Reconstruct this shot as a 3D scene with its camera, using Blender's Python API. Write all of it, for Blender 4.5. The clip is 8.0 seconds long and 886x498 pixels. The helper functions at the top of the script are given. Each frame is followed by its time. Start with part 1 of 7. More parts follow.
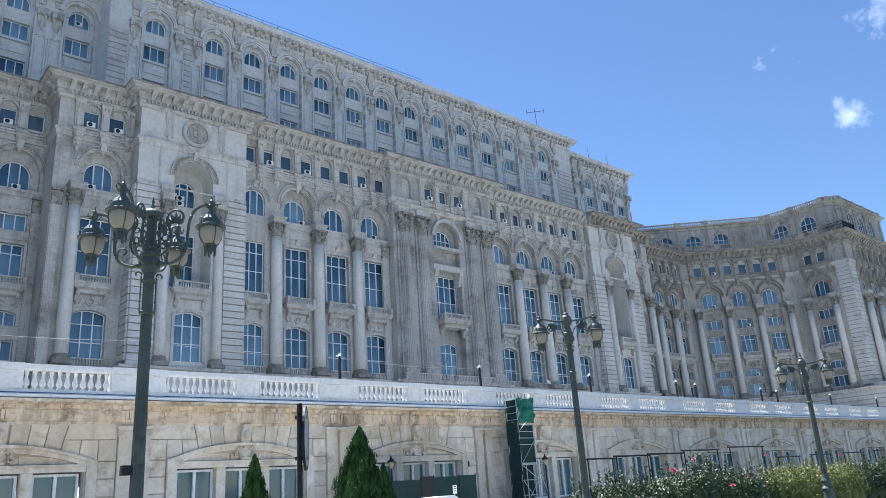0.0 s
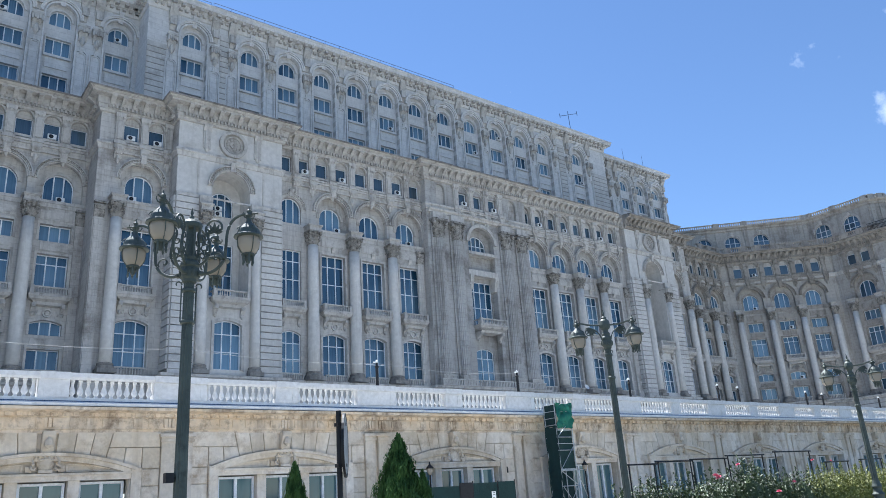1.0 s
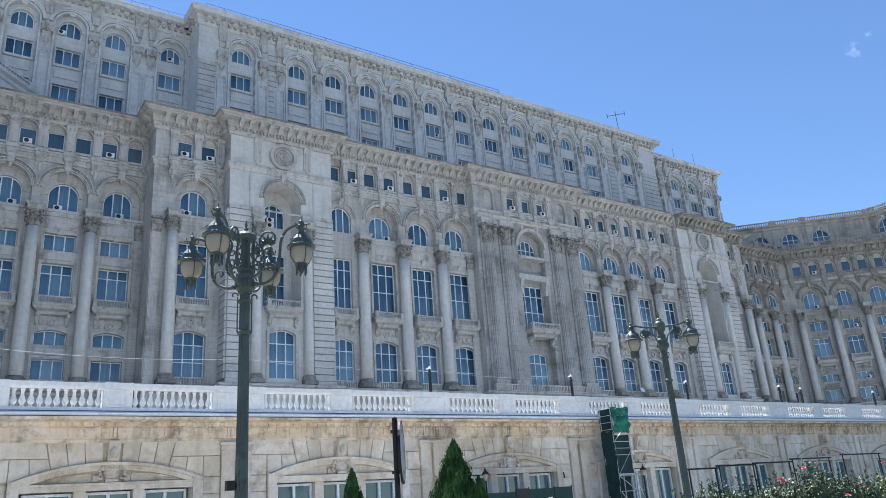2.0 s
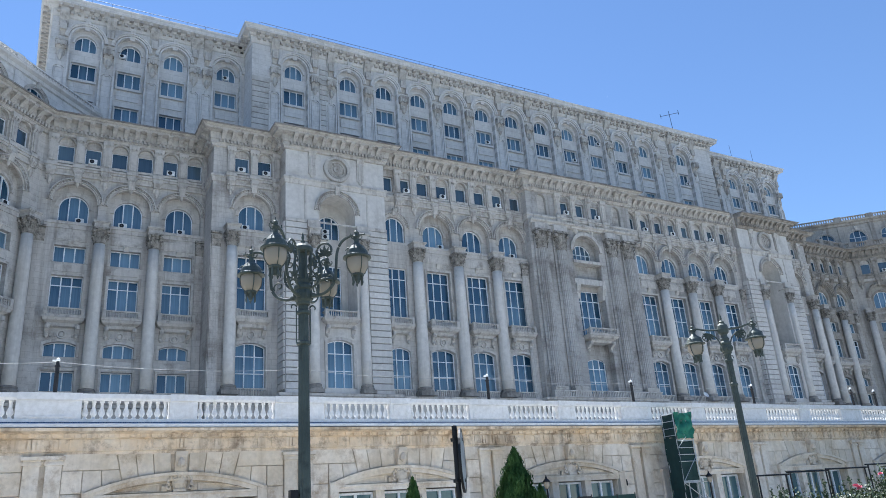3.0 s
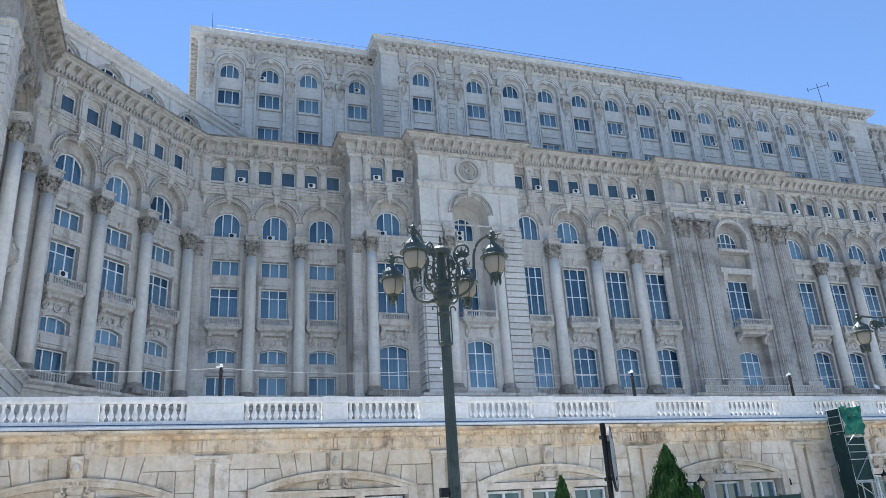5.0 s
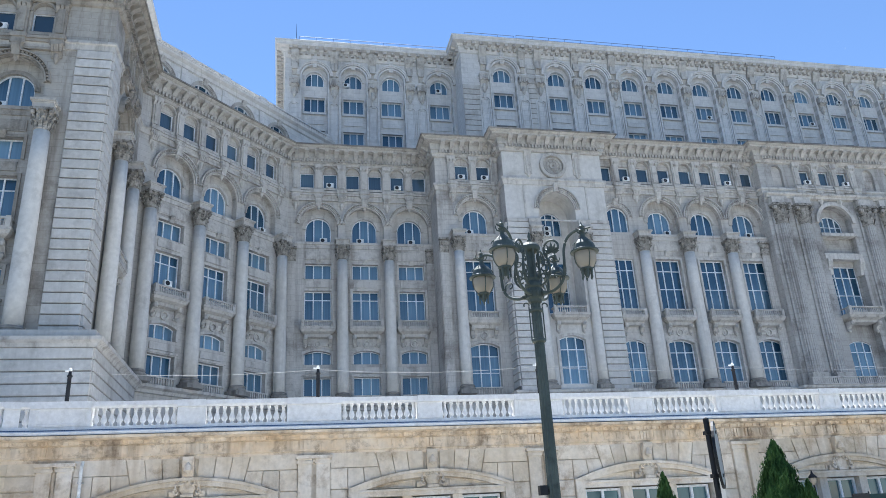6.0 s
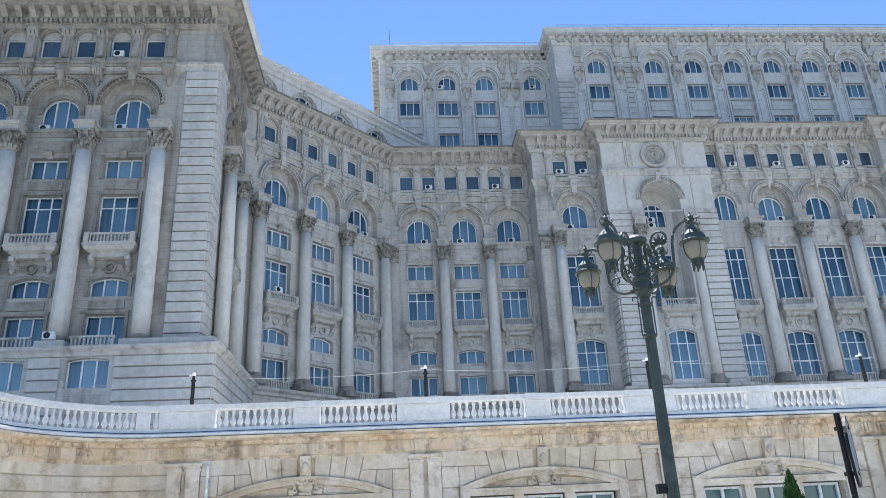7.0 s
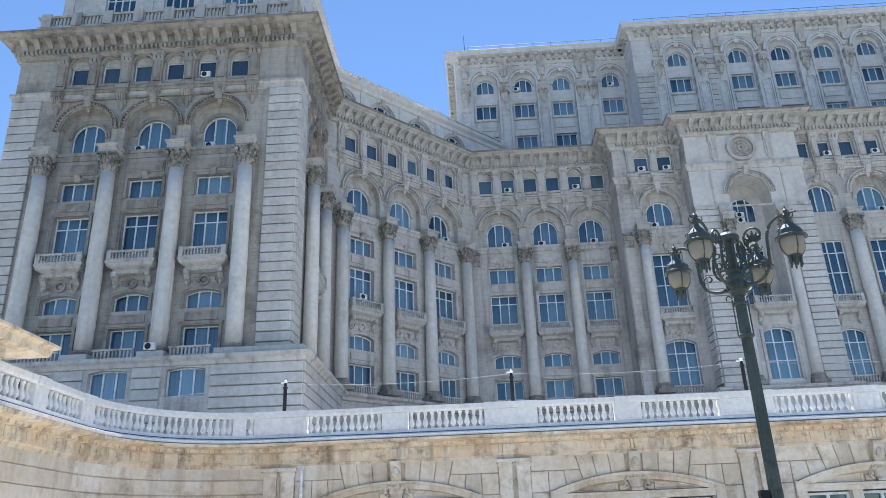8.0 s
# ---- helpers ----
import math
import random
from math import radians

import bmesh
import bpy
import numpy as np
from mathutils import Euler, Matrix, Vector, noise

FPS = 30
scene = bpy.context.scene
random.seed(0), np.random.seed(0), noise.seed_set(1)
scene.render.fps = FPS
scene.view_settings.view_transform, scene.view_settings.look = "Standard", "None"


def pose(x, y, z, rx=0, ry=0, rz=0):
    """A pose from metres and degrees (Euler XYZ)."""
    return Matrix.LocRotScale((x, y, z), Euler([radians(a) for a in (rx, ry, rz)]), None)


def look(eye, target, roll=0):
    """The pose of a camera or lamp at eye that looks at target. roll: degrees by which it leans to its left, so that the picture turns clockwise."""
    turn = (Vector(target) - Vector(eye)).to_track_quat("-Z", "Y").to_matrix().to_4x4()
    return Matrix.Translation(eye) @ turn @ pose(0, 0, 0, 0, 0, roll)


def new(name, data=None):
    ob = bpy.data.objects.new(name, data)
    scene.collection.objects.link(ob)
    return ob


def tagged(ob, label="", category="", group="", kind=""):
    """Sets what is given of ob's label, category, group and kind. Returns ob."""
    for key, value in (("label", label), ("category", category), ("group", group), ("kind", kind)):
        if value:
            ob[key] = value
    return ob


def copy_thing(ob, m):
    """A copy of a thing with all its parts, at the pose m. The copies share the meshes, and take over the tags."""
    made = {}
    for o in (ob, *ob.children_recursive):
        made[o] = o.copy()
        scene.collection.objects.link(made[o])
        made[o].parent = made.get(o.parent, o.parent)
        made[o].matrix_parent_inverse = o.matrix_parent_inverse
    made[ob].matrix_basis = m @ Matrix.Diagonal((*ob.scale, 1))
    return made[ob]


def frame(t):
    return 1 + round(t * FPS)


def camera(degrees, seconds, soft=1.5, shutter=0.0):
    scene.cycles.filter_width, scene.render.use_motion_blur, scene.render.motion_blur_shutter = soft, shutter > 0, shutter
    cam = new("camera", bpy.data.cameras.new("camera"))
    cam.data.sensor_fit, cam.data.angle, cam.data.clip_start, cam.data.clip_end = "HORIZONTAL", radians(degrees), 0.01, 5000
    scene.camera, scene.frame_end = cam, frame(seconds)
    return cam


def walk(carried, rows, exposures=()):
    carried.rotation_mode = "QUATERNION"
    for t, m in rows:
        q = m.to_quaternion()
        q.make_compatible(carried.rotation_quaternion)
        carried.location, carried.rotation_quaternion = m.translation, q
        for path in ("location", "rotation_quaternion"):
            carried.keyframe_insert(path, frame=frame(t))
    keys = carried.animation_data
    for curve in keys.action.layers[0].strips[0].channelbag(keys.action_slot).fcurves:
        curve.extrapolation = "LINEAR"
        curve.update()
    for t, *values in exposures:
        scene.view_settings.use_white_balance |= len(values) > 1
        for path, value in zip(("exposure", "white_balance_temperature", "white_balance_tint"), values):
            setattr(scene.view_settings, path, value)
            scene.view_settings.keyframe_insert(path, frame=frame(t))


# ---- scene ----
cam = camera(60.8, 8.0, 0.6)
EYE = 1.6
# seconds, place beside the first eye, yaw, pitch, roll
ROWS = [
    (0.0, 0.051, 0.008, -0.013, -40.12, 17.90, 3.60),
    (0.5, 0.051, 0.016, -0.008, -38.76, 18.21, 3.58),
    (1.0, 0.055, 0.028, -0.005, -37.31, 18.50, 3.67),
    (2.5, 0.036, 0.040, -0.002, -31.02, 19.62, 4.00),
    (3.0, 0.039, 0.052, -0.000, -28.89, 20.06, 4.01),
    (3.5, 0.034, 0.053, -0.001, -26.84, 20.21, 3.80),
    (4.0, 0.029, 0.047, -0.003, -24.52, 20.25, 3.57),
    (4.5, 0.022, 0.049, -0.004, -21.51, 20.47, 3.38),
    (6.0, -0.020, 0.047, -0.003, -11.32, 20.86, 3.00),
    (6.5, -0.038, 0.047, -0.003, -7.40, 21.02, 2.81),
    (7.0, -0.062, 0.046, 0.003, -3.36, 21.12, 2.53),
    (7.5, -0.088, 0.046, 0.015, 0.04, 21.35, 2.38),
    (8.0, -0.110, 0.037, 0.024, 3.01, 21.66, 2.01),
]
walk(cam, [(t, pose(x, y, EYE + z, 90 + pitch, roll, yaw)) for t, x, y, z, yaw, pitch, roll in ROWS],
     [(0.0, 1.2, 5700, 10), (4.0, 1.25, 5750, 10), (6.8, 1.38, 5800, 10), (8.0, 1.28, 5800, 10)])

# ---- light ----
SUN_YAW, SUN_UP = -1.0, 62.0
CLOUDS = [((0.882, 0.277, 0.382), 0.032, 0.5), ((0.871, 0.286, 0.4), 0.026, 0.36), ((0.852, 0.225, 0.473), 0.04, 0.45), ((0.817, 0.338, 0.467), 0.05, 0.2)]
world = bpy.data.worlds.new("sky")
scene.world = world
world.use_nodes = True
wn = world.node_tree
sky = wn.nodes.new("ShaderNodeTexSky")
sky.sky_type, sky.sun_disc = "NISHITA", False
sky.sun_elevation, sky.sun_rotation = radians(SUN_UP), radians(-SUN_YAW)
sky.air_density, sky.dust_density, sky.ozone_density = 1.0, 0.0, 3.6
wn.nodes["Background"].inputs["Strength"].default_value = 0.07
# a few small fair-weather clouds low in the east
tc = wn.nodes.new("ShaderNodeTexCoord")
puff = wn.nodes.new("ShaderNodeTexNoise")
puff.inputs["Scale"].default_value, puff.inputs["Detail"].default_value, puff.inputs["Roughness"].default_value = 38.0, 7, 0.62
wn.links.new(tc.outputs["Generated"], puff.inputs["Vector"])
cover = None
for way, size, amount in CLOUDS:
    dist = wn.nodes.new("ShaderNodeVectorMath")
    dist.operation = "DISTANCE"
    dist.inputs[1].default_value = way
    wn.links.new(tc.outputs["Generated"], dist.inputs[0])
    fall = wn.nodes.new("ShaderNodeMapRange")
    fall.inputs["From Min"].default_value, fall.inputs["From Max"].default_value = size, 0.0
    fall.inputs["To Min"].default_value, fall.inputs["To Max"].default_value = 0.0, amount
    wn.links.new(dist.outputs["Value"], fall.inputs["Value"])
    if cover is None:
        cover = fall.outputs[0]
    else:
        mx = wn.nodes.new("ShaderNodeMath")
        mx.operation = "MAXIMUM"
        wn.links.new(cover, mx.inputs[0])
        wn.links.new(fall.outputs[0], mx.inputs[1])
        cover = mx.outputs[0]
soft_edge = wn.nodes.new("ShaderNodeMath")
soft_edge.operation = "ADD"
wn.links.new(puff.outputs["Fac"], soft_edge.inputs[0])
wn.links.new(cover, soft_edge.inputs[1])
amt = wn.nodes.new("ShaderNodeMapRange")
amt.inputs["From Min"].default_value, amt.inputs["From Max"].default_value = 0.72, 1.3
wn.links.new(soft_edge.outputs[0], amt.inputs["Value"])
cm = wn.nodes.new("ShaderNodeMix")
cm.data_type = "RGBA"
wn.links.new(amt.outputs[0], cm.inputs[0])
wn.links.new(sky.outputs[0], cm.inputs[6])
cm.inputs[7].default_value = (8.0, 8.6, 9.4, 1)
wn.links.new(cm.outputs[2], wn.nodes["Background"].inputs["Color"])
sun = new("sun", bpy.data.lights.new("sun", "SUN"))
sun.data.energy, sun.data.angle, sun.data.color = 5.0, radians(0.53), (1.0, 0.95, 0.86)
sx, sy = -math.sin(radians(SUN_YAW)), math.cos(radians(SUN_YAW))
ce, se = math.cos(radians(SUN_UP)), math.sin(radians(SUN_UP))
sun.matrix_basis = look((sx * ce * 200, sy * ce * 200, se * 200), (0, 0, 0))


# ---- materials ----
def material(name, base, rough=0.7, metal=0.0, dark=None, light=None, fine=3.0, broad=0.15, bump=0.2, streak=0.0, spread=0.0, spec=0.5, joints=None, stain=(0.52, 0.75)):
    """A surface with fine grain, broad stains, optional rain streaks and piece-to-piece variation; places in metres."""
    m = bpy.data.materials.new(name)
    m.use_nodes = True
    nt, p = m.node_tree, m.node_tree.nodes["Principled BSDF"]
    L = nt.links.new
    geo = nt.nodes.new("ShaderNodeNewGeometry")
    dark = dark or tuple(v * 0.6 for v in base)
    light = light or tuple(min(1, v * 1.25) for v in base)

    def noise_at(scale, detail, stretch=(1, 1, 1), rough_=0.6):
        mp = nt.nodes.new("ShaderNodeMapping")
        mp.inputs["Scale"].default_value = stretch
        n = nt.nodes.new("ShaderNodeTexNoise")
        n.inputs["Scale"].default_value, n.inputs["Detail"].default_value, n.inputs["Roughness"].default_value = scale, detail, rough_
        L(geo.outputs["Position"], mp.inputs["Vector"])
        L(mp.outputs[0], n.inputs["Vector"])
        return n.outputs["Fac"]

    def ramp(fac, lo, hi):
        r = nt.nodes.new("ShaderNodeMapRange")
        r.inputs["From Min"].default_value, r.inputs["From Max"].default_value = lo, hi
        L(fac, r.inputs["Value"])
        return r.outputs[0]

    def mix(fac, a, b, kind="MIX"):
        x = nt.nodes.new("ShaderNodeMix")
        x.data_type, x.blend_type = "RGBA", kind
        if isinstance(fac, float):
            x.inputs[0].default_value = fac
        else:
            L(fac, x.inputs[0])
        for s, v in ((x.inputs[6], a), (x.inputs[7], b)):
            if isinstance(v, tuple):
                s.default_value = (*v, 1)
            else:
                L(v, s)
        return x.outputs[2]

    grain, blotch = noise_at(fine, 6), noise_at(broad, 5)
    col = mix(ramp(blotch, 0.35, 0.7), base, light)
    col = mix(ramp(noise_at(broad * 2.7, 6, rough_=0.7), *stain), col, dark)
    g = nt.nodes.new("ShaderNodeMapRange")
    g.inputs["To Min"].default_value, g.inputs["To Max"].default_value = 0.72, 1.24
    L(grain, g.inputs["Value"])
    tone = nt.nodes.new("ShaderNodeCombineColor")
    for i in range(3):
        L(g.outputs[0], tone.inputs[i])
    col = mix(1.0, col, tone.outputs[0], "MULTIPLY")
    if streak:
        s = ramp(noise_at(1.3, 5, (1, 1, 0.07), 0.65), 0.5, 0.72)
        k = nt.nodes.new("ShaderNodeMath")
        k.operation = "MULTIPLY"
        k.inputs[1].default_value = streak
        L(s, k.inputs[0])
        col = mix(k.outputs[0], col, dark)
    if joints:
        tco, sep, com = nt.nodes.new("ShaderNodeTexCoord"), nt.nodes.new("ShaderNodeSeparateXYZ"), nt.nodes.new("ShaderNodeCombineXYZ")
        L(tco.outputs["Object"], sep.inputs[0])
        L(sep.outputs["X"], com.inputs["X"])
        L(sep.outputs["Z"], com.inputs["Y"])
        bk = nt.nodes.new("ShaderNodeTexBrick")
        bk.inputs["Scale"].default_value, bk.inputs["Mortar Size"].default_value = 1.0, 0.016
        bk.inputs["Brick Width"].default_value, bk.inputs["Row Height"].default_value = joints
        bk.inputs["Color1"].default_value, bk.inputs["Color2"].default_value, bk.inputs["Mortar"].default_value = (1, 1, 1, 1), (0.92, 0.92, 0.93, 1), (0.45, 0.43, 0.41, 1)
        L(com.outputs[0], bk.inputs["Vector"])
        col = mix(0.5, col, bk.outputs["Color"], "MULTIPLY")
    if spread:
        info = nt.nodes.new("ShaderNodeObjectInfo")
        r = nt.nodes.new("ShaderNodeMapRange")
        r.inputs["To Min"].default_value, r.inputs["To Max"].default_value = 1 - spread, 1 + spread
        L(info.outputs["Random"], r.inputs["Value"])
        c2 = nt.nodes.new("ShaderNodeCombineColor")
        for i in range(3):
            L(r.outputs[0], c2.inputs[i])
        col = mix(1.0, col, c2.outputs[0], "MULTIPLY")
    L(col, p.inputs["Base Color"])
    p.inputs["Metallic"].default_value = metal
    p.inputs["Specular IOR Level"].default_value = spec
    rr = nt.nodes.new("ShaderNodeMapRange")
    rr.inputs["To Min"].default_value, rr.inputs["To Max"].default_value = max(0.03, rough - 0.12), min(1, rough + 0.12)
    L(grain, rr.inputs["Value"])
    L(rr.outputs[0], p.inputs["Roughness"])
    if bump:
        b = nt.nodes.new("ShaderNodeBump")
        b.inputs["Strength"].default_value, b.inputs["Distance"].default_value = bump, 0.05
        L(grain, b.inputs["Height"])
        L(b.outputs[0], p.inputs["Normal"])
    return m


STONE = material("weathered_limestone", (0.50, 0.475, 0.435), 0.85, dark=(0.20, 0.175, 0.15), light=(0.60, 0.575, 0.535), fine=2.2, broad=0.10, streak=0.6, bump=0.3, joints=(1.5, 0.62))
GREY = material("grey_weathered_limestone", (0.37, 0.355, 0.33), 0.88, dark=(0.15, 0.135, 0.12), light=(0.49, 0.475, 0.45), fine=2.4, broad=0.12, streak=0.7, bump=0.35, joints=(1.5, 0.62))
PALE = material("pale_limestone", (0.64, 0.625, 0.60), 0.85, dark=(0.44, 0.43, 0.415), light=(0.71, 0.70, 0.68), fine=1.8, broad=0.08, streak=0.35, bump=0.2, joints=(1.8, 0.8))
CARVED = material("carved_limestone", (0.52, 0.495, 0.455), 0.9, dark=(0.17, 0.15, 0.13), light=(0.58, 0.555, 0.515), fine=3.0, broad=0.3, streak=0.7, bump=0.4, stain=(0.52, 0.8))
DARKSTONE = material("dark_mottled_carving", (0.20, 0.185, 0.165), 0.9, dark=(0.08, 0.07, 0.06), light=(0.38, 0.36, 0.325), fine=4.0, broad=0.4, streak=0.6, bump=0.45, stain=(0.52, 0.8))
SMOOTH = material("smooth_dressed_limestone", (0.57, 0.55, 0.515), 0.85, dark=(0.36, 0.34, 0.305), light=(0.65, 0.63, 0.595), fine=2.0, broad=0.14, streak=0.5, bump=0.2, stain=(0.55, 0.85))
COLUMN = material("column_limestone", (0.60, 0.575, 0.53), 0.9, dark=(0.30, 0.27, 0.235), light=(0.69, 0.665, 0.62), fine=2.2, broad=0.12, streak=0.4, bump=0.25, spec=0.25, stain=(0.6, 0.9))
COURSE = material("limestone_course", (0.54, 0.52, 0.485), 0.85, dark=(0.33, 0.31, 0.28), light=(0.62, 0.60, 0.57), fine=2.5, broad=0.15, streak=0.4, spread=0.06, bump=0.3)
WEATHERED = material("brown_weathered_limestone", (0.40, 0.37, 0.325), 0.88, dark=(0.16, 0.138, 0.115), light=(0.50, 0.47, 0.42), fine=2.2, broad=0.12, streak=0.7, bump=0.35, joints=(1.5, 0.62))
DARKCARVED = material("brown_weathered_carving", (0.31, 0.28, 0.24), 0.9, dark=(0.09, 0.078, 0.065), light=(0.42, 0.39, 0.34), fine=3.2, broad=0.3, streak=0.7, bump=0.4, stain=(0.5, 0.78))
# capitals: darker than the shafts, with near-black flecks
LEAFWORK = material("dark_flecked_leaf_carving", (0.30, 0.28, 0.245), 0.9, dark=(0.07, 0.06, 0.05), light=(0.44, 0.415, 0.37), fine=5.0, broad=0.8, streak=0.3, bump=0.5, stain=(0.46, 0.66))
LEDGE = material("sooty_ledge_stone", (0.44, 0.415, 0.375), 0.9, dark=(0.12, 0.105, 0.09), light=(0.55, 0.525, 0.485), fine=3.4, broad=0.5, streak=0.5, bump=0.4, stain=(0.54, 0.8))
MORTAR = material("weathered_mortar", (0.22, 0.205, 0.185), 0.95, dark=(0.12, 0.11, 0.095), fine=4.0, broad=0.4, streak=0.3, bump=0.3)
ASHLAR = material("beige_ashlar", (0.62, 0.53, 0.405), 0.85, dark=(0.34, 0.25, 0.16), light=(0.78, 0.73, 0.66), fine=5.0, broad=0.45, streak=0.45, spread=0.11, bump=0.4)
STAINED = material("rain_stained_limestone", (0.68, 0.53, 0.36), 0.9, dark=(0.16, 0.11, 0.07), light=(0.76, 0.68, 0.57), fine=4.0, broad=0.8, streak=0.75, bump=0.5, stain=(0.5, 0.76))
WHITE = material("white_masonry_paint", (0.72, 0.72, 0.72), 0.6, dark=(0.62, 0.61, 0.58), light=(0.80, 0.80, 0.80), fine=6.0, broad=0.7, streak=0.15, bump=0.12)
BRONZE = material("dark_green_cast_iron", (0.075, 0.092, 0.078), 0.58, 0.15, dark=(0.035, 0.045, 0.038), light=(0.11, 0.13, 0.11), fine=14.0, broad=2.0, bump=0.15)
IRON = material("black_iron", (0.025, 0.025, 0.027), 0.5, 0.6, fine=14.0, broad=2.0, bump=0.1)
WIRE = material("grey_cable_sheath", (0.30, 0.31, 0.32), 0.7, fine=8.0, broad=2.0, bump=0.0)
RAILPAINT = material("grey_blue_paint", (0.045, 0.08, 0.15), 0.6, fine=8.0, broad=2.0, bump=0.0)
STEEL = material("galvanised_steel", (0.45, 0.47, 0.48), 0.45, 0.8, fine=10.0, broad=2.0, bump=0.05)
FRAME = material("white_window_frame", (0.70, 0.73, 0.76), 0.5, fine=8.0, broad=1.0, bump=0.0)
PLASTIC = material("white_enamel", (0.72, 0.73, 0.72), 0.4, fine=8.0, broad=2.0, bump=0.0)
NET = material("green_netting", (0.012, 0.12, 0.085), 0.8, dark=(0.006, 0.05, 0.035), light=(0.025, 0.20, 0.14), fine=9.0, broad=1.6, bump=0.3)
DARKNET = material("dark_green_netting", (0.005, 0.028, 0.027), 0.85, fine=9.0, broad=1.0, bump=0.3)
ASPHALT = material("worn_asphalt_and_grass", (0.13, 0.13, 0.115), 0.9, fine=8.0, broad=0.3, bump=0.3)
PAVING = material("pale_paving", (0.52, 0.485, 0.42), 0.85, fine=6.0, broad=0.3, bump=0.2)
TERRACE = material("terrace_paving", (0.62, 0.60, 0.56), 0.85, fine=3.0, broad=0.2, bump=0.2)
LEAF = material("leaf_green", (0.040, 0.075, 0.022), 0.5, dark=(0.02, 0.04, 0.012), light=(0.11, 0.15, 0.05), fine=9.0, broad=2.5, bump=0.0, spread=0.2)
CONIFER = material("conifer_green", (0.036, 0.088, 0.026), 0.6, dark=(0.012, 0.034, 0.011), light=(0.125, 0.22, 0.06), fine=11.0, broad=4.0, bump=0.0, spec=0.15)
YELLOWLEAF = material("yellow_green_leaf", (0.17, 0.19, 0.035), 0.55, dark=(0.08, 0.10, 0.02), light=(0.26, 0.27, 0.06), fine=9.0, broad=2.5, bump=0.0)
PETAL = material("rose_petal", (0.68, 0.13, 0.22), 0.5, dark=(0.4, 0.02, 0.05), light=(0.75, 0.26, 0.34), fine=9.0, broad=5.0, bump=0.0, spread=0.2)
BARK = material("brown_bark", (0.10, 0.07, 0.045), 0.9, fine=12.0, broad=2.0, bump=0.5)
BLUE = material("blue_tape", (0.02, 0.05, 0.13), 0.4, fine=8.0, broad=2.0, bump=0.0)
ROOF = material("grey_roof_sheet", (0.30, 0.31, 0.32), 0.6, 0.2, fine=3.0, broad=0.2, bump=0.1)
WARMSTONE = material("orange_brown_stone", (0.50, 0.36, 0.22), 0.9, dark=(0.25, 0.15, 0.09), fine=3.0, broad=0.5, streak=0.6, bump=0.4)


def glass_material(name, deep, pale, curtain):
    """Window glass: a dark room and hung curtains behind a glossy pane."""
    m = bpy.data.materials.new(name)
    m.use_nodes = True
    nt, p = m.node_tree, m.node_tree.nodes["Principled BSDF"]
    L = nt.links.new
    tc, info = nt.nodes.new("ShaderNodeTexCoord"), nt.nodes.new("ShaderNodeObjectInfo")
    off = nt.nodes.new("ShaderNodeVectorMath")
    mul = nt.nodes.new("ShaderNodeMath")
    mul.operation, mul.inputs[1].default_value = "MULTIPLY", 57.0
    L(info.outputs["Random"], mul.inputs[0])
    L(tc.outputs["Object"], off.inputs[0])
    L(mul.outputs[0], off.inputs[1])
    n = nt.nodes.new("ShaderNodeTexNoise")
    mp = nt.nodes.new("ShaderNodeMapping")
    mp.inputs["Scale"].default_value = (5.0, 1, 0.05)
    n.inputs["Scale"].default_value, n.inputs["Detail"].default_value = 1.4, 3
    L(off.outputs[0], mp.inputs["Vector"])
    L(mp.outputs[0], n.inputs["Vector"])
    geo, sep = nt.nodes.new("ShaderNodeNewGeometry"), nt.nodes.new("ShaderNodeSeparateXYZ")
    L(tc.outputs["Object"], sep.inputs[0])

    def plus(a, b, k):
        x = nt.nodes.new("ShaderNodeMath")
        x.operation, x.inputs[1].default_value = "MULTIPLY_ADD", k
        L(a, x.inputs[0])
        if isinstance(b, float):
            x.inputs[2].default_value = b
        else:
            L(b, x.inputs[2])
        return x.outputs[0]
    # hung cloth in folds, each light and each window of its own tone, blinds drawn from below
    tone = plus(n.outputs["Fac"], 0.0, 0.35)
    tone = plus(geo.outputs["Random Per Island"], tone, 0.38)
    tone = plus(info.outputs["Random"], tone, 0.45)
    tone = plus(sep.outputs["Z"], tone, -0.075)
    r = nt.nodes.new("ShaderNodeValToRGB")
    r.color_ramp.elements[0].position, r.color_ramp.elements[0].color = 0.3, (*deep, 1)
    r.color_ramp.elements[1].position, r.color_ramp.elements[1].color = 1.05, (*pale, 1)
    L(tone, r.inputs["Fac"])
    L(r.outputs[0], p.inputs["Base Color"])
    p.inputs["Roughness"].default_value = 0.06
    p.inputs["IOR"].default_value = 1.75
    p.inputs["Coat Weight"].default_value, p.inputs["Coat Roughness"].default_value = curtain, 0.04
    w = nt.nodes.new("ShaderNodeTexNoise")
    w.inputs["Scale"].default_value = 0.9
    L(off.outputs[0], w.inputs["Vector"])
    b = nt.nodes.new("ShaderNodeBump")
    b.inputs["Strength"].default_value, b.inputs["Distance"].default_value = 0.06, 0.05
    L(w.outputs["Fac"], b.inputs["Height"])
    L(b.outputs[0], p.inputs["Normal"])
    return m


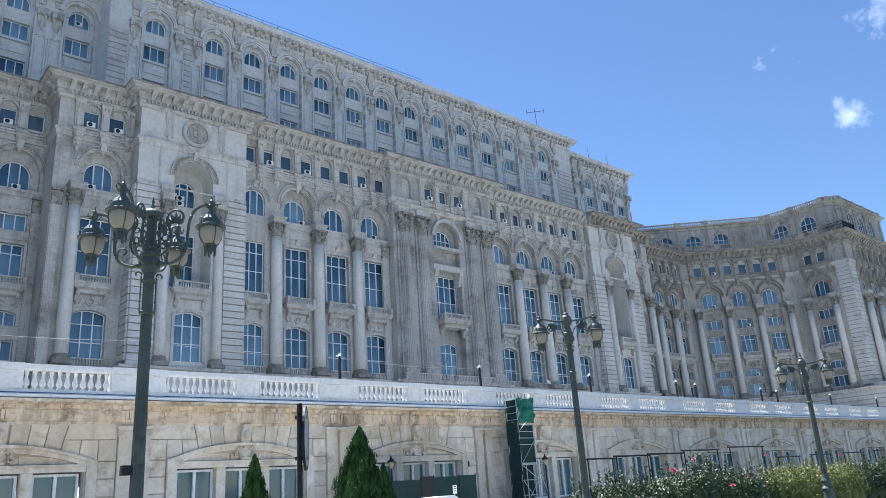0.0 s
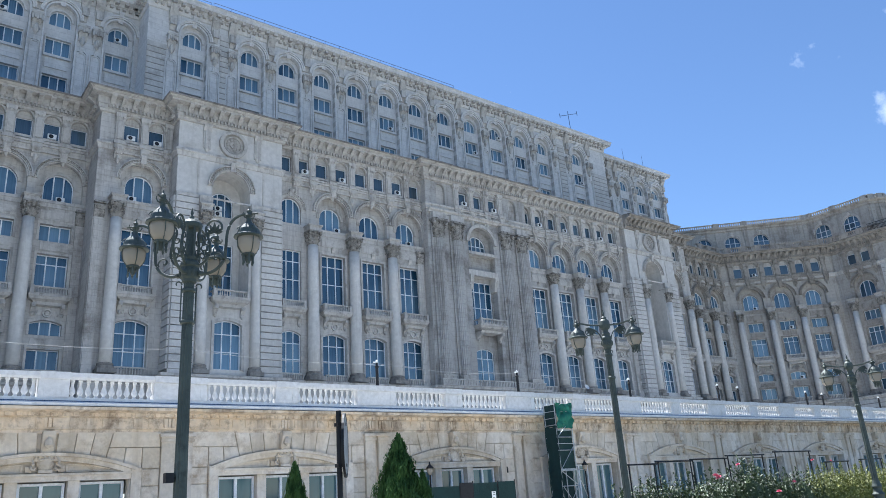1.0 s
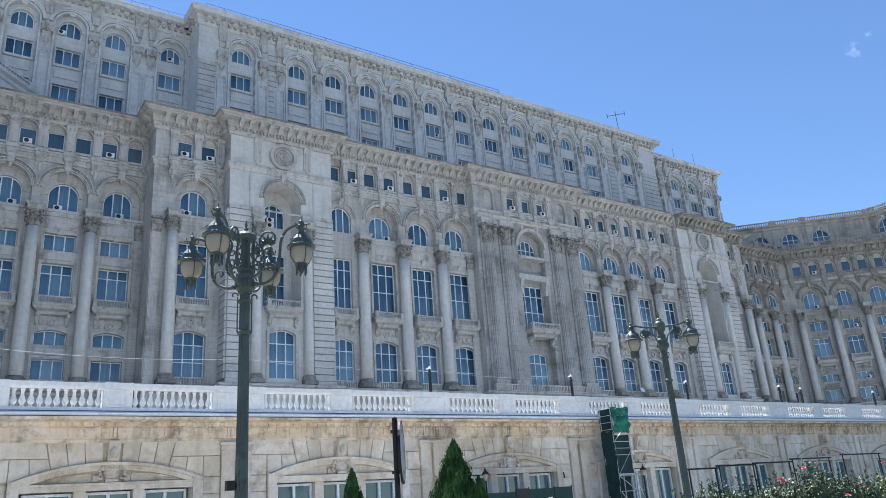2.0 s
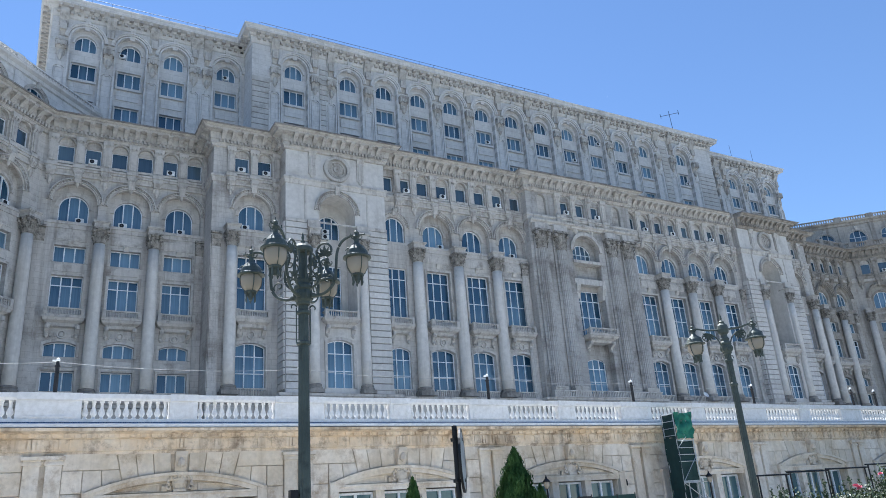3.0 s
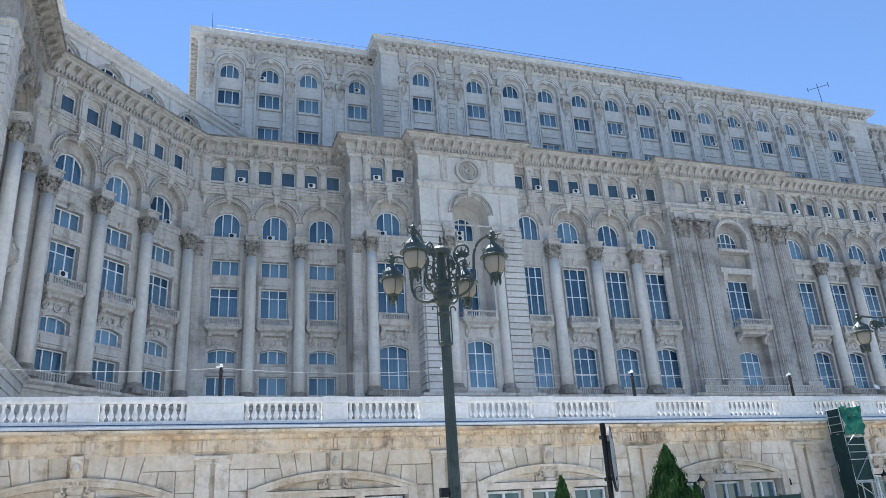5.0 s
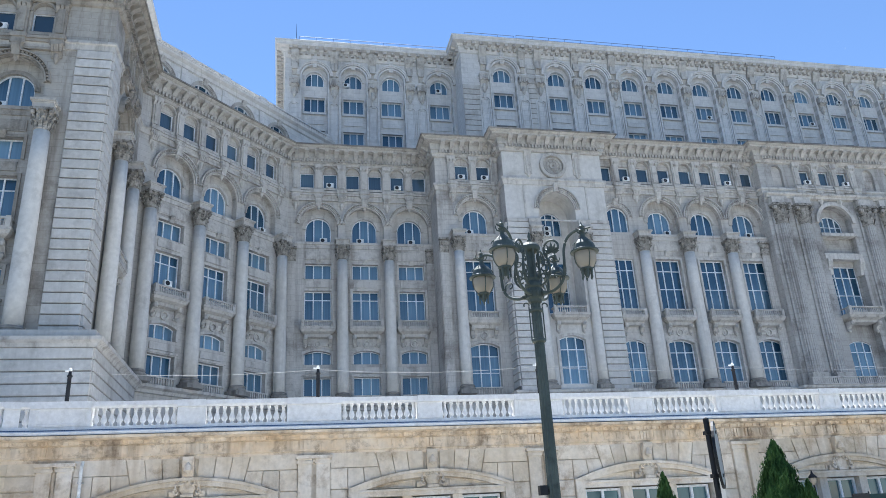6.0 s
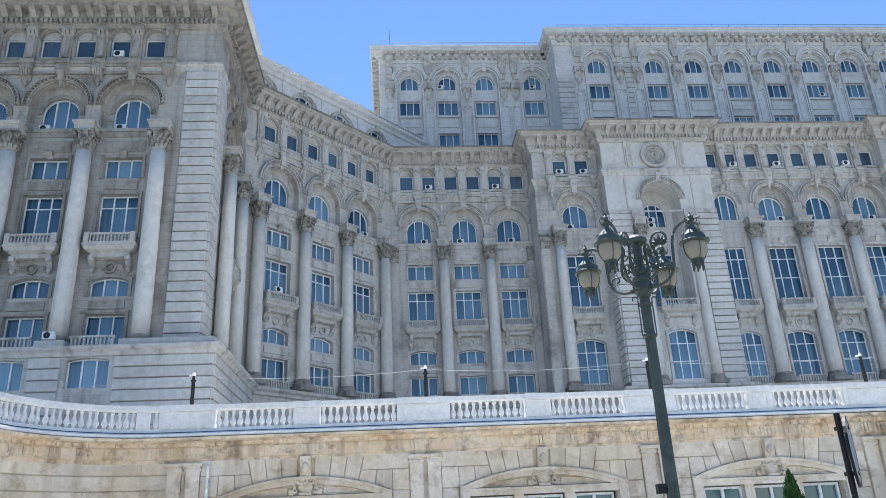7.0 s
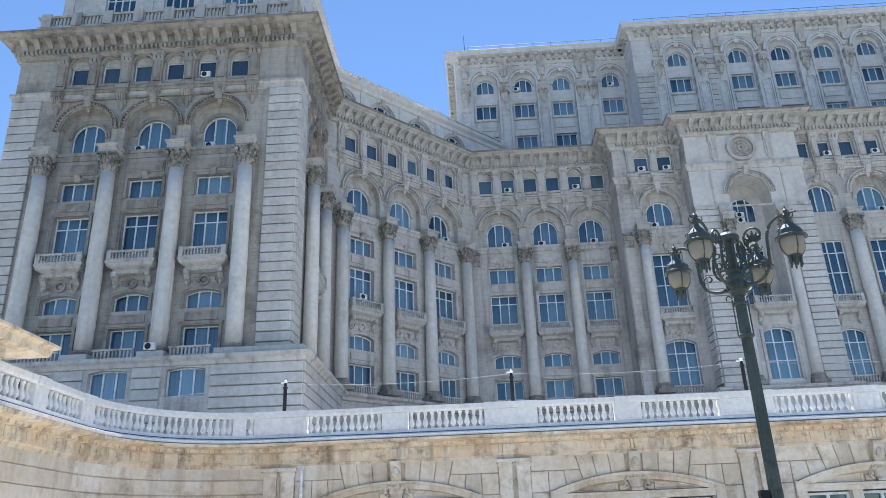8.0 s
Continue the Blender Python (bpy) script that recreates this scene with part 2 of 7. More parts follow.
GLASS = glass_material("curtained_window_glass", (0.014, 0.052, 0.095), (0.20, 0.33, 0.44), 0.3)
DARKGLASS = glass_material("dark_window_glass", (0.03, 0.058, 0.085), (0.13, 0.20, 0.25), 0.2)
TEALGLASS = glass_material("grey_teal_glass", (0.04, 0.095, 0.115), (0.085, 0.175, 0.205), 0.1)
LANTERN = bpy.data.materials.new("milky_lantern_glass")
LANTERN.use_nodes = True
lp = LANTERN.node_tree.nodes["Principled BSDF"]
lp.inputs["Base Color"].default_value, lp.inputs["Roughness"].default_value = (0.60, 0.52, 0.41, 1), 0.22
lp.inputs["Transmission Weight"].default_value, lp.inputs["IOR"].default_value = 0.4, 1.2


# ---- building tools ----
PLACE = {}


def mesh_of(bm, name, mat, smooth=False):
    me = bpy.data.meshes.new(name)
    bmesh.ops.recalc_face_normals(bm, faces=bm.faces[:])
    if smooth:
        for f in bm.faces:
            f.smooth = True
    bm.to_mesh(me)
    bm.free()
    me.materials.append(mat)
    return me


def place(name, mesh, parent=None, m=None, label=""):
    """Links one mesh object at the world pose m, under parent."""
    m = m or Matrix()
    ob = new(name, mesh)
    PLACE[ob.name] = m
    if parent:
        ob.parent = parent
        ob.matrix_basis = PLACE[parent.name].inverted() @ m
    else:
        ob.matrix_basis = m
    if label:
        tagged(ob, label)
    return ob


def part(name, bm, mat, parent, label="", m=None, smooth=False):
    return place(name, mesh_of(bm, name, mat, smooth), parent, m, label)


def thing(name, label, category, at=(0, 0, 0), group="", kind=""):
    ob = new(name)
    ob.matrix_basis = Matrix.Translation(at)
    PLACE[ob.name] = ob.matrix_basis.copy()
    return tagged(ob, label, category, group, kind)


def box(bm, x0, x1, y0, y1, z0, z1):
    v = [bm.verts.new((x, y, z)) for x in (x0, x1) for y in (y0, y1) for z in (z0, z1)]
    for q in ((0, 1, 3, 2), (4, 6, 7, 5), (0, 4, 5, 1), (2, 3, 7, 6), (0, 2, 6, 4), (1, 5, 7, 3)):
        bm.faces.new([v[i] for i in q])


def wedge(bm, x0, x1, y0, y1, z0, z1, out, cut=0.5):
    """A console: a block whose front swings forward towards its top."""
    prof = ((y1, z0), (y1, z1), (y0 - out, z1), (y0 - out, z1 - cut * (z1 - z0) * 0.4), (y0 - out * 0.35, z0 + (z1 - z0) * 0.4), (y0, z0))
    a = [bm.verts.new((x0, y, z)) for y, z in prof]
    b = [bm.verts.new((x1, y, z)) for y, z in prof]
    bm.faces.new(a)
    bm.faces.new(b[::-1])
    for i in range(len(prof)):
        j = (i + 1) % len(prof)
        bm.faces.new((a[i], b[i], b[j], a[j]))


def lathe(bm, prof, n=12, at=(0, 0, 0), a0=0.0, a1=2 * math.pi, sx=1.0, sy=1.0):
    full = abs(a1 - a0 - 2 * math.pi) < 1e-6
    k = n if full else n + 1
    rings = []
    for r, z in prof:
        rings.append([bm.verts.new((at[0] + sx * r * math.cos(a0 + (a1 - a0) * i / n), at[1] + sy * r * math.sin(a0 + (a1 - a0) * i / n), at[2] + z)) for i in range(k)])
    for lo, hi in zip(rings, rings[1:]):
        for i in range(n):
            j = (i + 1) % k
            bm.faces.new((lo[i], lo[j], hi[j], hi[i]))
    if full:
        bm.faces.new(rings[0][::-1])
        bm.faces.new(rings[-1])


def tube(bm, pts, r, n=6, taper=1.0):
    """A round bar along points."""
    pts = [Vector(p) for p in pts]
    rings = []
    for i, p in enumerate(pts):
        t = (pts[min(i + 1, len(pts) - 1)] - pts[max(i - 1, 0)]).normalized()
        s = t.cross(Vector((0, 0, 1)) if abs(t.z) < 0.9 else Vector((1, 0, 0))).normalized()
        u = s.cross(t)
        rr = r * (1 + (taper - 1) * i / max(1, len(pts) - 1))
        rings.append([bm.verts.new(p + rr * (math.cos(2 * math.pi * k / n) * s + math.sin(2 * math.pi * k / n) * u)) for k in range(n)])
    for lo, hi in zip(rings, rings[1:]):
        for i in range(n):
            bm.faces.new((lo[i], lo[(i + 1) % n], hi[(i + 1) % n], hi[i]))
    bm.faces.new(rings[0][::-1])
    bm.faces.new(rings[-1])


def arch_points(w, zt, rise, n):
    """Points of an arch from its right foot over the crown to its left one."""
    rise = min(rise, w / 2)
    R = (w * w / 4 + rise * rise) / (2 * rise)
    half = math.asin(min(1, w / 2 / R))
    return [(R * math.sin(half - 2 * half * i / n), zt - R + R * math.cos(half - 2 * half * i / n)) for i in range(n + 1)]


def outline(w, z0, z1, rise=0.0, n=12):
    if rise <= 0:
        return [(-w / 2, z0), (w / 2, z0), (w / 2, z1), (-w / 2, z1)]
    return [(-w / 2, z0), (w / 2, z0)] + arch_points(w, z1, rise, n)


def wall_panel(bm, u0, u1, z0, z1, ops=(), d=0.0):
    """A wall face in the plane y = d with openings (centre, width, foot, top, rise, depth) whose reveals go back."""
    us = sorted({u0, u1, *(o[0] - o[1] / 2 for o in ops), *(o[0] + o[1] / 2 for o in ops)})
    zs = sorted({z0, z1, *(o[2] for o in ops), *(o[3] for o in ops)})
    for a, b in zip(us, us[1:]):
        for e, f in zip(zs, zs[1:]):
            if any(o[0] - o[1] / 2 - 1e-6 < a and b < o[0] + o[1] / 2 + 1e-6 and o[2] - 1e-6 < e and f < o[3] + 1e-6 for o in ops):
                continue
            bm.faces.new([bm.verts.new(p) for p in ((a, d, e), (b, d, e), (b, d, f), (a, d, f))])
    for c, w, lo, hi, rise, depth in ops:
        pts = [(c + x, z) for x, z in outline(w, lo, hi, rise)]
        for i in range(len(pts)):
            p, q = pts[i], pts[(i + 1) % len(pts)]
            bm.faces.new([bm.verts.new(v) for v in ((p[0], d, p[1]), (q[0], d, q[1]), (q[0], d + depth, q[1]), (p[0], d + depth, p[1]))])
        if rise > 0:
            arc = pts[2:]
            for p, q in zip(arc, arc[1:]):
                if hi - min(p[1], q[1]) > 1e-4:
                    bm.faces.new([bm.verts.new(v) for v in ((p[0], d, p[1]), (p[0], d, hi + 1e-5), (q[0], d, hi + 1e-5), (q[0], d, q[1]))])


def ring(bm, inner, outer, y0, y1, closed=False):
    """A solid moulding between two outlines in the wall's plane."""
    n = len(inner)
    v = [[bm.verts.new((x, y, z)) for x, z in line] for line, y in ((inner, y0), (outer, y0), (outer, y1), (inner, y1))]
    for i in range(n if closed else n - 1):
        j = (i + 1) % n
        for a, b in ((0, 1), (1, 2), (2, 3), (3, 0)):
            bm.faces.new((v[a][i], v[a][j], v[b][j], v[b][i]))
    if not closed:
        bm.faces.new([v[k][0] for k in range(4)])
        bm.faces.new([v[k][-1] for k in range(3, -1, -1)])


def sweep(bm, prof, path, closed_profile=True):
    """A moulding: a profile of (out, z) carried along a path in plan whose outside lies to the right hand."""
    P = [Vector(p) for p in path]
    rows = []
    for i, p in enumerate(P):
        a = (P[i] - P[i - 1]).normalized() if i else (P[1] - P[0]).normalized()
        b = (P[i + 1] - P[i]).normalized() if i + 1 < len(P) else a
        na, nb = Vector((a.y, -a.x)), Vector((b.y, -b.x))
        n = na + nb
        n = n / max(0.35, n.length_squared / 2) if n.length > 1e-6 else na
        rows.append([bm.verts.new((p.x + n.x * o, p.y + n.y * o, z)) for o, z in prof])
    m = len(prof)
    for r, s in zip(rows, rows[1:]):
        for k in range(m if closed_profile else m - 1):
            bm.faces.new((r[k], s[k], s[(k + 1) % m], r[(k + 1) % m]))
    if closed_profile:
        bm.faces.new(rows[0])
        bm.faces.new(rows[-1][::-1])


def along(path, step, skip=0.4):
    """Poses at even steps along a path in plan, facing outwards."""
    out = []
    for p, q in zip(path, path[1:]):
        p, q = Vector(p), Vector(q)
        L = (q - p).length
        n = int((L - 2 * skip) / step)
        if n < 0:
            continue
        a = math.atan2(q.y - p.y, q.x - p.x)
        for i in range(n + 1):
            c = p + (q - p) * ((L - n * step) / 2 + i * step) / L
            out.append((c.x, c.y, a))
    return out


def add_boxes(bm, poses, w, out0, out1, z0, z1, shape="box"):
    for x, y, a in poses:
        sub = bmesh.new()
        if shape == "box":
            box(sub, -w / 2, w / 2, -out1, -out0, z0, z1)
        else:
            wedge(sub, -w / 2, w / 2, -out0 - 0.1, -out0 + 0.1, z0, z1, out1 - out0)
        m = Matrix.Translation((x, y, 0)) @ Matrix.Rotation(a, 4, "Z")
        vs = {v: bm.verts.new(m @ v.co) for v in sub.verts}
        for f in sub.faces:
            bm.faces.new([vs[v] for v in f.verts])
        sub.free()


def face_at(x, y, degrees):
    return Matrix.Translation((x, y, 0)) @ Matrix.Rotation(radians(degrees), 4, "Z")


def shift(m, u=0.0, d=0.0, z=0.0):
    return m @ Matrix.Translation((u, d, z))


# ---- the palace: levels and plan ----
Z_TERRACE, Z_LEDGE, Z_TOP = 5.6, 15.2, 45.4
CACHE = {}


def cached(key, make):
    if key not in CACHE:
        CACHE[key] = make()
    return CACHE[key]


def islands(bm, name, mat):
    """Cuts a bmesh into one mesh for each connected piece."""
    seen, out = set(), []
    for v in bm.verts:
        if v in seen:
            continue
        stack, faces = [v], {}
        seen.add(v)
        while stack:
            a = stack.pop()
            for f in a.link_faces:
                faces[f] = None
                for b in f.verts:
                    if b not in seen:
                        seen.add(b)
                        stack.append(b)
        sub, vs = bmesh.new(), {}
        for f in faces:
            for q in f.verts:
                if q not in vs:
                    vs[q] = sub.verts.new(q.co)
            sub.faces.new([vs[q] for q in f.verts])
        out.append(mesh_of(sub, name, mat))
    bm.free()
    return out


def place_all(name, meshes, parent, m):
    for me in meshes:
        place(name, me, parent, m)


def window_meshes(w, h, rise, cols, rows, glass):
    """Frame with mullions and one pane; foot at z = 0, centred on x = 0."""
    def make():
        bm = bmesh.new()
        t = 0.09
        o = outline(w, 0, h, rise)
        i = outline(w - 2 * t, t, h - t, max(0, rise - t) if rise else 0)
        ring(bm, i, o, 0.0, 0.16, True)

        def top_at(x):
            if rise <= 0:
                return h - t
            r = min(rise, w / 2)
            R = (w * w / 4 + r * r) / (2 * r)
            return h - R + math.sqrt(max(0, R * R - x * x)) - t * 0.6
        for k in range(1, cols):
            x = -w / 2 + w * k / cols
            box(bm, x - 0.055, x + 0.055, 0.0, 0.13, 0.02, top_at(x))
        for z in rows:
            box(bm, -w / 2 + 0.03, w / 2 - 0.03, 0.02, 0.12, z * h - 0.042, z * h + 0.042)
        fr = mesh_of(bm, "window_frame", FRAME)
        bm = bmesh.new()
        rnd = random.Random(int(w * 100) * 1000 + int(h * 100))
        levels = [0.02] + [z * h for z in rows]
        for k in range(cols):
            xa, xb = -w / 2 + 0.02 + (w - 0.04) * k / cols, -w / 2 + 0.02 + (w - 0.04) * (k + 1) / cols
            for j, lo in enumerate(levels):
                lean_x, lean_z = rnd.uniform(-0.012, 0.012), rnd.uniform(-0.014, 0.014)
                if j + 1 < len(levels):
                    head = [(xb, levels[j + 1]), (xa, levels[j + 1])]
                else:
                    head = [(xb + (xa - xb) * q / 4, max(lo + 0.01, top_at(xb + (xa - xb) * q / 4) + t * 0.5)) for q in range(5)]
                bm.faces.new([bm.verts.new((x, 0.1 + lean_x * (x - (xa + xb) / 2) + lean_z * (z - lo - 0.8), z)) for x, z in [(xa, lo), (xb, lo)] + head])
        pn = mesh_of(bm, "pane", glass)
        return fr, pn
    return cached(("win", w, h, rise, cols, tuple(rows), glass.name), make)


def add_window(parent, m, w, z0, z1, rise=0.0, cols=3, rows=(), depth=0.35, glass=None):
    fr, pn = window_meshes(round(w, 2), round(z1 - z0, 2), rise, cols, rows, glass or GLASS)
    at = shift(m, 0, depth - 0.17, z0)
    win = place("window", fr, parent, at)
    place("pane", pn, win, at)


def archivolt_mesh(r0, r1, out, n=18, beads=True, mat=CARVED):
    def make():
        bm = bmesh.new()
        arc = lambda r: [(r * math.cos(math.pi * i / n), r * math.sin(math.pi * i / n)) for i in range(n + 1)]
        ring(bm, arc(r0 - 0.12), arc(r0 + 0.02), -out * 0.3, 0.05)
        ring(bm, arc(r0 + 0.02), arc(r0 + 0.12), -out * 0.75, 0.05)
        ring(bm, arc(r0 + 0.12), arc(r1 - 0.1), -out * 0.2, 0.05)
        ring(bm, arc(r1 - 0.1), arc(r1), -out, 0.05)
        if beads:
            rb, k = (r0 + r1 + 0.02) / 2, max(16, int(9.5 * r1))
            for i in range(k):
                a = math.pi * (i + 0.5) / k
                lathe(bm, ((0.03, -0.1), (0.095, -0.05), (0.11, 0.0), (0.095, 0.05), (0.03, 0.1)), 6, (rb * math.cos(a), -out * 0.62, rb * math.sin(a)))
        wedge(bm, -0.28, 0.28, -out, 0.05, r0 - 0.12, r1 + 0.35, 0.22)
        return mesh_of(bm, "archivolt", mat)
    return cached(("archivolt", r0, r1, out, mat.name), make)


def balcony_meshes(w, deep):
    def make():
        bm = bmesh.new()
        prof = ((0, 22.35), (deep * 0.45, 22.45), (deep * 0.5, 22.75), (deep * 0.85, 22.95), (deep * 0.95, 23.2), (deep, 23.22), (deep, 23.42), (0, 23.42))
        sweep(bm, prof, [(-w / 2 + deep, 0.6), (-w / 2 + deep, 0), (w / 2 - deep, 0), (w / 2 - deep, 0.6)])
        box(bm, -w / 2 + deep + 0.01, w / 2 - deep - 0.01, -0.1, 0.4, 22.36, 23.41)
        for s in (-1, 1):
            x = s * (w / 2 - 0.62)
            wedge(bm, x - 0.2, x + 0.2, -0.05, 0.1, 21.5, 22.5, deep * 0.6)
            lathe(bm, ((0.02, -0.34), (0.16, -0.2), (0.2, 0.0), (0.1, 0.16)), 7, (x, -0.18, 21.6))
            lathe(bm, ((0.02, -0.22), (0.2, -0.2), (0.24, 0), (0.2, 0.2), (0.02, 0.22)), 8, (x, -deep * 0.55, 22.35))
        slab = mesh_of(bm, "balcony", LEDGE)
        bm = bmesh.new()
        d = deep - 0.12
        box(bm, -w / 2 + 0.15, w / 2 - 0.15, -d - 0.13, -d + 0.13, 24.05, 24.2)
        box(bm, -w / 2 + 0.15, w / 2 - 0.15, -d - 0.12, -d + 0.12, 23.42, 23.5)
        for s in (-1, 1):
            x = s * (w / 2 - 0.27)
            box(bm, x - 0.17, x + 0.17, -d - 0.16, -d + 0.16, 23.42, 24.24)
            box(bm, x - 0.1, x + 0.1, -d, 0.3, 24.05, 24.18)
            for k in range(2):
                box(bm, x - 0.06, x + 0.06, -d + 0.3 + 0.3 * k, -d + 0.42 + 0.3 * k, 23.42, 24.1)
        rail = mesh_of(bm, "balcony_rail", LEDGE)
        bm = bmesh.new()
        n = max(5, int((w - 0.9) / 0.24))
        for k in range(n):
            x = -w / 2 + 0.55 + (w - 1.1) * k / (n - 1)
            lathe(bm, ((0.05, 23.48), (0.085, 23.62), (0.04, 23.85), (0.06, 24.06)), 6, (x, -d, 0))
        return slab, rail, islands(bm, "baluster", CARVED)
    return cached(("balcony", w, deep), make)


def add_balcony(parent, m, w=3.9, deep=1.05):
    slab, rail, bal = balcony_meshes(w, deep)
    b = place("balcony", slab, parent, m)
    place("rail", rail, b, m)
    place_all("baluster", bal, b, m)


def column_meshes(r):
    def make():
        z0, z1 = 15.5, 31.2
        bm = bmesh.new()
        n = 20
        prof = [(r * (1 - 0.14 * t * t), z0 + 0.75 + (z1 - z0 - 0.75) * t) for t in (0, 0.2, 0.4, 0.6, 0.8, 1)]
        lathe(bm, prof, n)
        shaft = mesh_of(bm, "column", COLUMN, True)
        bm = bmesh.new()
        k = r * 1.42
        box(bm, -k, k, -k, k, z0 - 0.25, z0 + 0.15)
        lathe(bm, [(r * c, z0 + h) for c, h in ((1.38, 0.15), (1.42, 0.27), (1.36, 0.4), (1.18, 0.44), (1.18, 0.5), (1.26, 0.56), (1.24, 0.68), (1.03, 0.75))], n)
        base = mesh_of(bm, "base", DARKSTONE)
        bm = bmesh.new()
        lathe(bm, [(r * c, z1 + h) for c, h in ((0.9, 0), (1.0, 0.04), (1.0, 0.1), (0.86, 0.14), (0.86, 0.8), (0.95, 1.2), (1.08, 1.5))], n)
        for row, (zz, hh, out, cnt) in enumerate(((0.12, 0.55, 0.17, 12), (0.46, 0.6, 0.22, 12), (0.95, 0.5, 0.26, 10))):
            for i in range(cnt):
                a = 2 * math.pi * (i + 0.5 * (row % 2)) / cnt
                ca, sa = math.cos(a), math.sin(a)
                pts = ((r * 0.88, zz, 0.13), (r * 0.93 + out * 0.35, zz + hh * 0.6, 0.15), (r * 0.93 + out, zz + hh, 0.10), (r * 0.93 + out * 1.05, zz + hh - 0.14, 0.06))
                L = [bm.verts.new((ca * q - sa * s * h, sa * q + ca * s * h, z1 + z)) for q, z, h in pts for s in (-1, 1)]
                for j in range(3):
                    bm.faces.new((L[2 * j], L[2 * j + 1], L[2 * j + 3], L[2 * j + 2]))
                q = r * 0.93 + out
                box(bm, ca * q - 0.06, ca * q + 0.06, sa * q - 0.06, sa * q + 0.06, z1 + zz + hh - 0.14, z1 + zz + hh + 0.03)
        for ix in (-1, 1):
            for iy in (-1, 1):
                lathe(bm, ((0.03, -0.2), (0.15, -0.14), (0.19, 0), (0.15, 0.14), (0.03, 0.2)), 7, (ix * r * 0.98, iy * r * 0.98, z1 + 1.32))
        k = r * 1.24
        box(bm, -k, k, -k, k, z1 + 1.5, z1 + 1.68)
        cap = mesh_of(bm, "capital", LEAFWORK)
        bm = bmesh.new()
        k = r * 1.1
        box(bm, -k, k, -k, 1.2, z1 + 1.68, z1 + 2.12)
        box(bm, -k - 0.06, k + 0.06, -k - 0.06, 1.2, z1 + 2.12, z1 + 2.24)
        box(bm, -k - 0.15, k + 0.15, -k - 0.15, 1.2, z1 + 2.24, z1 + 2.42)
        return shaft, base, cap, mesh_of(bm, "impost_block", LEDGE)
    return cached(("column", r), make)


def add_column(parent, m, r=0.62):
    shaft, base, cap, impost = column_meshes(r)
    c = place("column", shaft, parent, m)
    place("impost_block", impost, c, m)
    place("base", base, c, m)
    place("capital", cap, c, m)


def pilaster_meshes(w, mat):
    def make():
        bm = bmesh.new()
        box(bm, -w / 2, w / 2, -0.22, 0.05, 15.6, 31.2)
        for s in (-1, 0, 1):
            box(bm, s * w * 0.3 - w * 0.08, s * w * 0.3 + w * 0.08, -0.27, -0.2, 16.6, 30.8)
        shaft = mesh_of(bm, "pilaster", mat)
        bm = bmesh.new()
        box(bm, -w * 0.6, w * 0.6, -0.42, 0.05, 15.2, 15.7)
        box(bm, -w * 0.55, w * 0.55, -0.34, 0.05, 15.7, 16.1)
        base = mesh_of(bm, "base", CARVED)
        bm = bmesh.new()
        box(bm, -w * 0.5, w * 0.5, -0.26, 0.05, 31.2, 32.7)
        for row in range(2):
            for i in range(4):
                x = -w * 0.42 + w * 0.84 * i / 3
                wedge(bm, x - 0.13, x + 0.13, -0.26, 0, 31.25 + 0.6 * row, 31.95 + 0.6 * row, 0.18)
        box(bm, -w * 0.62, w * 0.62, -0.48, 0.05, 32.7, 32.92)
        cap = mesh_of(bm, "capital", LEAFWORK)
        return shaft, base, cap
    return cached(("pilaster", w, mat.name), make)


def add_pilaster(parent, m, w=1.1, mat=None):
    shaft, base, cap = pilaster_meshes(w, mat or STONE)
    c = place("pilaster", shaft, parent, m)
    place("base", base, c, m)
    place("capital", cap, c, m)


def frieze_mesh(W, n=2, last=False, mat=CARVED):
    """Small piers with carved caps and hanging consoles between the mezzanine windows."""
    def make():
        bm = bmesh.new()
        for i in range(n + (1 if last else 0)):
            x = -W / 2 + W * i / n
            box(bm, x - 0.42, x + 0.42, -0.26, 0.05, 39.9, 42.9)
            box(bm, x - 0.26, x + 0.26, -0.36, -0.2, 40.3, 42.6)
            for q in (-0.34, 0.0, 0.34):
                wedge(bm, x + q - 0.13, x + q + 0.13, -0.3, 0, 42.4, 42.9, 0.2)
            box(bm, x - 0.52, x + 0.52, -0.5, 0.05, 42.9, 43.3)
            box(bm, x - 0.6, x + 0.6, -0.62, 0.05, 39.62, 39.98)
            box(bm, x - 0.5, x + 0.5, -0.5, 0.05, 39.3, 39.62)
            wedge(bm, x - 0.4, x + 0.4, -0.1, 0.1, 38.1, 39.4, 0.5)
            for q in (-0.3, -0.1, 0.1, 0.3):
                wedge(bm, x + q - 0.08, x + q + 0.08, -0.42, 0, 38.55, 39.15, 0.22)
            for q in (-1, 1):
                lathe(bm, ((0.02, -0.16), (0.14, -0.1), (0.17, 0), (0.14, 0.1), (0.02, 0.16)), 7, (x + q * 0.42, -0.42, 39.2))
            lathe(bm, ((0.03, 37.5), (0.17, 37.75), (0.24, 38.1), (0.2, 38.4)), 7, (x, -0.12, 0))
        box(bm, -W / 2, W / 2, -0.44, 0.05, 39.66, 39.9)
        box(bm, -W / 2, W / 2, -0.34, 0.05, 39.4, 39.64)
        box(bm, -W / 2, W / 2, -0.26, 0.05, 38.75, 38.95)
        for i in range(n):
            x = -W / 2 + W * (i + 0.5) / n
            arc = lambda r: [(x + r * math.cos(math.pi * k / 8), 42.4 + r * math.sin(math.pi * k / 8)) for k in range(9)]
            ring(bm, arc(0.81), arc(0.98), -0.14, 0.02)
            box(bm, x - 0.85, x + 0.85, -0.2, 0.02, 40.1, 40.38)
        return islands(bm, "console", mat)
    return cached(("frieze", round(W, 2), n, last, mat.name), make)


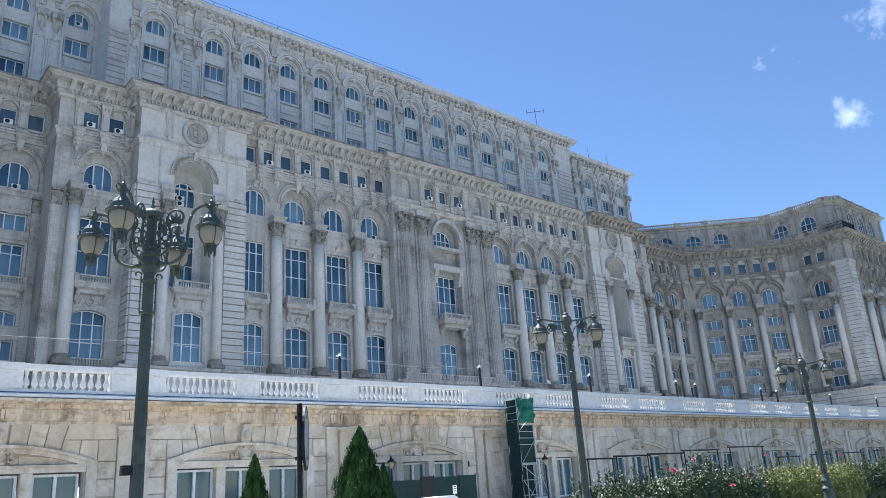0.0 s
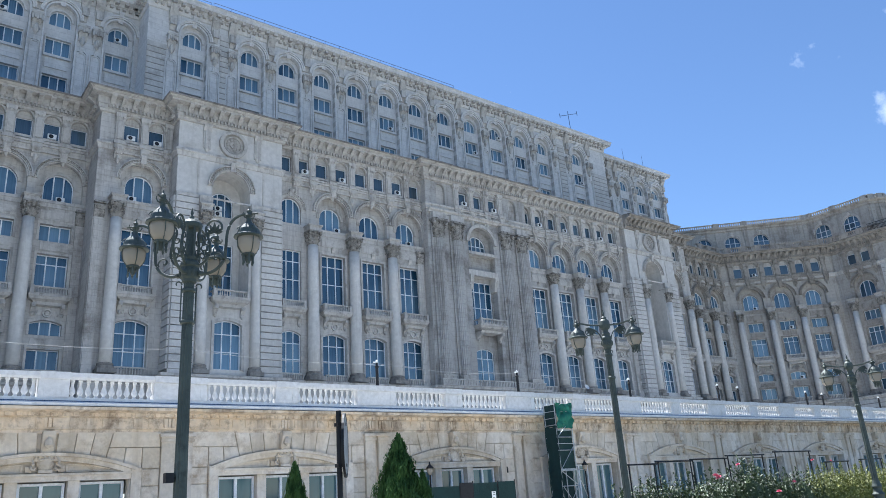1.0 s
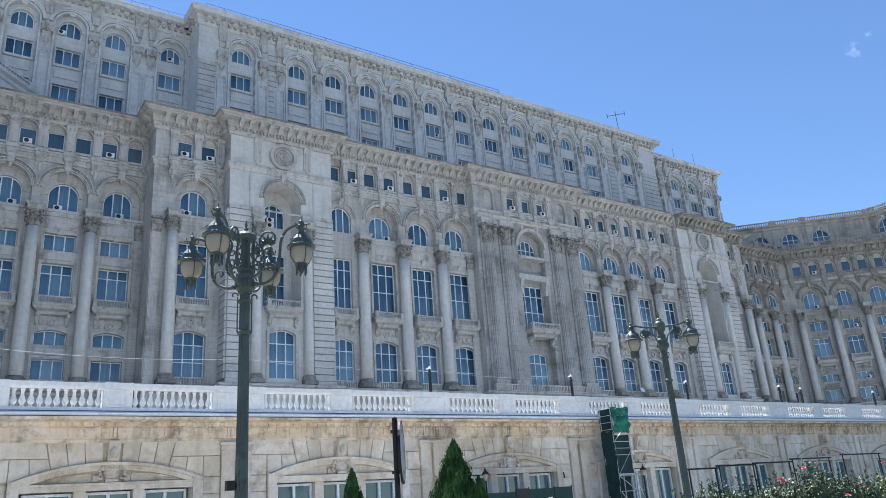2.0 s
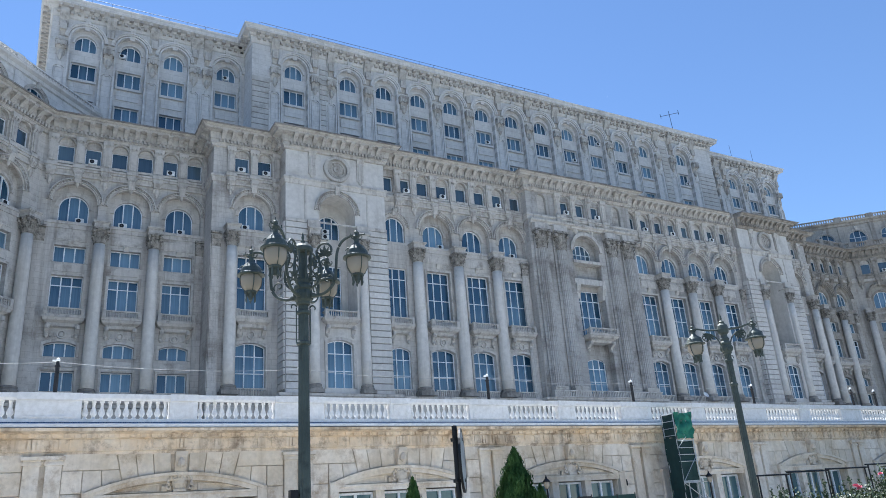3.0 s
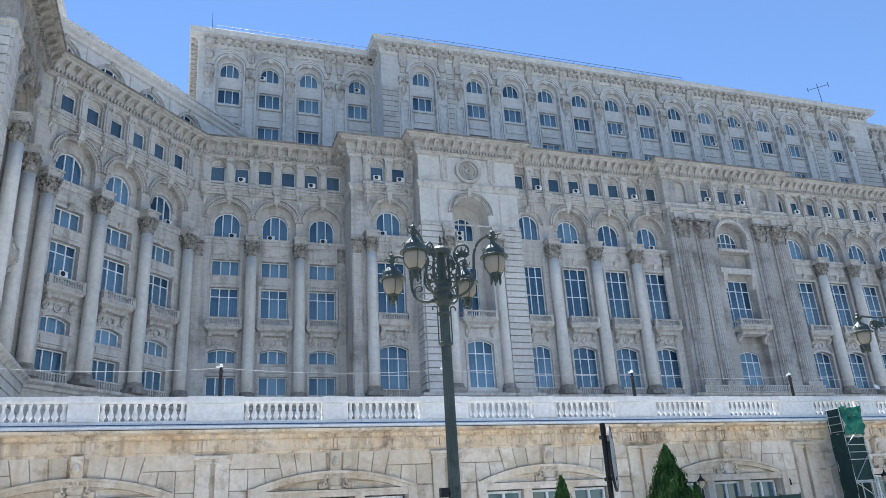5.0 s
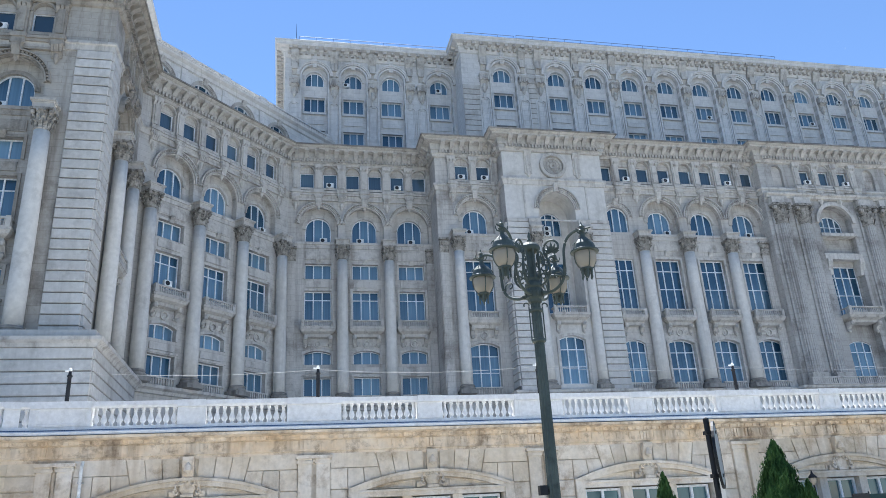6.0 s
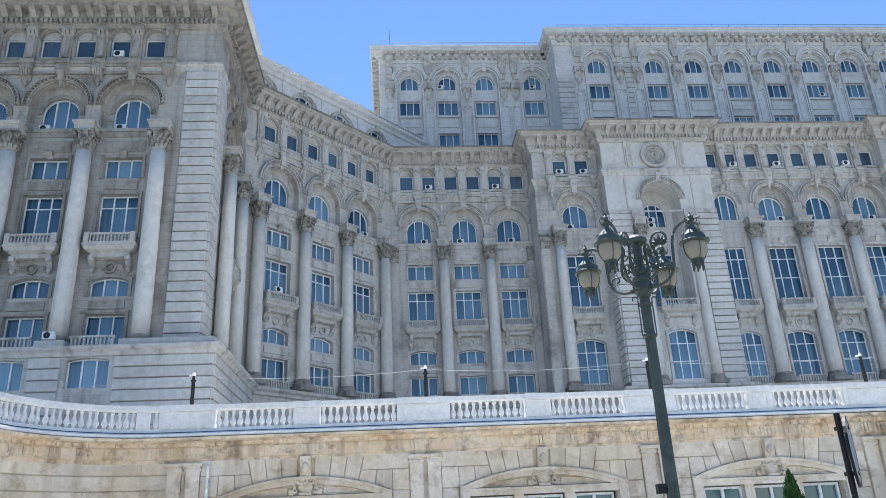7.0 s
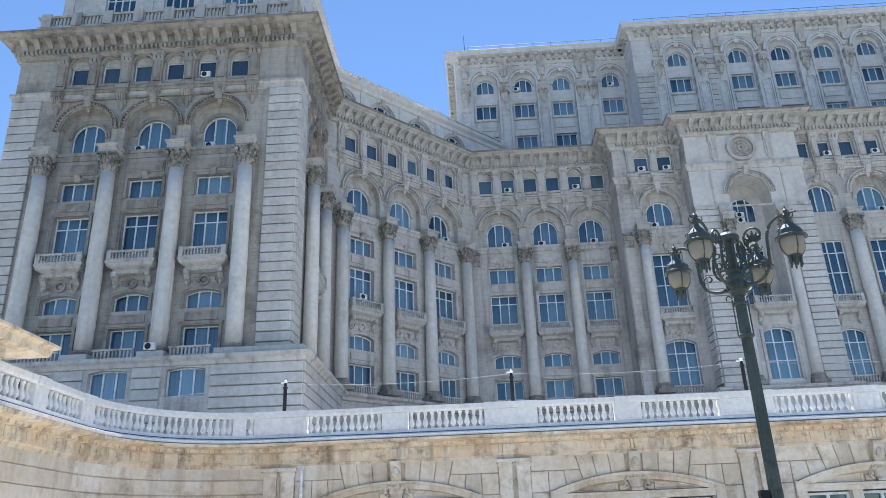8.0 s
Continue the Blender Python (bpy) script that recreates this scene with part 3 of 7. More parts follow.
def trim_mesh(kind, W, mat=CARVED):
    """Surrounds, aprons and impost mouldings of one bay."""
    def make():
        bm = bmesh.new()

        def surround(w, z0, z1, rise=0.0, t=0.24, out=0.12):
            o, i = outline(w + 2 * t, z0 - 0.02, z1 + t, rise), outline(w, z0, z1, rise)
            ring(bm, i[1:] + i[:1], o[1:] + o[:1], -out, 0.02)
        if kind == "tall":
            surround(3.2, 15.9, 20.9, 0.45)
            surround(3.2, 24.4, 30.5)
        else:
            surround(2.9, 15.9, 18.1)
            surround(2.9, 19.5, 21.0, 0.35)
            surround(2.95, 24.3, 27.8)
            surround(2.95, 29.2, 31.0)
            box(bm, -1.3, 1.3, -0.1, 0.02, 18.5, 19.15)
            box(bm, -1.3, 1.3, -0.1, 0.02, 28.2, 28.95)
            box(bm, -1.75, 1.75, -0.2, 0.02, 18.2, 18.4)
        disc = lambda r, cx=0.0, cz=21.72: [(cx + r * math.cos(math.pi * k / 8), cz + r * math.sin(math.pi * k / 8)) for k in range(16)]
        ring(bm, disc(0.3), disc(0.44), -0.2, 0.02, True)
        lathe(bm, ((0.02, -0.26), (0.2, -0.18), (0.27, 0.0), (0.2, 0.18), (0.02, 0.26)), 10, (0, 0, 21.72), sy=0.5)
        for s in (-1, 1):
            wedge(bm, s * 0.66 - 0.22, s * 0.66 + 0.22, -0.06, 0.02, 21.5, 21.95, 0.12)
            lathe(bm, ((0.02, -0.14), (0.12, -0.06), (0.14, 0.05), (0.03, 0.15)), 7, (s * 0.98, -0.03, 21.55))
        box(bm, -1.55, 1.55, -0.09, 0.02, 31.5, 32.5)
        box(bm, -1.4, 1.4, -0.13, 0.02, 31.65, 32.35)
        wedge(bm, -0.25, 0.25, -0.12, 0.02, 30.9, 31.5, 0.25)
        box(bm, -W / 2, W / 2, -0.2, 0.02, 33.3, 33.6)
        box(bm, -W / 2, W / 2, -0.1, 0.02, 32.85, 33.3)
        for r0, r1, y in ((1.45, 1.62, 0.52), (1.62, 1.84, 0.6)):
            pts = [[(r * math.cos(math.pi * k / 16), 35.4 + r * math.sin(math.pi * k / 16)) for k in range(17)] for r in (r0, r1)]
            ring(bm, pts[0], pts[1], y, 0.72)
        return islands(bm, "moulding", mat)
    return cached(("trim", kind, round(W, 2), mat.name), make)


def blind_head():
    """The plain half-round field over a mezzanine window."""
    bm = bmesh.new()
    pts = [(0.80 * math.cos(math.pi * k / 10), 42.42 + 0.78 * math.sin(math.pi * k / 10)) for k in range(11)]
    bm.faces.new([bm.verts.new((x, 0.3, z)) for x, z in pts])
    box(bm, -0.8, 0.8, 0.22, 0.45, 42.36, 42.48)
    return mesh_of(bm, "blind_head", STONE)


def add_bay(parent, m, W, kind="short", small=True, low=False, last=False, sp=None, mat=None):
    """One bay of the order: stacked windows, a balcony, a lunette in a deep arch and the mezzanine."""
    sp = sp or W / 4
    mat = mat or STONE
    carving = DARKCARVED if mat is WEATHERED else CARVED

    def make():
        bm = bmesh.new()
        ops = []
        if kind == "tall":
            ops += [(0, 3.2, 15.9, 20.9, 0.45, 0.65), (0, 3.2, 24.4, 30.5, 0, 0.65)]
        else:
            ops += [(0, 2.9, 15.9, 18.1, 0, 0.6), (0, 2.9, 19.5, 21.0, 0.35, 0.6), (0, 2.95, 24.3, 27.8, 0, 0.6), (0, 2.95, 29.2, 31.0, 0, 0.6)]
        if low:
            ops.append((0, 2.9, 12.3, 14.4, 0.2, 0.5))
        r = min(2.3, W / 2 - 0.42)
        ops.append((0, 2 * r, 33.65, 35.85 + r, r, 0.7))
        if small:
            ops += [(s * sp, 1.62, 40.4, 43.2, 0.8, 0.5) for s in (-1, 1)]
        wall_panel(bm, -W / 2, W / 2, Z_TERRACE, Z_TOP, ops)
        wall_panel(bm, -r, r, 33.65, 35.85 + r, [(0, 2.9, 33.75, 36.85, 1.45, 0.3)], 0.7)
        return mesh_of(bm, "wall", mat)
    place("wall", cached(("bay", mat.name, kind, round(W, 2), small, low, round(sp, 2)), make), parent, m)
    place_all("moulding", trim_mesh(kind, W, carving), parent, m)
    r = min(2.3, W / 2 - 0.42)
    place("archivolt", archivolt_mesh(round(r, 2), round(r + 0.44, 2), 0.42, mat=carving), parent, shift(m, 0, 0, 35.85))
    if kind == "tall":
        add_window(parent, m, 3.2, 15.9, 20.9, 0.45, 3, (0.36, 0.72), 0.65)
        add_window(parent, m, 3.2, 24.4, 30.5, 0, 3, (0.42, 0.78), 0.65)
    else:
        add_window(parent, m, 2.9, 15.9, 18.1, 0, 3, (), 0.6)
        add_window(parent, m, 2.9, 19.5, 21.0, 0.35, 3, (), 0.6)
        add_window(parent, m, 2.95, 24.3, 27.8, 0, 3, (0.72,), 0.6)
        add_window(parent, m, 2.95, 29.2, 31.0, 0, 3, (), 0.6)
    if low:
        add_window(parent, m, 2.9, 12.3, 14.4, 0.2, 3, (), 0.5)
    add_window(parent, m, 2.9, 33.75, 36.85, 1.45, 3, (), 1.0)
    add_balcony(parent, m)
    if small:
        place_all("console", frieze_mesh(W, 2, last, carving), parent, m)
        for s in (-1, 1):
            place("blind_head", cached("blind", blind_head), parent, shift(m, s * sp))
            add_window(parent, shift(m, s * sp), 1.62, 40.4, 42.4, 0, 1, (), 0.5, DARKGLASS)


def plain(parent, m, u0, u1, z0=Z_TERRACE, z1=Z_TOP, mat=None, name="wall"):
    if u1 - u0 < 0.02:
        return
    bm = bmesh.new()
    wall_panel(bm, u0, u1, z0, z1)
    part(name, bm, mat or STONE, parent, m=m)


def courses(parent, m, u0, u1, z0, z1, h=0.74, out=0.2):
    """Banded masonry: one proud block per course, with sunk joints."""
    n = int((z1 - z0) / h)
    h = (z1 - z0) / n

    def make():
        bm = bmesh.new()
        w = u1 - u0
        g, e = 0.09, 0.035
        v = [bm.verts.new(p) for p in ((0, 0.06, g / 2), (w, 0.06, g / 2), (w, 0.06, h - g / 2), (0, 0.06, h - g / 2), (0, -out + e, g / 2), (w, -out + e, g / 2), (w, -out + e, h - g / 2), (0, -out + e, h - g / 2), (e, -out, g / 2 + e), (w - e, -out, g / 2 + e), (w - e, -out, h - g / 2 - e), (e, -out, h - g / 2 - e))]
        for a in (0, 4):
            for i in range(4):
                j = (i + 1) % 4
                bm.faces.new((v[a + i], v[a + j], v[a + 4 + j], v[a + 4 + i]))
        bm.faces.new(v[8:12])
        return mesh_of(bm, "stone_course", COURSE)
    me = cached(("course", round(u1 - u0, 3), round(h, 4), out), make)
    bm = bmesh.new()
    box(bm, u0 + 0.05, u1 - 0.05, -0.03, 0.04, z0 + 0.02, z1 - 0.02)
    part("joint_bed", bm, MORTAR, parent, m=m)
    for i in range(n):
        place("stone_course", me, parent, shift(m, u0, 0, z0 + i * h))


def tower(parent, m, W=12.2):
    """The projecting pavilion: banded piers, a tall niche between columns, a round medallion."""
    h = W / 2
    bm = bmesh.new()
    wall_panel(bm, -h, h, Z_TERRACE, Z_TOP, [(0, 4.4, 23.4, 38.25, 2.2, 2.8), (0, 3.0, 15.9, 21.1, 0.45, 0.5)])
    wall_panel(bm, -2.2, 2.2, 23.4, 38.25, [(0, 2.7, 33.8, 36.7, 1.35, 0.35), (0, 2.9, 24.4, 30.5, 0, 0.35)], 2.8)
    part("wall", bm, SMOOTH, parent, m=m)
    add_window(parent, m, 3.0, 15.9, 21.1, 0.45, 3, (0.36, 0.72), 0.5)
    add_window(parent, m, 2.7, 33.8, 36.7, 1.35, 3, (), 3.15)
    add_window(parent, m, 2.9, 24.4, 30.5, 0, 3, (0.42, 0.78), 3.15)
    add_balcony(parent, m, 4.2, 1.0)
    place("archivolt", archivolt_mesh(2.2, 2.75, 0.35), parent, shift(m, 0, 0, 36.05))
    bm = bmesh.new()
    for s in (-1, 1):
        box(bm, s * 2.95 - 0.72, s * 2.95 + 0.72, -0.5, 0.05, 33.75, 34.6)
        box(bm, s * 4.85 - 1.25, s * 4.85 + 1.25, -0.22, 0.05, 34.3, 34.7)
        box(bm, s * 3.0 - 0.42, s * 3.0 + 0.42, -0.14, 0.05, 40.4, 43.2)
        box(bm, s * 3.0 - 0.24, s * 3.0 + 0.24, -0.26, 0.05, 40.6, 43.2)
        lathe(bm, ((0.02, 39.95), (0.2, 40.1), (0.3, 40.4), (0.24, 40.75), (0.1, 40.95)), 9, (s * 3.0, -0.1, 0), sy=0.6)
        wedge(bm, s * 3.0 - 0.45, s * 3.0 + 0.45, -0.2, 0.05, 42.5, 43.25, 0.25)
    box(bm, -3.9, 3.9, -0.26, 0.05, 39.5, 39.85)
    box(bm, -3.7, 3.7, -0.12, 0.05, 39.0, 39.5)
    o, i = outline(3.0 + 0.6, 15.8, 21.4, 0.45), outline(3.0, 15.9, 21.1, 0.45)
    ring(bm, i[1:] + i[:1], o[1:] + o[:1], -0.15, 0.02)
    ring(bm, outline(7.4, 34.7, 39.0), outline(7.8, 34.5, 39.2), -0.07, 0.02, True)
    place_all("moulding", islands(bm, "moulding", CARVED), parent, m)
    bm = bmesh.new()
    circ = lambda r: [(1.25 * r * math.cos(2 * math.pi * k / 28), 41.5 + 1.25 * r * math.sin(2 * math.pi * k / 28)) for k in range(28)]
    ring(bm, circ(1.0), circ(1.3), -0.42, 0.02, True)
    ring(bm, circ(0.72), circ(0.84), -0.2, 0.02, True)
    ring(bm, circ(0.02), circ(1.0), -0.06, 0.02, True)
    ring(bm, circ(0.1), circ(0.3), -0.2, 0.0, True)
    for k in range(10):
        a = 2 * math.pi * k / 10
        x, z = 0.68 * math.cos(a), 41.5 + 0.68 * math.sin(a)
        box(bm, x - 0.13, x + 0.13, -0.15, 0, z - 0.13, z + 0.13)
    part("medallion", bm, LEDGE, parent, "round carved stone medallion", m)
    for s in (-1, 1):
        u = s * (h - 1.25)
        courses(parent, m, u - 1.25, u + 1.25, 15.7, 34.3)
        add_column(parent, shift(m, s * 2.95, -0.2, 0), 0.55)
        bm = bmesh.new()
        box(bm, u - 1.3, u + 1.3, -0.25, 0.05, 14.9, 15.7)
        part("plinth", bm, COURSE, parent, m=m)


def low_rail(parent, m, u0, u1, z=15.2):
    """The little balustrade at the foot of the ground-floor windows."""
    w = u1 - u0

    def make():
        bm = bmesh.new()
        box(bm, 0, w, -0.5, -0.26, 0.72, 0.86)
        box(bm, 0, w, -0.5, -0.26, 0, 0.1)
        n = int(w / 0.26)
        for k in range(n):
            x = w * (k + 0.5) / n
            box(bm, x - 0.06, x + 0.06, -0.44, -0.32, 0.1, 0.72)
        return mesh_of(bm, "window_balustrade", CARVED)
    place("window_balustrade", cached(("lowrail", round(w, 2)), make), parent, shift(m, u0, 0, z))


palace = thing("palace", "vast weathered grey limestone palace with arched bays and columns", "palace", (67, 81, 5.6))

# west to east along the fronts: plan of the wall plane
PLAN = [(-39.2, 75.0), (-39.2, 54.6), (-14.0, 54.6), (-14.0, 67.0), (0.0, 81.0), (16.6, 81.0), (16.6, 77.3), (24.1, 77.3), (24.1, 75.0), (36.3, 75.0), (36.3, 76.0),
        (57.2, 76.0), (57.2, 74.8), (75.6, 74.8), (75.6, 76.0), (98.9, 76.0), (98.9, 75.0), (111.1, 75.0), (111.1, 77.3), (118.6, 77.3), (118.6, 81.0),
        (136.0, 81.0), (151.3, 65.7), (151.3, 54.6), (176.5, 54.6), (176.5, 75.0)]


def straight(parent, m, L, centres, W, kind, cols=(), r=0.64, low=False, cd=-0.7, small=True, rails=True, mat=None):
    """A straight stretch of wall: bays at centres, plain wall between, columns at cols."""
    e = 0.0
    for c in centres:
        plain(parent, m, e, c - W / 2, mat=mat)
        add_bay(parent, shift(m, c), W, kind, small, low, c == centres[-1], mat=mat)
        if rails:
            low_rail(parent, m, c - 1.5, c + 1.5)
        e = c + W / 2
    plain(parent, m, e, L, mat=mat)
    for c in cols:
        add_column(parent, shift(m, c, cd), r)


# recessed bays beside the pavilions
for x0, s in ((0.0, 1), (118.6, -1)):
    m = face_at(x0, 81.0, 0)
    cs = [3.4, 8.7, 14.0]
    straight(palace, m, 16.6 if s > 0 else 17.4, cs, 5.3, "short", [(cs[0] + cs[1]) / 2, (cs[1] + cs[2]) / 2], 0.64, mat=STONE if s > 0 else WEATHERED)
    for c in (cs[0] - 2.65, cs[2] + 2.65):
        add_pilaster(palace, shift(m, c - 0.3 if c < cs[0] else c - 0.4), 0.9)
# diagonal bays
straight(palace, face_at(-14.0, 67.0, 45), 19.8, [4.3, 9.9, 15.5], 5.6, "short", [1.5, 7.1, 12.7, 18.3], 0.64)
straight(palace, face_at(136.0, 81.0, -45), 21.64, [4.8, 10.8, 16.8], 6.0, "short", [1.8, 7.8, 13.8, 19.8], 0.64, mat=WEATHERED)
# corner blocks: fronts and inner sides, on a projecting banded basement
for x0 in (-39.2, 151.3):
    m = face_at(x0, 54.6, 0)
    cs = [6.9, 12.6, 18.3]
    straight(palace, m, 25.2, cs, 5.7, "short", [4.05, 9.75, 15.45, 21.15], 0.66, rails=False, mat=WEATHERED)
    for u in (0.0, 22.6):
        courses(palace, m, u, u + 2.6, 15.7, 39.0, 0.8)
    b = shift(m, 0, -2.1)
    bm = bmesh.new()
    wall_panel(bm, -1.6, 26.8, Z_TERRACE, 15.2, [(c, 2.9, 12.3, 14.4, 0.2, 0.6) for c in cs])
    part("basement_wall", bm, STONE, palace, m=b)
    for c in cs:
        add_window(palace, shift(b, c), 2.9, 12.3, 14.4, 0.2, 3, (), 0.6)
        low_rail(palace, shift(b, 0, 0.75), c - 1.55, c + 1.55)
    for u0, u1 in ((-1.6, cs[0] - 1.8), (cs[0] + 1.8, cs[1] - 1.8), (cs[1] + 1.8, cs[2] - 1.8), (cs[2] + 1.8, 26.8)):
        courses(palace, b, u0, u1, 5.7, 14.5, 0.8, 0.14)
        bm = bmesh.new()
        box(bm, u0 + 0.05, u1 - 0.05, 0.15, 1.9, 15.15, 15.75)
        part("pedestal", bm, COURSE, palace, m=b)
    bm = bmesh.new()
    box(bm, -1.6, 26.8, 0, 2.2, 15.0, 15.2)
    part("basement_top", bm, COURSE, palace, m=b)
    s = 1 if x0 < 0 else -1
    side = face_at(x0 + 26.8, 52.5, 90) if s > 0 else face_at(x0 - 1.6, 66.5, -90)
    plain(palace, side, 0, 14.5, Z_TERRACE, 15.2)
    courses(palace, side, 0.05, 14.4, 5.7, 14.5, 0.8, 0.14)
    bm = bmesh.new()
    box(bm, 0, 14.5, 0, 1.7, 15.0, 15.21)
    part("basement_top", bm, COURSE, palace, m=side)
    path = [(x0 - 1.6, 70.0), (x0 - 1.6, 52.5), (x0 + 26.8, 52.5), (x0 + 26.8, 67.5)]
    bm = bmesh.new()
    sweep(bm, ((-0.05, 14.45), (0.2, 14.5), (0.3, 14.75), (0.55, 14.9), (0.58, 15.15), (-0.05, 15.22)), path)
    part("ledge", bm, CARVED, palace)
for m in (face_at(-14.0, 54.6, 90), face_at(151.3, 65.7, -90)):
    near = m.translation.x < 0
    straight(palace, m, 12.4 if near else 11.1, [6.3 if near else 5.0], 5.2, "short", [3.7, 8.9] if near else [7.5, 2.4], 0.6, mat=WEATHERED)
    u = 0.0 if near else 8.7
    courses(palace, m, u, u + 2.4, 15.7, 39.0, 0.8)
for m, L in ((face_at(-39.2, 75.0, -90), 20.4), (face_at(176.5, 54.6, 90), 20.4)):
    plain(palace, m, 0, L)
# pavilions with their side bays
for cx, s in ((30.2, -1), (105.0, 1)):
    tower(palace, face_at(cx, 75.0, 0))
    for d, y1 in ((-6.1, 77.3 if s < 0 else 76.0), (6.1, 76.0 if s < 0 else 77.3)):
        m = face_at(cx + d, y1, -90) if d < 0 else face_at(cx + d, 75.0, 90)
        plain(palace, m, 0, y1 - 75.0)
        courses(palace, m, 0.1, y1 - 75.0 - 0.05, 15.7, 34.3)
    x0 = 16.6 if s < 0 else 111.1
    m = face_at(x0, 77.3, 0)
    c = 4.5 if s < 0 else 3.0
    straight(palace, m, 7.5, [c], 5.2, "tall", [c - 2.4 if s < 0 else c + 2.4], 0.62)
    add_pilaster(palace, shift(m, 0.55 if s < 0 else 6.95), 0.9)
    plain(palace, face_at(x0, 81.0, -90) if s < 0 else face_at(118.6, 77.3, 90), 0, 3.7)
# long wings between the pavilions
for x0, L, cs, cols in ((36.3, 20.9, (37.95, 43.55, 49.2, 54.8), (40.5, 46.15, 51.8)), (75.6, 23.3, (78.2, 83.8, 89.4, 95.0), (80.8, 86.4, 92.0))):
    m = face_at(x0, 76.0, 0)
    e = x0
    for c in cs:
        W = 5.6 if c != 37.95 else 5.4
        if c == 37.95:
            c0, W = c, 2 * (c - x0)
            bm = bmesh.new()
            wall_panel(bm, 0, 4.25, Z_TERRACE, Z_TOP, [(1.65, 2.6, 15.9, 20.9, 0.45, 0.5), (1.65, 2.6, 24.4, 30.5, 0, 0.5), (1.65, 2.7, 33.8, 37.0, 1.35, 0.5), (1.0, 1.42, 40.4, 42.4, 0, 0.5), (3.4, 1.42, 40.4, 42.4, 0, 0.5)])
            part("wall", bm, STONE, palace, m=m)
            mm = shift(m, 1.65)
            add_window(palace, mm, 2.6, 15.9, 20.9, 0.45, 3, (0.36, 0.72), 0.5)
            add_window(palace, mm, 2.6, 24.4, 30.5, 0, 3, (0.42, 0.78), 0.5)
            add_window(palace, mm, 2.7, 33.8, 37.0, 1.35, 3, (), 0.5)
            place("archivolt", archivolt_mesh(1.55, 1.95, 0.2), palace, shift(mm, 0, 0, 35.75))
            add_balcony(palace, mm, 3.2)
            for u in (1.0, 3.4):
                add_window(palace, shift(m, u), 1.42, 40.4, 42.4, 0, 1, (), 0.5, DARKGLASS)
            place_all("console", frieze_mesh(2.4, 1), palace, shift(m, 3.4))
            low_rail(palace, m, 0.3, 3.1)
            e = x0 + 4.25
            continue
        if c - W / 2 > e:
            plain(palace, m, e - x0, c - W / 2 - x0)
        else:
            W = 2 * (c - e)
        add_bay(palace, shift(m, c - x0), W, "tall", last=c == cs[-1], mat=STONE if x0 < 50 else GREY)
        low_rail(palace, m, c - x0 - 1.5, c - x0 + 1.5)
        e = c + W / 2
    plain(palace, m, e - x0, L)
    for c in cols:
        add_column(palace, shift(m, c - x0, -0.6), 0.7)
    ends = (57.2 - 0.75,) if x0 < 50 else (75.6 + 0.5, 98.9 - 0.7)
    for c in ends:
        add_pilaster(palace, shift(m, c - x0), 0.95)

# the middle block with its paired giant pilasters
m = face_at(57.2, 74.8, 0)
C = 9.2
bm = bmesh.new()
wall_panel(bm, 0, 18.4, Z_TERRACE, Z_TOP, [(C, 4.6, 15.9, 37.6, 1.5, 1.0), (C, 1.42, 40.4, 42.4, 0, 0.5), (C - 2.7, 1.42, 40.4, 42.4, 0, 0.5), (C + 2.7, 1.42, 40.4, 42.4, 0, 0.5),
                                           (C - 6.6, 1.5, 40.0, 43.0, 0.75, 0.4), (C + 6.6, 1.5, 40.0, 43.0, 0.75, 0.4)])
wall_panel(bm, C - 2.3, C + 2.3, 15.9, 37.6, [(C, 3.0, 15.9, 20.6, 0.45, 0.3), (C, 4.1, 23.6, 29.9, 0, 0.3), (C, 3.2, 34.2, 36.6, 1.3, 0.3)], 1.0)
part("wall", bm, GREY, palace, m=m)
mc = shift(m, C)
add_window(palace, mc, 3.0, 15.9, 20.6, 0.45, 3, (0.36, 0.72), 1.3)
add_window(palace, mc, 4.1, 23.6, 29.9, 0, 4, (0.42, 0.78), 1.3)
add_window(palace, mc, 3.2, 34.2, 36.6, 1.3, 4, (0.4,), 1.3, DARKGLASS)
for u in (-2.7, 0, 2.7):
    add_window(palace, shift(mc, u), 1.42, 40.4, 42.4, 0, 1, (), 0.5, DARKGLASS)
for u in (-6.6, 6.6):
    plain(palace, shift(mc, u, 0.4), -0.75, 0.75, 40.0, 43.0)
place_all("console", frieze_mesh(8.1, 3, True), palace, mc)
add_balcony(palace, mc, 5.0, 1.5)
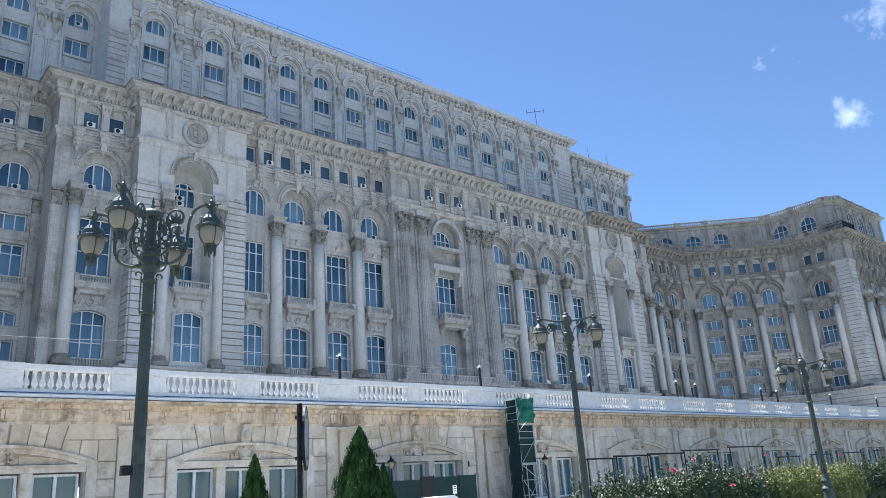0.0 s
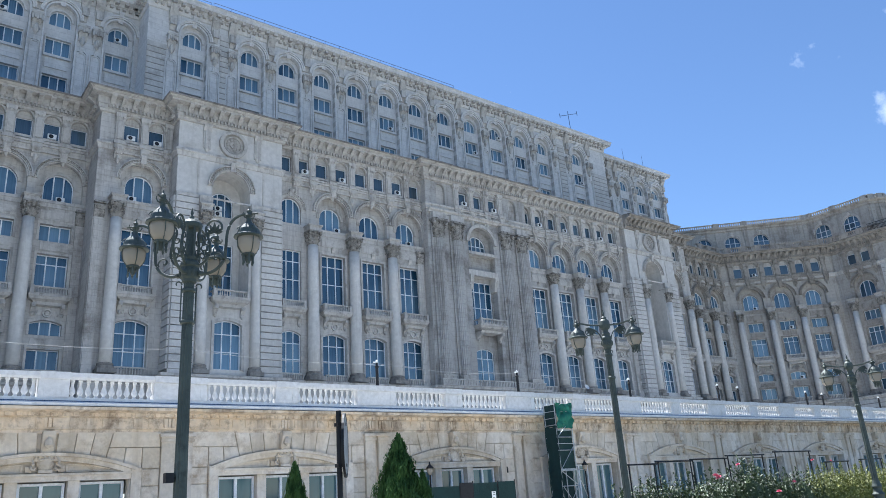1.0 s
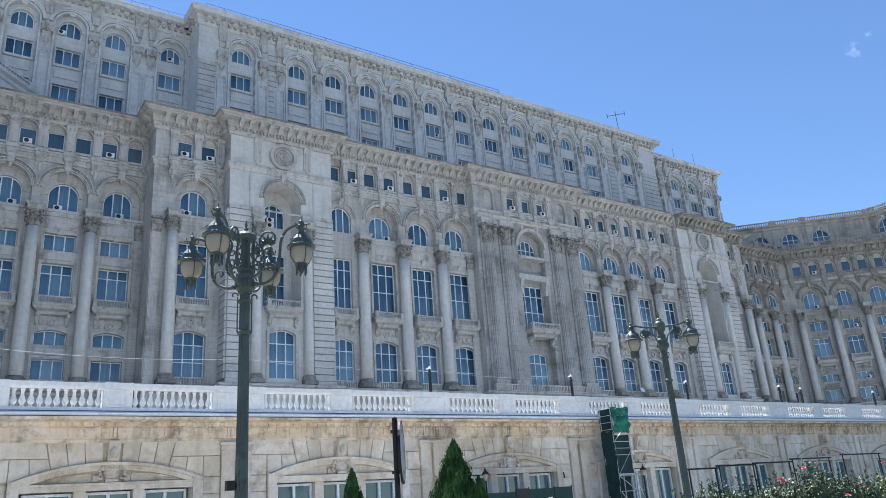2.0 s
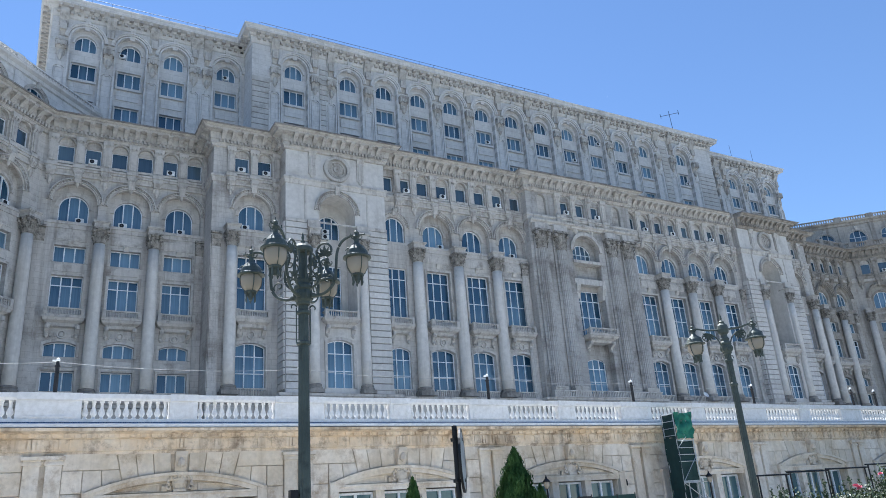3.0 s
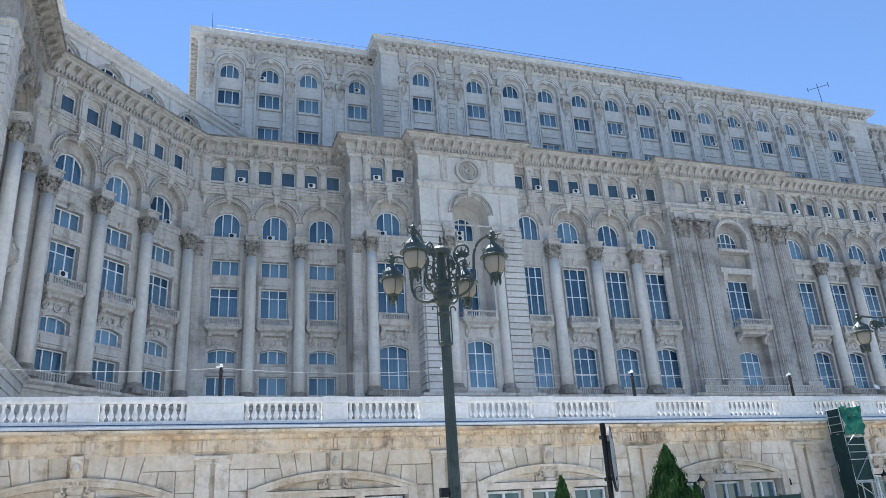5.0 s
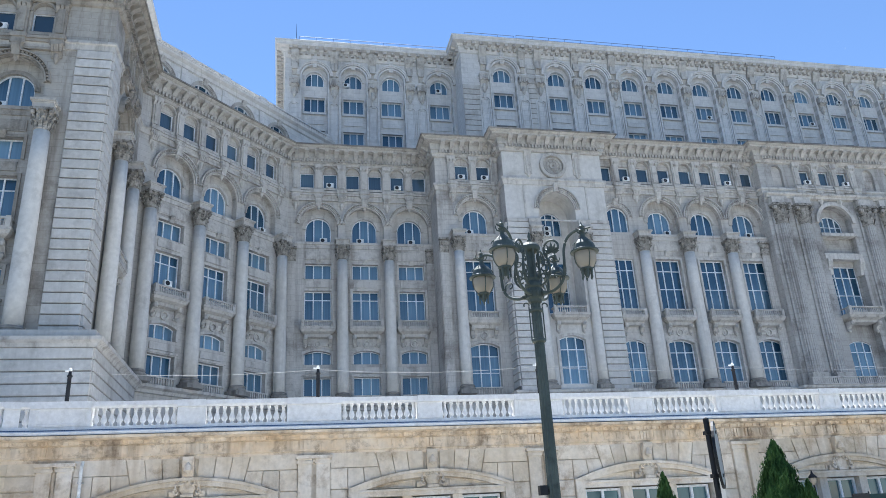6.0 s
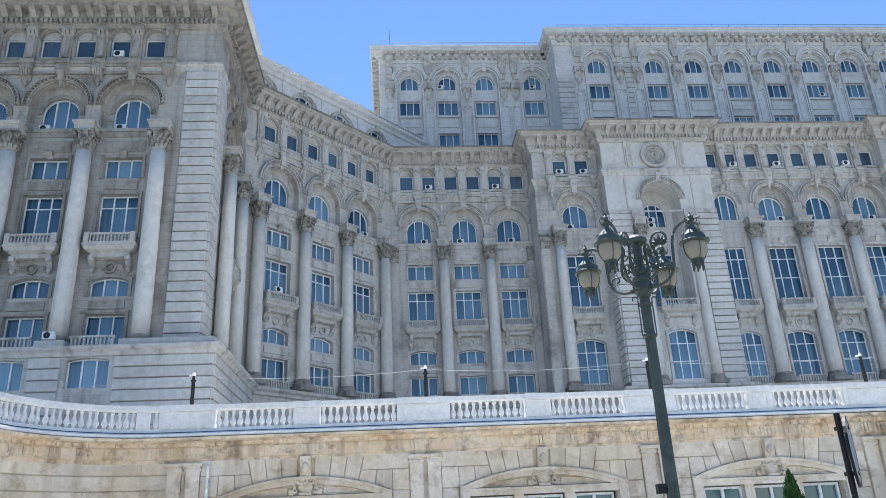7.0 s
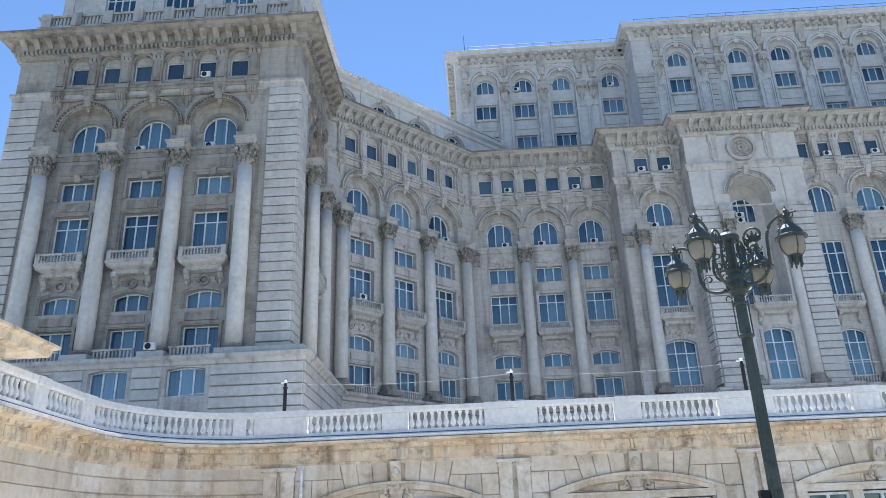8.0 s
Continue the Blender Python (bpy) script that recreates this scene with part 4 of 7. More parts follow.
for u in (-7.6, -4.5, 4.5, 7.6):
    bm = bmesh.new()
    box(bm, u - 1.1, u + 1.1, -0.2, 0.02, 15.2, 37.5)
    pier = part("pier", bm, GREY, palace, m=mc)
    bm = bmesh.new()
    prof, flutes = [(u - 0.86, -0.18)], 9
    for k in range(flutes * 4 + 1):
        a = math.pi + math.pi * k / (flutes * 4)
        q = 0.86 - (0.075 if k % 4 in (2, 3) and k < flutes * 4 else 0.0)
        prof.append((u + q * math.cos(a), -0.2 + 0.62 * q / 0.86 * math.sin(a)))
    prof.append((u + 0.86, -0.18))
    lo, hi = [[bm.verts.new((u + (x - u) * t, y, z)) for x, y in prof] for z, t in ((16.6, 1.0), (34.9, 0.93))]
    for p in range(len(prof) - 1):
        bm.faces.new((lo[p], lo[p + 1], hi[p + 1], hi[p]))
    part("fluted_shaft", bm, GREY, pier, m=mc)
    bm = bmesh.new()
    box(bm, u - 1.2, u + 1.2, -1.0, 0.0, 15.2, 15.9)
    for z, q in ((15.9, 1.1), (16.15, 1.0), (16.38, 1.05)):
        box(bm, u - q, u + q, -q * 0.85, 0.0, z, z + 0.22)
    part("base", bm, LEDGE, pier, m=mc)
    bm = bmesh.new()
    lathe(bm, ((0.84, 34.85), (0.92, 34.9), (0.92, 35.0), (0.8, 35.05), (0.82, 36.2), (1.0, 37.1)), 16, (u, -0.2, 0), sy=0.72)
    for row, (zz, hh, out) in enumerate(((35.05, 0.85, 0.2), (35.6, 0.9, 0.28), (36.3, 0.75, 0.32))):
        for k in range(8):
            a = math.pi + math.pi * (k + (0.5 if row % 2 else 0.0)) / 7.5
            ca, sa = math.cos(a), math.sin(a) * 0.72
            pts = ((0.8, zz, 0.16), (0.84 + out * 0.35, zz + hh * 0.6, 0.19), (0.86 + out, zz + hh, 0.12), (0.86 + out * 1.05, zz + hh - 0.2, 0.07))
            L = [bm.verts.new((u + ca * q - math.sin(a) * w * h, -0.2 + sa * q + ca * w * h, z)) for q, z, h in pts for w in (-1, 1)]
            for j in range(3):
                bm.faces.new((L[2 * j], L[2 * j + 1], L[2 * j + 3], L[2 * j + 2]))
    for q in (-1, 1):
        lathe(bm, ((0.03, -0.3), (0.24, -0.22), (0.3, 0), (0.24, 0.22), (0.03, 0.3)), 8, (u + q * 0.98, -0.78, 36.85))
    box(bm, u - 1.2, u + 1.2, -1.0, 0.0, 37.15, 37.45)
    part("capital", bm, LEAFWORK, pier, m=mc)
bm = bmesh.new()
for q in (-1, 1):
    for c in (4.5, 7.6):
        box(bm, q * c - 1.1, q * c + 1.1, -0.75, 0.02, 37.45, 38.35)
    box(bm, q * 6.05 - 2.7, q * 6.05 + 2.7, -0.3, 0.02, 37.5, 38.35)
sweep(bm, ((0, 38.35), (0.4, 38.4), (0.45, 38.6), (0.7, 38.75), (0.72, 38.95), (0, 39.05)), [(-9.1, 0), (9.1, 0)])
box(bm, -2.6, 2.6, -0.1, 1.0, 30.5, 31.3)
box(bm, -2.5, 2.5, -0.3, 1.0, 33.5, 33.9)
for s in (-1, 1):
    wedge(bm, s * 2.2 - 0.3, s * 2.2 + 0.3, 0.1, 1.0, 28.6, 30.6, 0.4)
arc = lambda r: [(r * math.cos(math.pi * k / 14), 35.3 + r * math.sin(math.pi * k / 14)) for k in range(15)]
ring(bm, arc(2.3), arc(2.75), -0.35, 0.02)
place_all("moulding", islands(bm, "moulding", CARVED), palace, mc)
for u0 in (-9.0, -3.0, 3.0):
    low_rail(palace, shift(mc, 0, -0.6), u0, u0 + 5.9)
for mm, L in ((face_at(57.2, 76.0, -90), 1.2), (face_at(75.6, 74.8, 90), 1.2)):
    plain(palace, mm, 0, L)

# mouldings that run round all the fronts
for stretch, mat in ((PLAN[:4], DARKCARVED), (PLAN[3:17], LEDGE), (PLAN[16:], DARKCARVED)):
    bm = bmesh.new()
    sweep(bm, ((-0.05, 43.2), (0.26, 43.25), (0.34, 43.5), (0.42, 43.54), (0.42, 43.95), (0.55, 44.0), (0.6, 44.76), (1.3, 44.86), (1.34, 45.05), (1.5, 45.1), (1.7, 45.26), (1.72, 45.36), (1.1, 45.5), (-0.05, 45.55)), stretch)
    cornice = part("cornice", bm, mat, palace)
    bm = bmesh.new()
    add_boxes(bm, along(stretch, 0.4), 0.2, 0.38, 0.72, 43.6, 43.94)
    tagged(part("dentil_course", bm, mat, cornice), kind="stuff")
    bm = bmesh.new()
    add_boxes(bm, along(stretch, 1.15), 0.5, 0.52, 1.28, 44.06, 44.84, "wedge")
    tagged(part("modillion_course", bm, mat, cornice), kind="stuff")
    bm = bmesh.new()
    sweep(bm, ((-0.1, 45.5), (1.0, 45.42), (0.95, 45.6), (-0.1, 45.64)), stretch)
    add_boxes(bm, along(stretch, 0.62), 0.34, 0.85, 1.15, 45.36, 45.7)
    part("parapet", bm, mat, palace)
    # a darker strip along the lip of the cornice
    bm = bmesh.new()
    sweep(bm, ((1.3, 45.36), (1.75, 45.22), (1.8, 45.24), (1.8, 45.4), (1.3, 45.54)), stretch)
    part("drip_edge", bm, DARKSTONE, cornice, "dark stone edge of the cornice")
bm = bmesh.new()
sweep(bm, ((-0.05, 14.5), (0.35, 14.55), (0.45, 14.8), (0.85, 14.95), (0.9, 15.2), (-0.05, 15.25)), PLAN)
part("ledge", bm, CARVED, palace)
bm = bmesh.new()
sweep(bm, ((-0.05, 38.95), (0.12, 39.0), (0.2, 39.45), (0.32, 39.55), (0.3, 39.8), (-0.05, 39.85)), PLAN)
part("string_course", bm, CARVED, palace)
bm = bmesh.new()
for (xa, ya), (xb, yb) in zip(PLAN, PLAN[1:]):
    if xb > xa:
        bm.faces.new([bm.verts.new(v) for v in ((xa, ya, 45.6), (xb, yb, 45.6), (xb, 112, 45.6), (xa, 112, 45.6))])
part("roof", bm, ROOF, palace)


# ---- attic storeys over the corner blocks and diagonals ----
def attic(path, z0, z1, wins, arched, mat=PALE):
    for (p, q), ws in zip(zip(path, path[1:]), wins):
        p, q = Vector(p), Vector(q)
        L, a = (q - p).length, math.degrees(math.atan2(q.y - p.y, q.x - p.x))
        m = face_at(p.x, p.y, a)
        bm = bmesh.new()
        wall_panel(bm, 0, L, z0, z1, [(u, *((3.2, 46.6, 50.5, 1.6) if arched else (2.9, 49.2, 53.6, 0.0)), 0.5) for u in ws])
        part("attic_wall", bm, mat, palace, m=m)
        for u in ws:
            if arched:
                add_window(palace, shift(m, u), 3.2, 46.6, 50.5, 1.6, 3, (0.35, 0.62), 0.5)
                place("archivolt", cached("atticarch", lambda: archivolt_mesh(1.65, 1.95, 0.14, beads=False)), palace, shift(m, u, 0, 48.9))
            else:
                add_window(palace, shift(m, u), 2.9, 49.2, 53.6, 0, 4, (0.3, 0.6), 0.5)
        for u in [0.6, L - 0.6] + [(x + y) / 2 for x, y in zip(ws, ws[1:])]:
            bm = bmesh.new()
            box(bm, u - 0.4, u + 0.4, -0.16, 0.02, z0 + 0.6, z1 - 0.9)
            box(bm, u - 0.55, u + 0.55, -0.3, 0.3, z1 + 0.2, z1 + 1.1)
            part("pier", bm, mat, palace, m=m)
    bm = bmesh.new()
    sweep(bm, ((-0.05, z1 - 0.9), (0.2, z1 - 0.8), (0.3, z1 - 0.4), (0.7, z1 - 0.2), (0.8, z1 + 0.1), (-0.3, z1 + 0.2)), path)
    sweep(bm, ((-0.2, z1 + 0.85), (0.25, z1 + 0.85), (0.25, z1 + 1.0), (-0.2, z1 + 1.0)), path)
    add_boxes(bm, along(path, 0.45), 0.2, -0.1, 0.12, z1 + 0.15, z1 + 0.9)
    part("attic_cornice", bm, mat, palace)


west = [(-15.3, 70.7), (5.4, 91.4)]
east = [(131.0, 91.4), (152.8, 69.6), (152.8, 57.0), (154.9, 55.0), (175.3, 55.0), (175.3, 75.0)]
attic(west, 45.4, 52.0, [[2.4, 8.1, 13.8, 19.6]], True)
attic(east, 45.4, 52.5, [[9.6, 15.4, 21.2], [2.8, 8.6], [], [4.0, 9.0, 14.0], []], True, WEATHERED)
# low parapet on the cornice before the east attic, with an iron balcony at its corner
ep = [(128.0, 80.4), (136.2, 80.4), (151.0, 65.6), (151.0, 55.6)]
bm = bmesh.new()
sweep(bm, ((-0.2, 45.5), (0.15, 45.5), (0.15, 45.85), (-0.2, 45.85)), ep)
sweep(bm, ((-0.2, 46.6), (0.2, 46.6), (0.2, 46.82), (-0.2, 46.82)), ep)
add_boxes(bm, along(ep, 3.0), 1.3, -0.2, 0.22, 45.8, 46.9)
low_parapet = part("low_parapet", bm, DARKCARVED, palace)
bm = bmesh.new()
add_boxes(bm, along(ep, 0.4), 0.2, -0.1, 0.1, 45.8, 46.62)
tagged(part("parapet_baluster_row", bm, DARKCARVED, low_parapet), kind="stuff")
ip = [(150.4, 57.4), (150.4, 53.6), (156.0, 53.6)]
bm = bmesh.new()
for z in (45.7, 46.4, 47.0):
    sweep(bm, ((-0.04, z), (0.04, z), (0.04, z + 0.08), (-0.04, z + 0.08)), ip)
add_boxes(bm, along(ip, 0.22, 0.05), 0.05, -0.03, 0.03, 45.6, 47.0)
part("iron_balcony_rail", bm, IRON, palace, "black iron rail at the block's corner")
# the tall attic of the near corner block, behind a balustrade
tall = [(-37.8, 79.5), (-37.8, 57.0), (-15.7, 57.0), (-15.7, 79.5)]
attic(tall, 45.4, 57.4, [[], [5.5, 11.2, 16.9], [6.0, 12.0]], False)
for path, top in ((west, 52.1), (east, 52.1), (tall, 57.5)):
    bm = bmesh.new()
    for (xa, ya), (xb, yb) in zip(path, path[1:]):
        if xb > xa:
            bm.faces.new([bm.verts.new(v) for v in ((xa, ya, top), (xb, yb, top), (xb, 91.5, top), (xa, 91.5, top))])
    part("roof", bm, ROOF, palace)
bp = [(-38.6, 66.0), (-38.6, 55.3), (-14.7, 55.3), (-14.7, 66.0)]
bm = bmesh.new()
sweep(bm, ((-0.2, 45.5), (0.2, 45.5), (0.2, 47.5), (-0.2, 47.5)), bp)
sweep(bm, ((-0.18, 48.4), (0.22, 48.4), (0.24, 48.62), (-0.18, 48.62)), bp)
part("block_balustrade", bm, CARVED, palace)
bm = bmesh.new()
add_boxes(bm, along(bp, 0.34), 0.16, -0.1, 0.1, 47.5, 48.4)
tagged(part("block_baluster_row", bm, CARVED, palace), kind="stuff")
for u in [0.6 + 2.87 * k for k in range(9)]:
    bm = bmesh.new()
    box(bm, -38.6 + u - 0.45, -38.6 + u + 0.45, 55.0, 55.6, 47.4, 48.8)
    part("pedestal", bm, CARVED, palace)

# ---- the upper storeys set back behind ----
UP_TOP = 68.0


def upper_bay_mesh(W):
    def make():
        bm = bmesh.new()
        ops = [(0, 3.6, 45.4, 64.6, 1.8, 0.5)]
        wall_panel(bm, -W / 2, W / 2, 45.4, 66.9, ops)
        inner = [(0, 2.6, 61.5, 63.75, 1.3, 0.4), (0, 2.9, 57.3, 59.6, 0, 0.4), (0, 2.9, 52.2, 54.4, 0, 0.4)]
        wall_panel(bm, -1.8, 1.8, 45.4, 64.6, inner, 0.5)
        return mesh_of(bm, "upper_wall", PALE)

    def trims():
        bm = bmesh.new()
        arc = lambda r, zc=62.8: [(r * math.cos(math.pi * k / 16), zc + r * math.sin(math.pi * k / 16)) for k in range(17)]
        ring(bm, [(1.8, 46.5)] + arc(1.8) + [(-1.8, 46.5)], [(2.02, 46.5)] + arc(2.02) + [(-2.02, 46.5)], -0.22, 0.02)
        ring(bm, arc(2.1), arc(2.3), -0.34, 0.02)
        ring(bm, arc(2.3), arc(2.52), -0.46, 0.02)
        ring(bm, arc(1.3, 62.45), arc(1.55, 62.45), 0.3, 0.53)
        wedge(bm, -0.3, 0.3, -0.15, 0.05, 64.3, 65.9, 0.3)
        for z0, z1 in ((57.3, 59.6), (52.2, 54.4)):
            ring(bm, outline(2.9, z0, z1), outline(3.2, z0 - 0.15, z1 + 0.15), 0.34, 0.53, True)
            box(bm, -1.6, 1.6, 0.2, 0.53, z0 - 0.4, z0 - 0.15)
            box(bm, -1.35, 1.35, 0.36, 0.53, z0 - 1.9, z0 - 0.7)
        return islands(bm, "moulding", PALE)

    def bracket():
        bm = bmesh.new()
        wedge(bm, -0.5, 0.5, -0.1, 0.05, 60.0, 61.8, 0.6)
        box(bm, -0.7, 0.7, -0.75, 0.05, 61.8, 62.1)
        lathe(bm, ((0.05, 59.2), (0.3, 59.6), (0.35, 60.2), (0.2, 60.6)), 6, (0, -0.2, 0))
        for k in range(5):
            x = -0.55 + 0.275 * k
            box(bm, x - 0.1, x + 0.1, -0.78, 0, 61.0 + 0.15 * (k % 2), 61.7)
        wedge(bm, -0.55, 0.55, -0.1, 0.05, 64.3, 66.6, 0.75)
        box(bm, -0.4, 0.4, -0.6, 0, 63.6, 64.8)
        wedge(bm, -0.35, 0.35, -0.1, 0.05, 62.9, 64.0, 0.3)
        return islands(bm, "bracket", CARVED)
    return cached(("up", round(W, 2)), make), cached(("uptrim",), trims), cached(("upbr",), bracket)


def lesene():
    """The sunk and framed strip under each upper bracket, with a rounded head."""
    bm = bmesh.new()
    for w0, w1, y in ((0.62, 0.78, -0.16), (0.42, 0.52, -0.1)):
        o, i = outline(2 * w1, 46.4, 58.7 + w1 - 0.78, 0.4), outline(2 * w0, 46.5, 58.5 + w0 - 0.62, 0.34)
        ring(bm, i, o, y, 0.02, True)
    wedge(bm, -0.2, 0.2, -0.1, 0.02, 58.2, 59.0, 0.15)
    return islands(bm, "lesene", PALE)


def roof_vent():
    bm = bmesh.new()
    lathe(bm, ((0.62, 67.95), (0.6, 68.15), (0.42, 68.36), (0.1, 68.45)), 10)
    return mesh_of(bm, "roof_vent", ROOF)


def upper(m, L, centres, W, brackets):
    e = 0.0
    for c in centres:
        bay, trims, br = upper_bay_mesh(W)
        plain(palace, m, e, c - W / 2, 45.4, 66.9, PALE, "upper_wall")
        at = shift(m, c)
        place("upper_wall", bay, palace, at)
        place_all("moulding", trims, palace, at)
        add_window(palace, at, 2.6, 61.5, 63.75, 1.3, 3, (), 0.9)
        for z0, z1 in ((57.3, 59.6), (52.2, 54.4)):
            add_window(palace, at, 2.9, z0, z1, 0, 3, (), 0.9)
        e = c + W / 2
    plain(palace, m, e, L, 45.4, 66.9, PALE, "upper_wall")
    for u in brackets:
        place_all("bracket", upper_bay_mesh(W)[2], palace, shift(m, u))
        place_all("lesene", cached("lesene", lesene), palace, shift(m, u))
        place("roof_vent", cached("roofvent", roof_vent), palace, shift(m, u, -0.3))


UPLAN = [(-0.9, 112.0), (-0.9, 91.6), (23.4, 91.6), (23.4, 87.5), (112.2, 87.5), (112.2, 91.6), (137.0, 91.6), (137.0, 112.0)]
mains = [37.6 + 5.73 * k for k in range(11)]
m = face_at(23.4, 87.5, 0)
upper(m, 88.8, [c - 23.4 for c in [29.4] + mains + [104.2]], 5.7, [c - 23.4 for c in (26.5, 32.3)] + [mains[0] - 23.4 - 2.9 + 5.73 * k for k in range(12)] + [c - 23.4 for c in (101.3, 107.1)])
courses(palace, m, 0, 3.1 - 0.6, 46.5, 60.5, 0.8, 0.1)
courses(palace, m, 9.6, 10.9, 46.5, 64.5, 0.8, 0.1)
courses(palace, m, 75.5, 77.2, 46.5, 64.5, 0.8, 0.1)
courses(palace, m, 84.5, 88.8, 46.5, 60.5, 0.8, 0.1)
m = face_at(-0.9, 91.6, 0)
upper(m, 24.3, [c + 0.9 for c in (3.2, 8.6, 14.0, 21.0)], 5.3, [1.3, 6.8, 12.2, 17.5, 19.2])
m = face_at(112.2, 91.6, 0)
upper(m, 24.8, [4.3, 10.9, 16.3, 21.7], 5.2, [5.8, 8.0, 13.6, 19.0, 24.0])
# the west return is more orange-brown than the other sides
for mm, L, mat in ((face_at(-0.9, 112.0, -90), 20.4, WARMSTONE), (face_at(137.0, 91.6, 90), 20.4, PALE), (face_at(23.4, 91.6, -90), 4.1, PALE), (face_at(112.2, 87.5, 90), 4.1, PALE)):
    plain(palace, mm, 0, L, 45.4, 66.9, mat, "upper_wall")
bm = bmesh.new()
sweep(bm, ((-0.05, 65.6), (0.15, 65.7), (0.25, 66.1), (0.3, 66.5), (0.5, 66.6), (0.6, 66.9), (1.25, 67.05), (1.3, 67.45), (1.42, 67.6), (1.45, 67.8), (-0.6, 68.1)), UPLAN)
uc = part("upper_cornice", bm, PALE, palace)
bm = bmesh.new()
add_boxes(bm, along(UPLAN, 0.8), 0.4, 0.2, 0.62, 66.1, 66.5)
add_boxes(bm, along(UPLAN, 1.2), 0.5, 0.5, 1.15, 66.65, 67.05)
tagged(part("dentil_course", bm, CARVED, uc), kind="stuff")
bm = bmesh.new()
for (xa, ya), (xb, yb) in zip(UPLAN, UPLAN[1:]):
    if xb > xa:
        bm.faces.new([bm.verts.new(v) for v in ((xa, ya, 68.05), (xb, yb, 68.05), (xb, 112, 68.05), (xa, 112, 68.05))])
part("roof", bm, ROOF, palace)


# ---- ground ----
bm = bmesh.new()
n = 24
rim = [bm.verts.new((1500 * math.cos(2 * math.pi * k / n), 1500 * math.sin(2 * math.pi * k / n), 0)) for k in range(n)]
bm.faces.new(rim)
tagged(part("ground", bm, ASPHALT, None), "worn dark asphalt and lawn round the palace", "ground", kind="structure")
# unseen pale strip, added to bounce sunlight up onto the terrace wall
bm = bmesh.new()
bm.faces.new([bm.verts.new(v) for v in ((-13.4, 12.6, 0.01), (36.0, 12.6, 0.01), (36.0, 29.9, 0.01), (-13.4, 29.9, 0.01))])
tagged(part("pavement", bm, PAVING, None), "unseen pale paving added to bounce sunlight onto the terrace wall", "pavement", kind="structure")
bm = bmesh.new()
bm.faces.new([bm.verts.new((x, y, Z_TERRACE)) for x, y in ((-60, 30.2), (260, 30.2), (260, 120), (-60, 120))])
tagged(part("terrace_floor", bm, TERRACE, None), "pale paved terrace in front of the palace", "terrace", kind="structure")

# ---- terrace wall ----
ARC = [(-8.5 + 5.0 * math.cos(math.pi - math.pi / 2 * k / 8), 25.0 + 5.0 * math.sin(math.pi - math.pi / 2 * k / 8)) for k in range(9)]
WALL_PATH = [(-13.5, 12.0)] + ARC + [(160.0, 30.0)]
MOD, KEY0 = 9.03, -3.38
wallthing = thing("terrace_wall", "long beige ashlar terrace wall with segmental arches and paired pilasters", "wall", (20, 30, 0), kind="structure")


